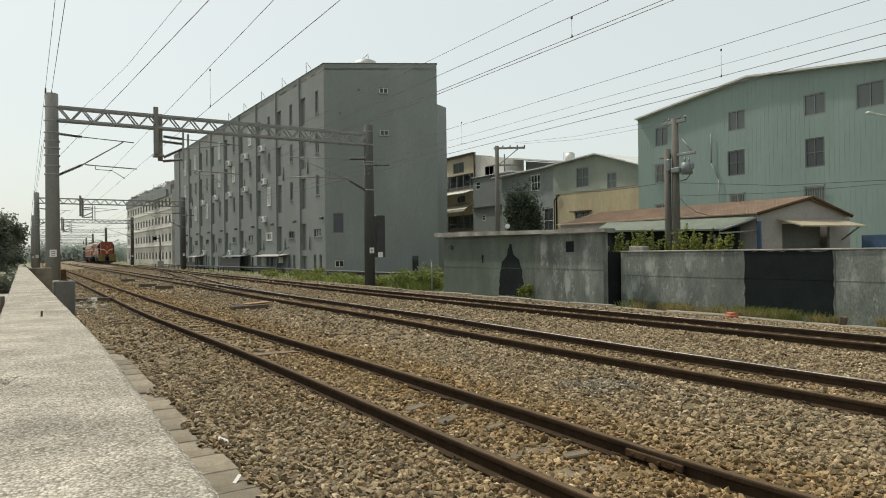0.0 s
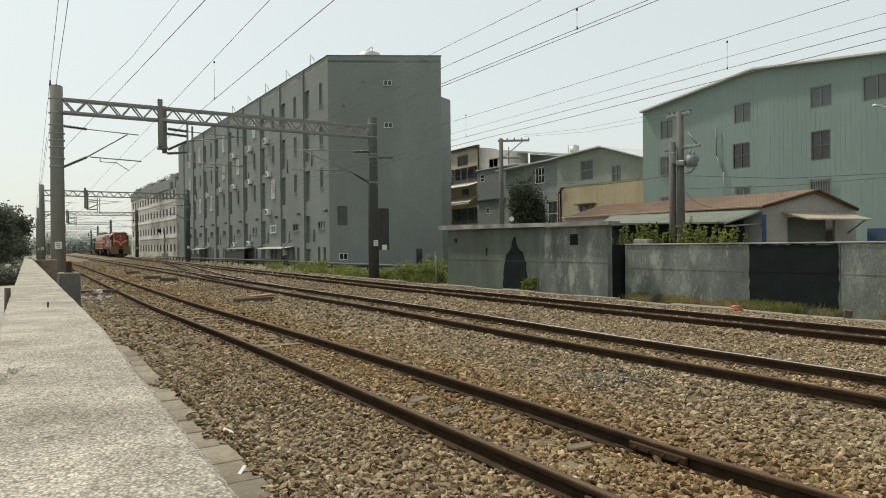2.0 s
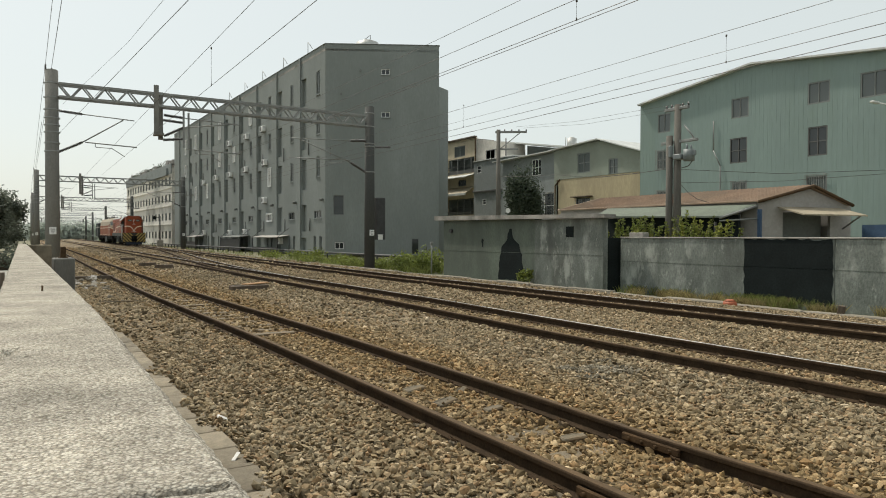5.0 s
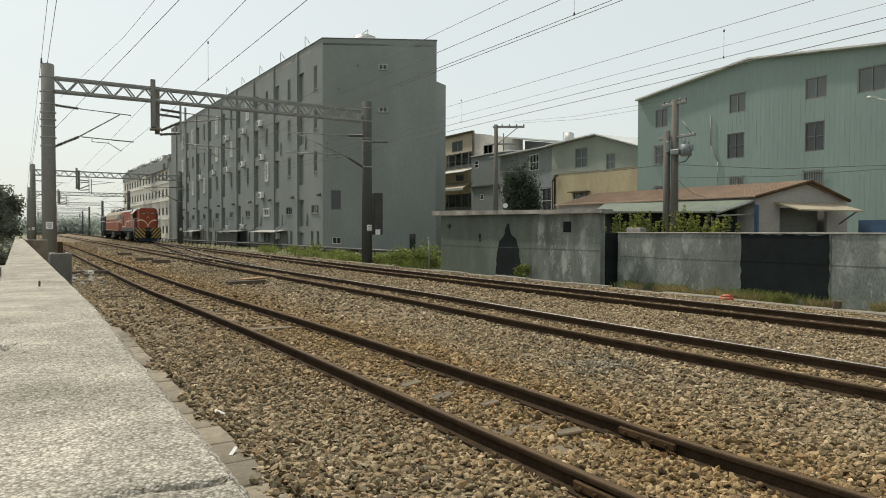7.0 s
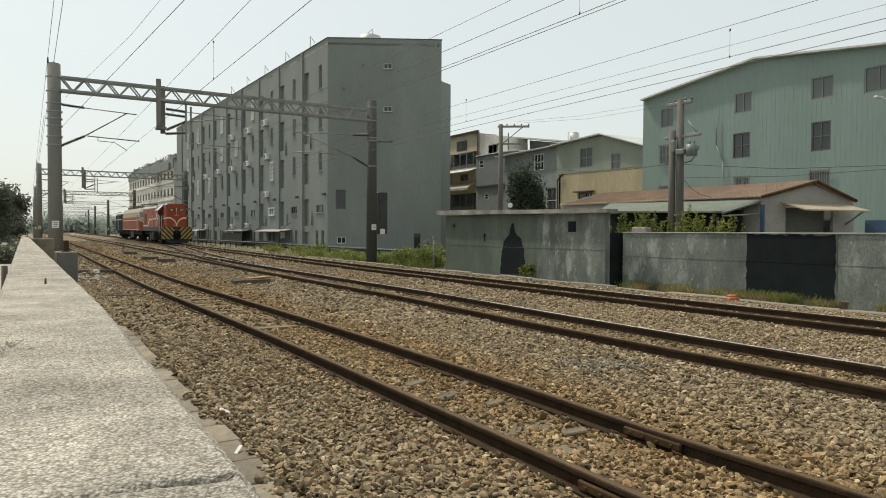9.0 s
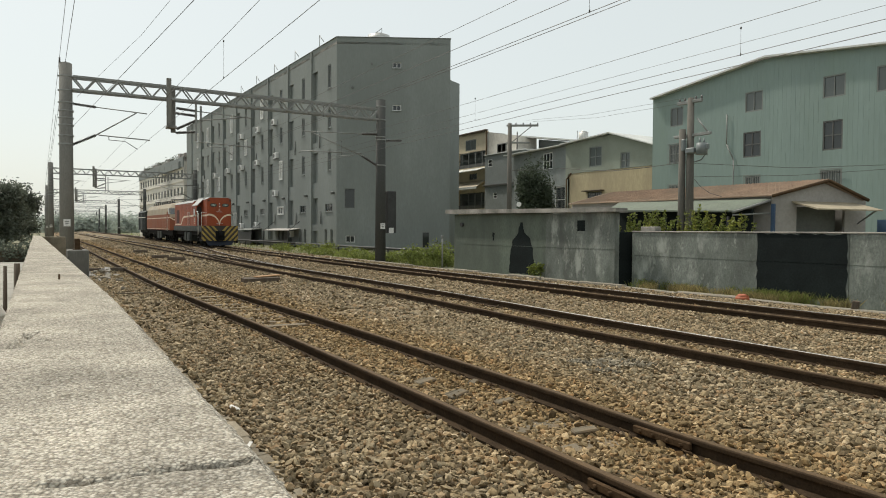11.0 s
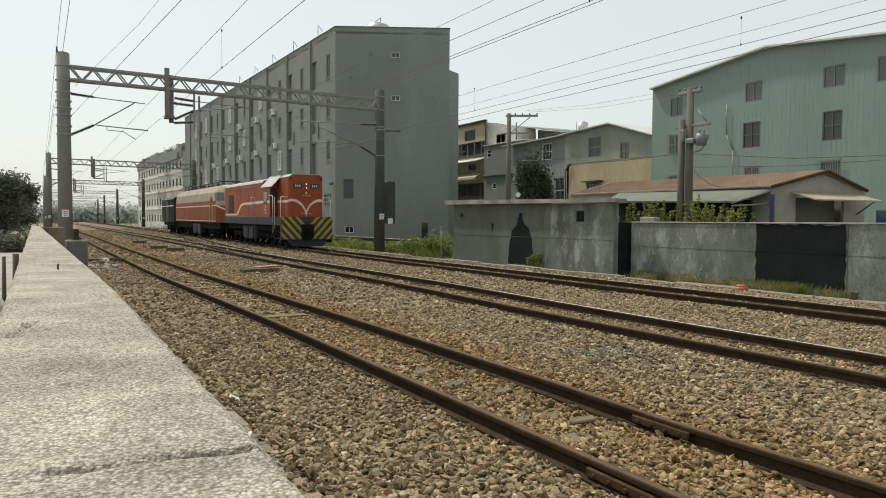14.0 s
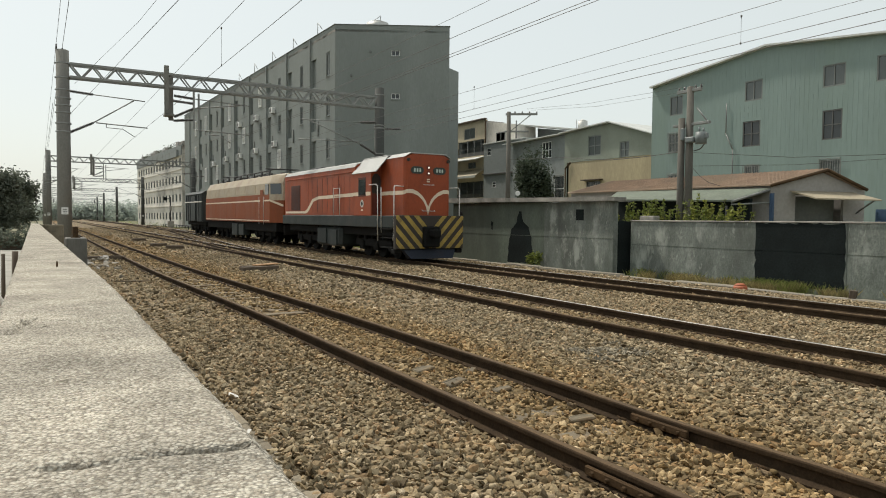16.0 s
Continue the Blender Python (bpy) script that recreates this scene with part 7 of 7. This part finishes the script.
def electric():
    L = 18.6
    d = thing("electric_locomotive", "orange electric locomotive with pale upper body and pantographs", "locomotive")
    low = lambda w, z0: [(-w, z0), (w, z0), (w, 2.4), (-w, 2.4)]
    part("lower_body", loft(MB(), [ring(low(0.95, 1.2), 0.3), ring(low(1.38, 1.2), 1.4), ring(low(1.38, 1.2), L - 0.9), ring(low(1.22, 1.2), L - 0.45)]), "orange_pale", d)
    up = lambda w, y, lean=0.0: [(x, y + lean * max(0, z - 2.4), z) for x, z in [(-w, 2.405), (w, 2.405), (w * 0.97, 3.35), (w * 0.80, 3.78), (w * 0.5, 3.88), (-w * 0.5, 3.88), (-w * 0.80, 3.78), (-w * 0.97, 3.35)]]
    part("upper_body", loft(MB(), [up(0.95, 0.3, 0.2), up(1.37, 1.4, 0.2), up(1.37, L - 0.9, -0.2), up(1.22, L - 0.45, -0.25)]), "tan_paint", d, "pale weathered tan upper body and roof curve")
    for s in (-1, 1):
        x = s * 1.386
        part("orange_side", MB().add([(x, 1.45, 2.41), (x, L - 0.95, 2.41), (s * 1.372, L - 0.95, 2.75), (s * 1.372, 1.5, 2.75)], [(0, 1, 2, 3)]), "orange_pale", d)
        part("cream_line", MB().box(s * 1.381, s * 1.388, 1.45, L - 1.0, 2.36, 2.44), "cream_band", d)
        part("cab_side_window", MB().box(s * 1.35, s * 1.377, 1.65, 2.3, 2.72, 3.3, 0.01), "glass", d)
        side_pane = []
        for a, z in ((0.12, 2.74), (0.92, 2.74), (0.92, 3.30), (0.12, 3.30)):
            side_pane.append((s * ((0.95 + 0.42 * a) * (1 - 0.032 * (z - 2.405)) + 0.014), 0.3 + 1.1 * a + 0.2 * (z - 2.405) - 0.008, z))
        for y in (4.3, 6.6, 8.9, 11.2, 13.5):
            z0, z1 = 2.82, 3.30
            x0, x1 = s * (1.37 * (1 - 0.0317 * (z0 - 2.405)) + 0.010), s * (1.37 * (1 - 0.0317 * (z1 - 2.405)) + 0.010)
            part("louvre_panel", MB().add([(x0, y, z0), (x0, y + 2.05, z0), (x1, y + 2.05, z1), (x1, y, z1), (x0 - s * 0.03, y, z0), (x0 - s * 0.03, y + 2.05, z0), (x1 - s * 0.03, y + 2.05, z1), (x1 - s * 0.03, y, z1)],
                                          [(0, 1, 2, 3), (0, 4, 5, 1), (1, 5, 6, 2), (2, 6, 7, 3), (3, 7, 4, 0)]), "tan_paint", d, "pale ventilation panel")
        part("side_windscreen", MB().add(side_pane, [(0, 1, 2, 3)]), "glass", d, "dark wrap-round windscreen pane")
        part("apron_band", MB().add([(s * (0.95 + 0.43 * a + 0.012), 0.3 + 1.1 * a - 0.006, z) for a, z in ((0.0, 2.05), (1.0, 2.36), (1.0, 2.46), (0.0, 2.17))], [(0, 1, 2, 3)]), "cream_band", d)
        part("door", MB().box(s * 1.375, s * 1.39, 2.6, 3.2, 1.32, 3.0, 0.01), "orange_pale", d)
        for y in (4.2, 6.5, 8.8, 11.1, 13.4):
            part("side_panel", MB().box(s * 1.379, s * 1.387, y, y + 2.2, 1.38, 2.28, 0.004), "orange_pale", d)
        part("cream_line", MB().box(s * 1.381, s * 1.389, 1.45, L - 1.0, 1.27, 1.32), "cream_band", d)
        handrail(d, [(s * 1.42, 2.4, 1.1), (s * 1.42, 2.4, 2.6)], 0.016)
        handrail(d, [(s * 1.42, 3.3, 1.1), (s * 1.42, 3.3, 2.6)], 0.016)
        part("equipment_box", MB().box(s * 0.9, s * 1.30, 7.2, 8.4, 0.35, 1.05, 0.04).box(s * 0.9, s * 1.28, 8.8, 10.2, 0.3, 1.05, 0.04), "frame_loco", d)
    part("windscreen", MB().add([(-0.86, 0.35, 2.72), (0.86, 0.35, 2.72), (0.82, 0.465, 3.32), (-0.82, 0.465, 3.32)], [(0, 1, 2, 3)]), "glass", d, "dark blue-tinted windscreen")
    part("nose_apron", MB().box(-0.9, 0.9, 0.3, 0.5, 0.55, 1.06, 0.03), "under", d)
    part("underframe", MB().box(-1.2, 1.2, 0.8, L - 0.8, 0.7, 1.2, 0.03), "under", d)
    part("coupler", MB().box(-0.14, 0.14, -0.1, 0.4, 0.85, 1.15, 0.05), "under", d)
    for y in (3.6, 14.2):
        p = MB()
        for s in (-0.6, 0.6):
            p.rod((s, y, 3.96), (s * 0.7, y + 1.6, 4.14), 0.03, n=6).rod((s * 0.7, y + 1.6, 4.14), (s * 0.9, y - 0.1, 4.22), 0.025, n=6)
            p.rod((s, y, 3.85), (s, y, 4.00), 0.07, n=8).rod((s, y + 1.4, 3.85), (s, y + 1.4, 4.02), 0.07, n=8)
        p.rod((-0.95, y - 0.1, 4.25), (0.95, y - 0.1, 4.25), 0.03, n=6).rod((-0.9, y + 0.2, 4.25), (0.9, y + 0.2, 4.25), 0.03, n=6).box(-0.7, 0.7, y - 0.2, y + 1.8, 3.90, 3.96, 0.01)
        part("pantograph", p, "dark_steel", d, "folded pantograph")
    eq = MB().box(-0.5, 0.5, 7.6, 9.0, 3.88, 4.02, 0.04).box(-0.6, 0.6, 10.2, 11.6, 3.88, 4.06, 0.04)
    for k in range(6):
        eq.rod((0.2, 6.6 + k * 0.25, 3.86), (0.2, 6.6 + k * 0.25, 4.08), 0.07, n=8)
    eq.path([(-0.3, 5.8, 4.06), (-0.3, 13.6, 4.06)], 0.03, 6).path([(-0.8, 3.2, 4.12), (-0.8, 16.4, 4.12)], 0.03, 6)
    for k in range(9):
        eq.rod((-0.8, 3.3 + 1.6 * k, 3.8), (-0.8, 3.3 + 1.6 * k, 4.14), 0.05, n=6).rod((-0.3, 5.8 + 0.95 * k, 3.86), (-0.3, 5.8 + 0.95 * k, 4.08), 0.05, n=6)
    part("roof_equipment", eq, "dark_steel", d)
    bogie(d, 4.2, (-1.4, 0, 1.4), 0.5)
    bogie(d, L - 4.2, (-1.4, 0, 1.4), 0.5)
    return d, L


def van():
    L = 7.7
    d = thing("goods_van", "dark grey-green covered van coupled behind the locomotives", "railway wagon")
    part("body", MB().box(-1.32, 1.32, 0.5, L - 0.5, 1.05, 3.2, 0.03), "van", d)
    part("roof", loft(MB(), [ring([(-1.4, 3.2), (1.4, 3.2), (1.1, 3.42), (0.5, 3.52), (-0.5, 3.52), (-1.1, 3.42)], y) for y in (0.4, L - 0.4)]), "frame_loco", d)
    for k in range(8):
        for s in (-1, 1):
            y = 0.8 + k * (L - 1.6) / 7
            part("rib", MB().box(s * 1.30, s * 1.37, y - 0.05, y + 0.05, 1.05, 3.15, 0.01), "van", d)
    for s in (-1, 1):
        part("side_rail", MB().box(s * 1.32, s * 1.385, 0.5, L - 0.5, 2.55, 2.63, 0.01), "litter", d)
        part("sliding_door", MB().box(s * 1.33, s * 1.38, L / 2 - 0.9, L / 2 + 0.9, 1.1, 3.1, 0.01), "van", d)
    part("underframe", MB().box(-1.1, 1.1, 0.3, L - 0.3, 0.75, 1.05, 0.03), "under", d)
    part("coupler", MB().box(-0.14, 0.14, -0.1, 0.4, 0.85, 1.15, 0.05), "under", d)
    bogie(d, 2.0, (-0.8, 0.8))
    bogie(d, L - 2.0, (-0.8, 0.8))
    return d, L


UNITS, at_y = [], 0.0
for build in (diesel, electric, van):
    n0 = len(WHEELS)
    ob, L = build()
    UNITS.append((ob, at_y, L, WHEELS[n0:]))
    at_y += L + (0.6 if build is diesel else 0.25)


def nose_y(t):
    """Where the train's nose stands along the line."""
    return 0.002093 * t ** 3 + -0.03195 * t ** 2 - 7.0176 * t + 132.948


def motions():
    steps = [i / 15 for i in range(241)]
    for ob, off, L, wheels in UNITS:
        rows = []
        for t in [i / 5 for i in range(81)]:
            a = nose_y(t) + off
            y1, y2 = a + L * 0.2, a + L * 0.8
            dx = TRACK_3(y2) - TRACK_3(y1)
            turn = -math.atan2(dx, y2 - y1)
            x = TRACK_3(y1) - dx / (y2 - y1) * (y1 - a)
            z1, z2 = rise(TRACK_3(y1), y1), rise(TRACK_3(y2), y2)
            climb = (z2 - z1) / (y2 - y1)
            rows.append((t, pose(x, a, 0.151 + z1 - climb * (y1 - a), math.degrees(math.atan(climb)), 0, math.degrees(turn))))
        walk(ob, rows)
        for ws, wy, r in wheels:
            walk(ws, [(t, pose(0, wy, r, math.degrees((nose_y(0) - nose_y(t)) / r), 0, 0)) for t in steps])


motions()
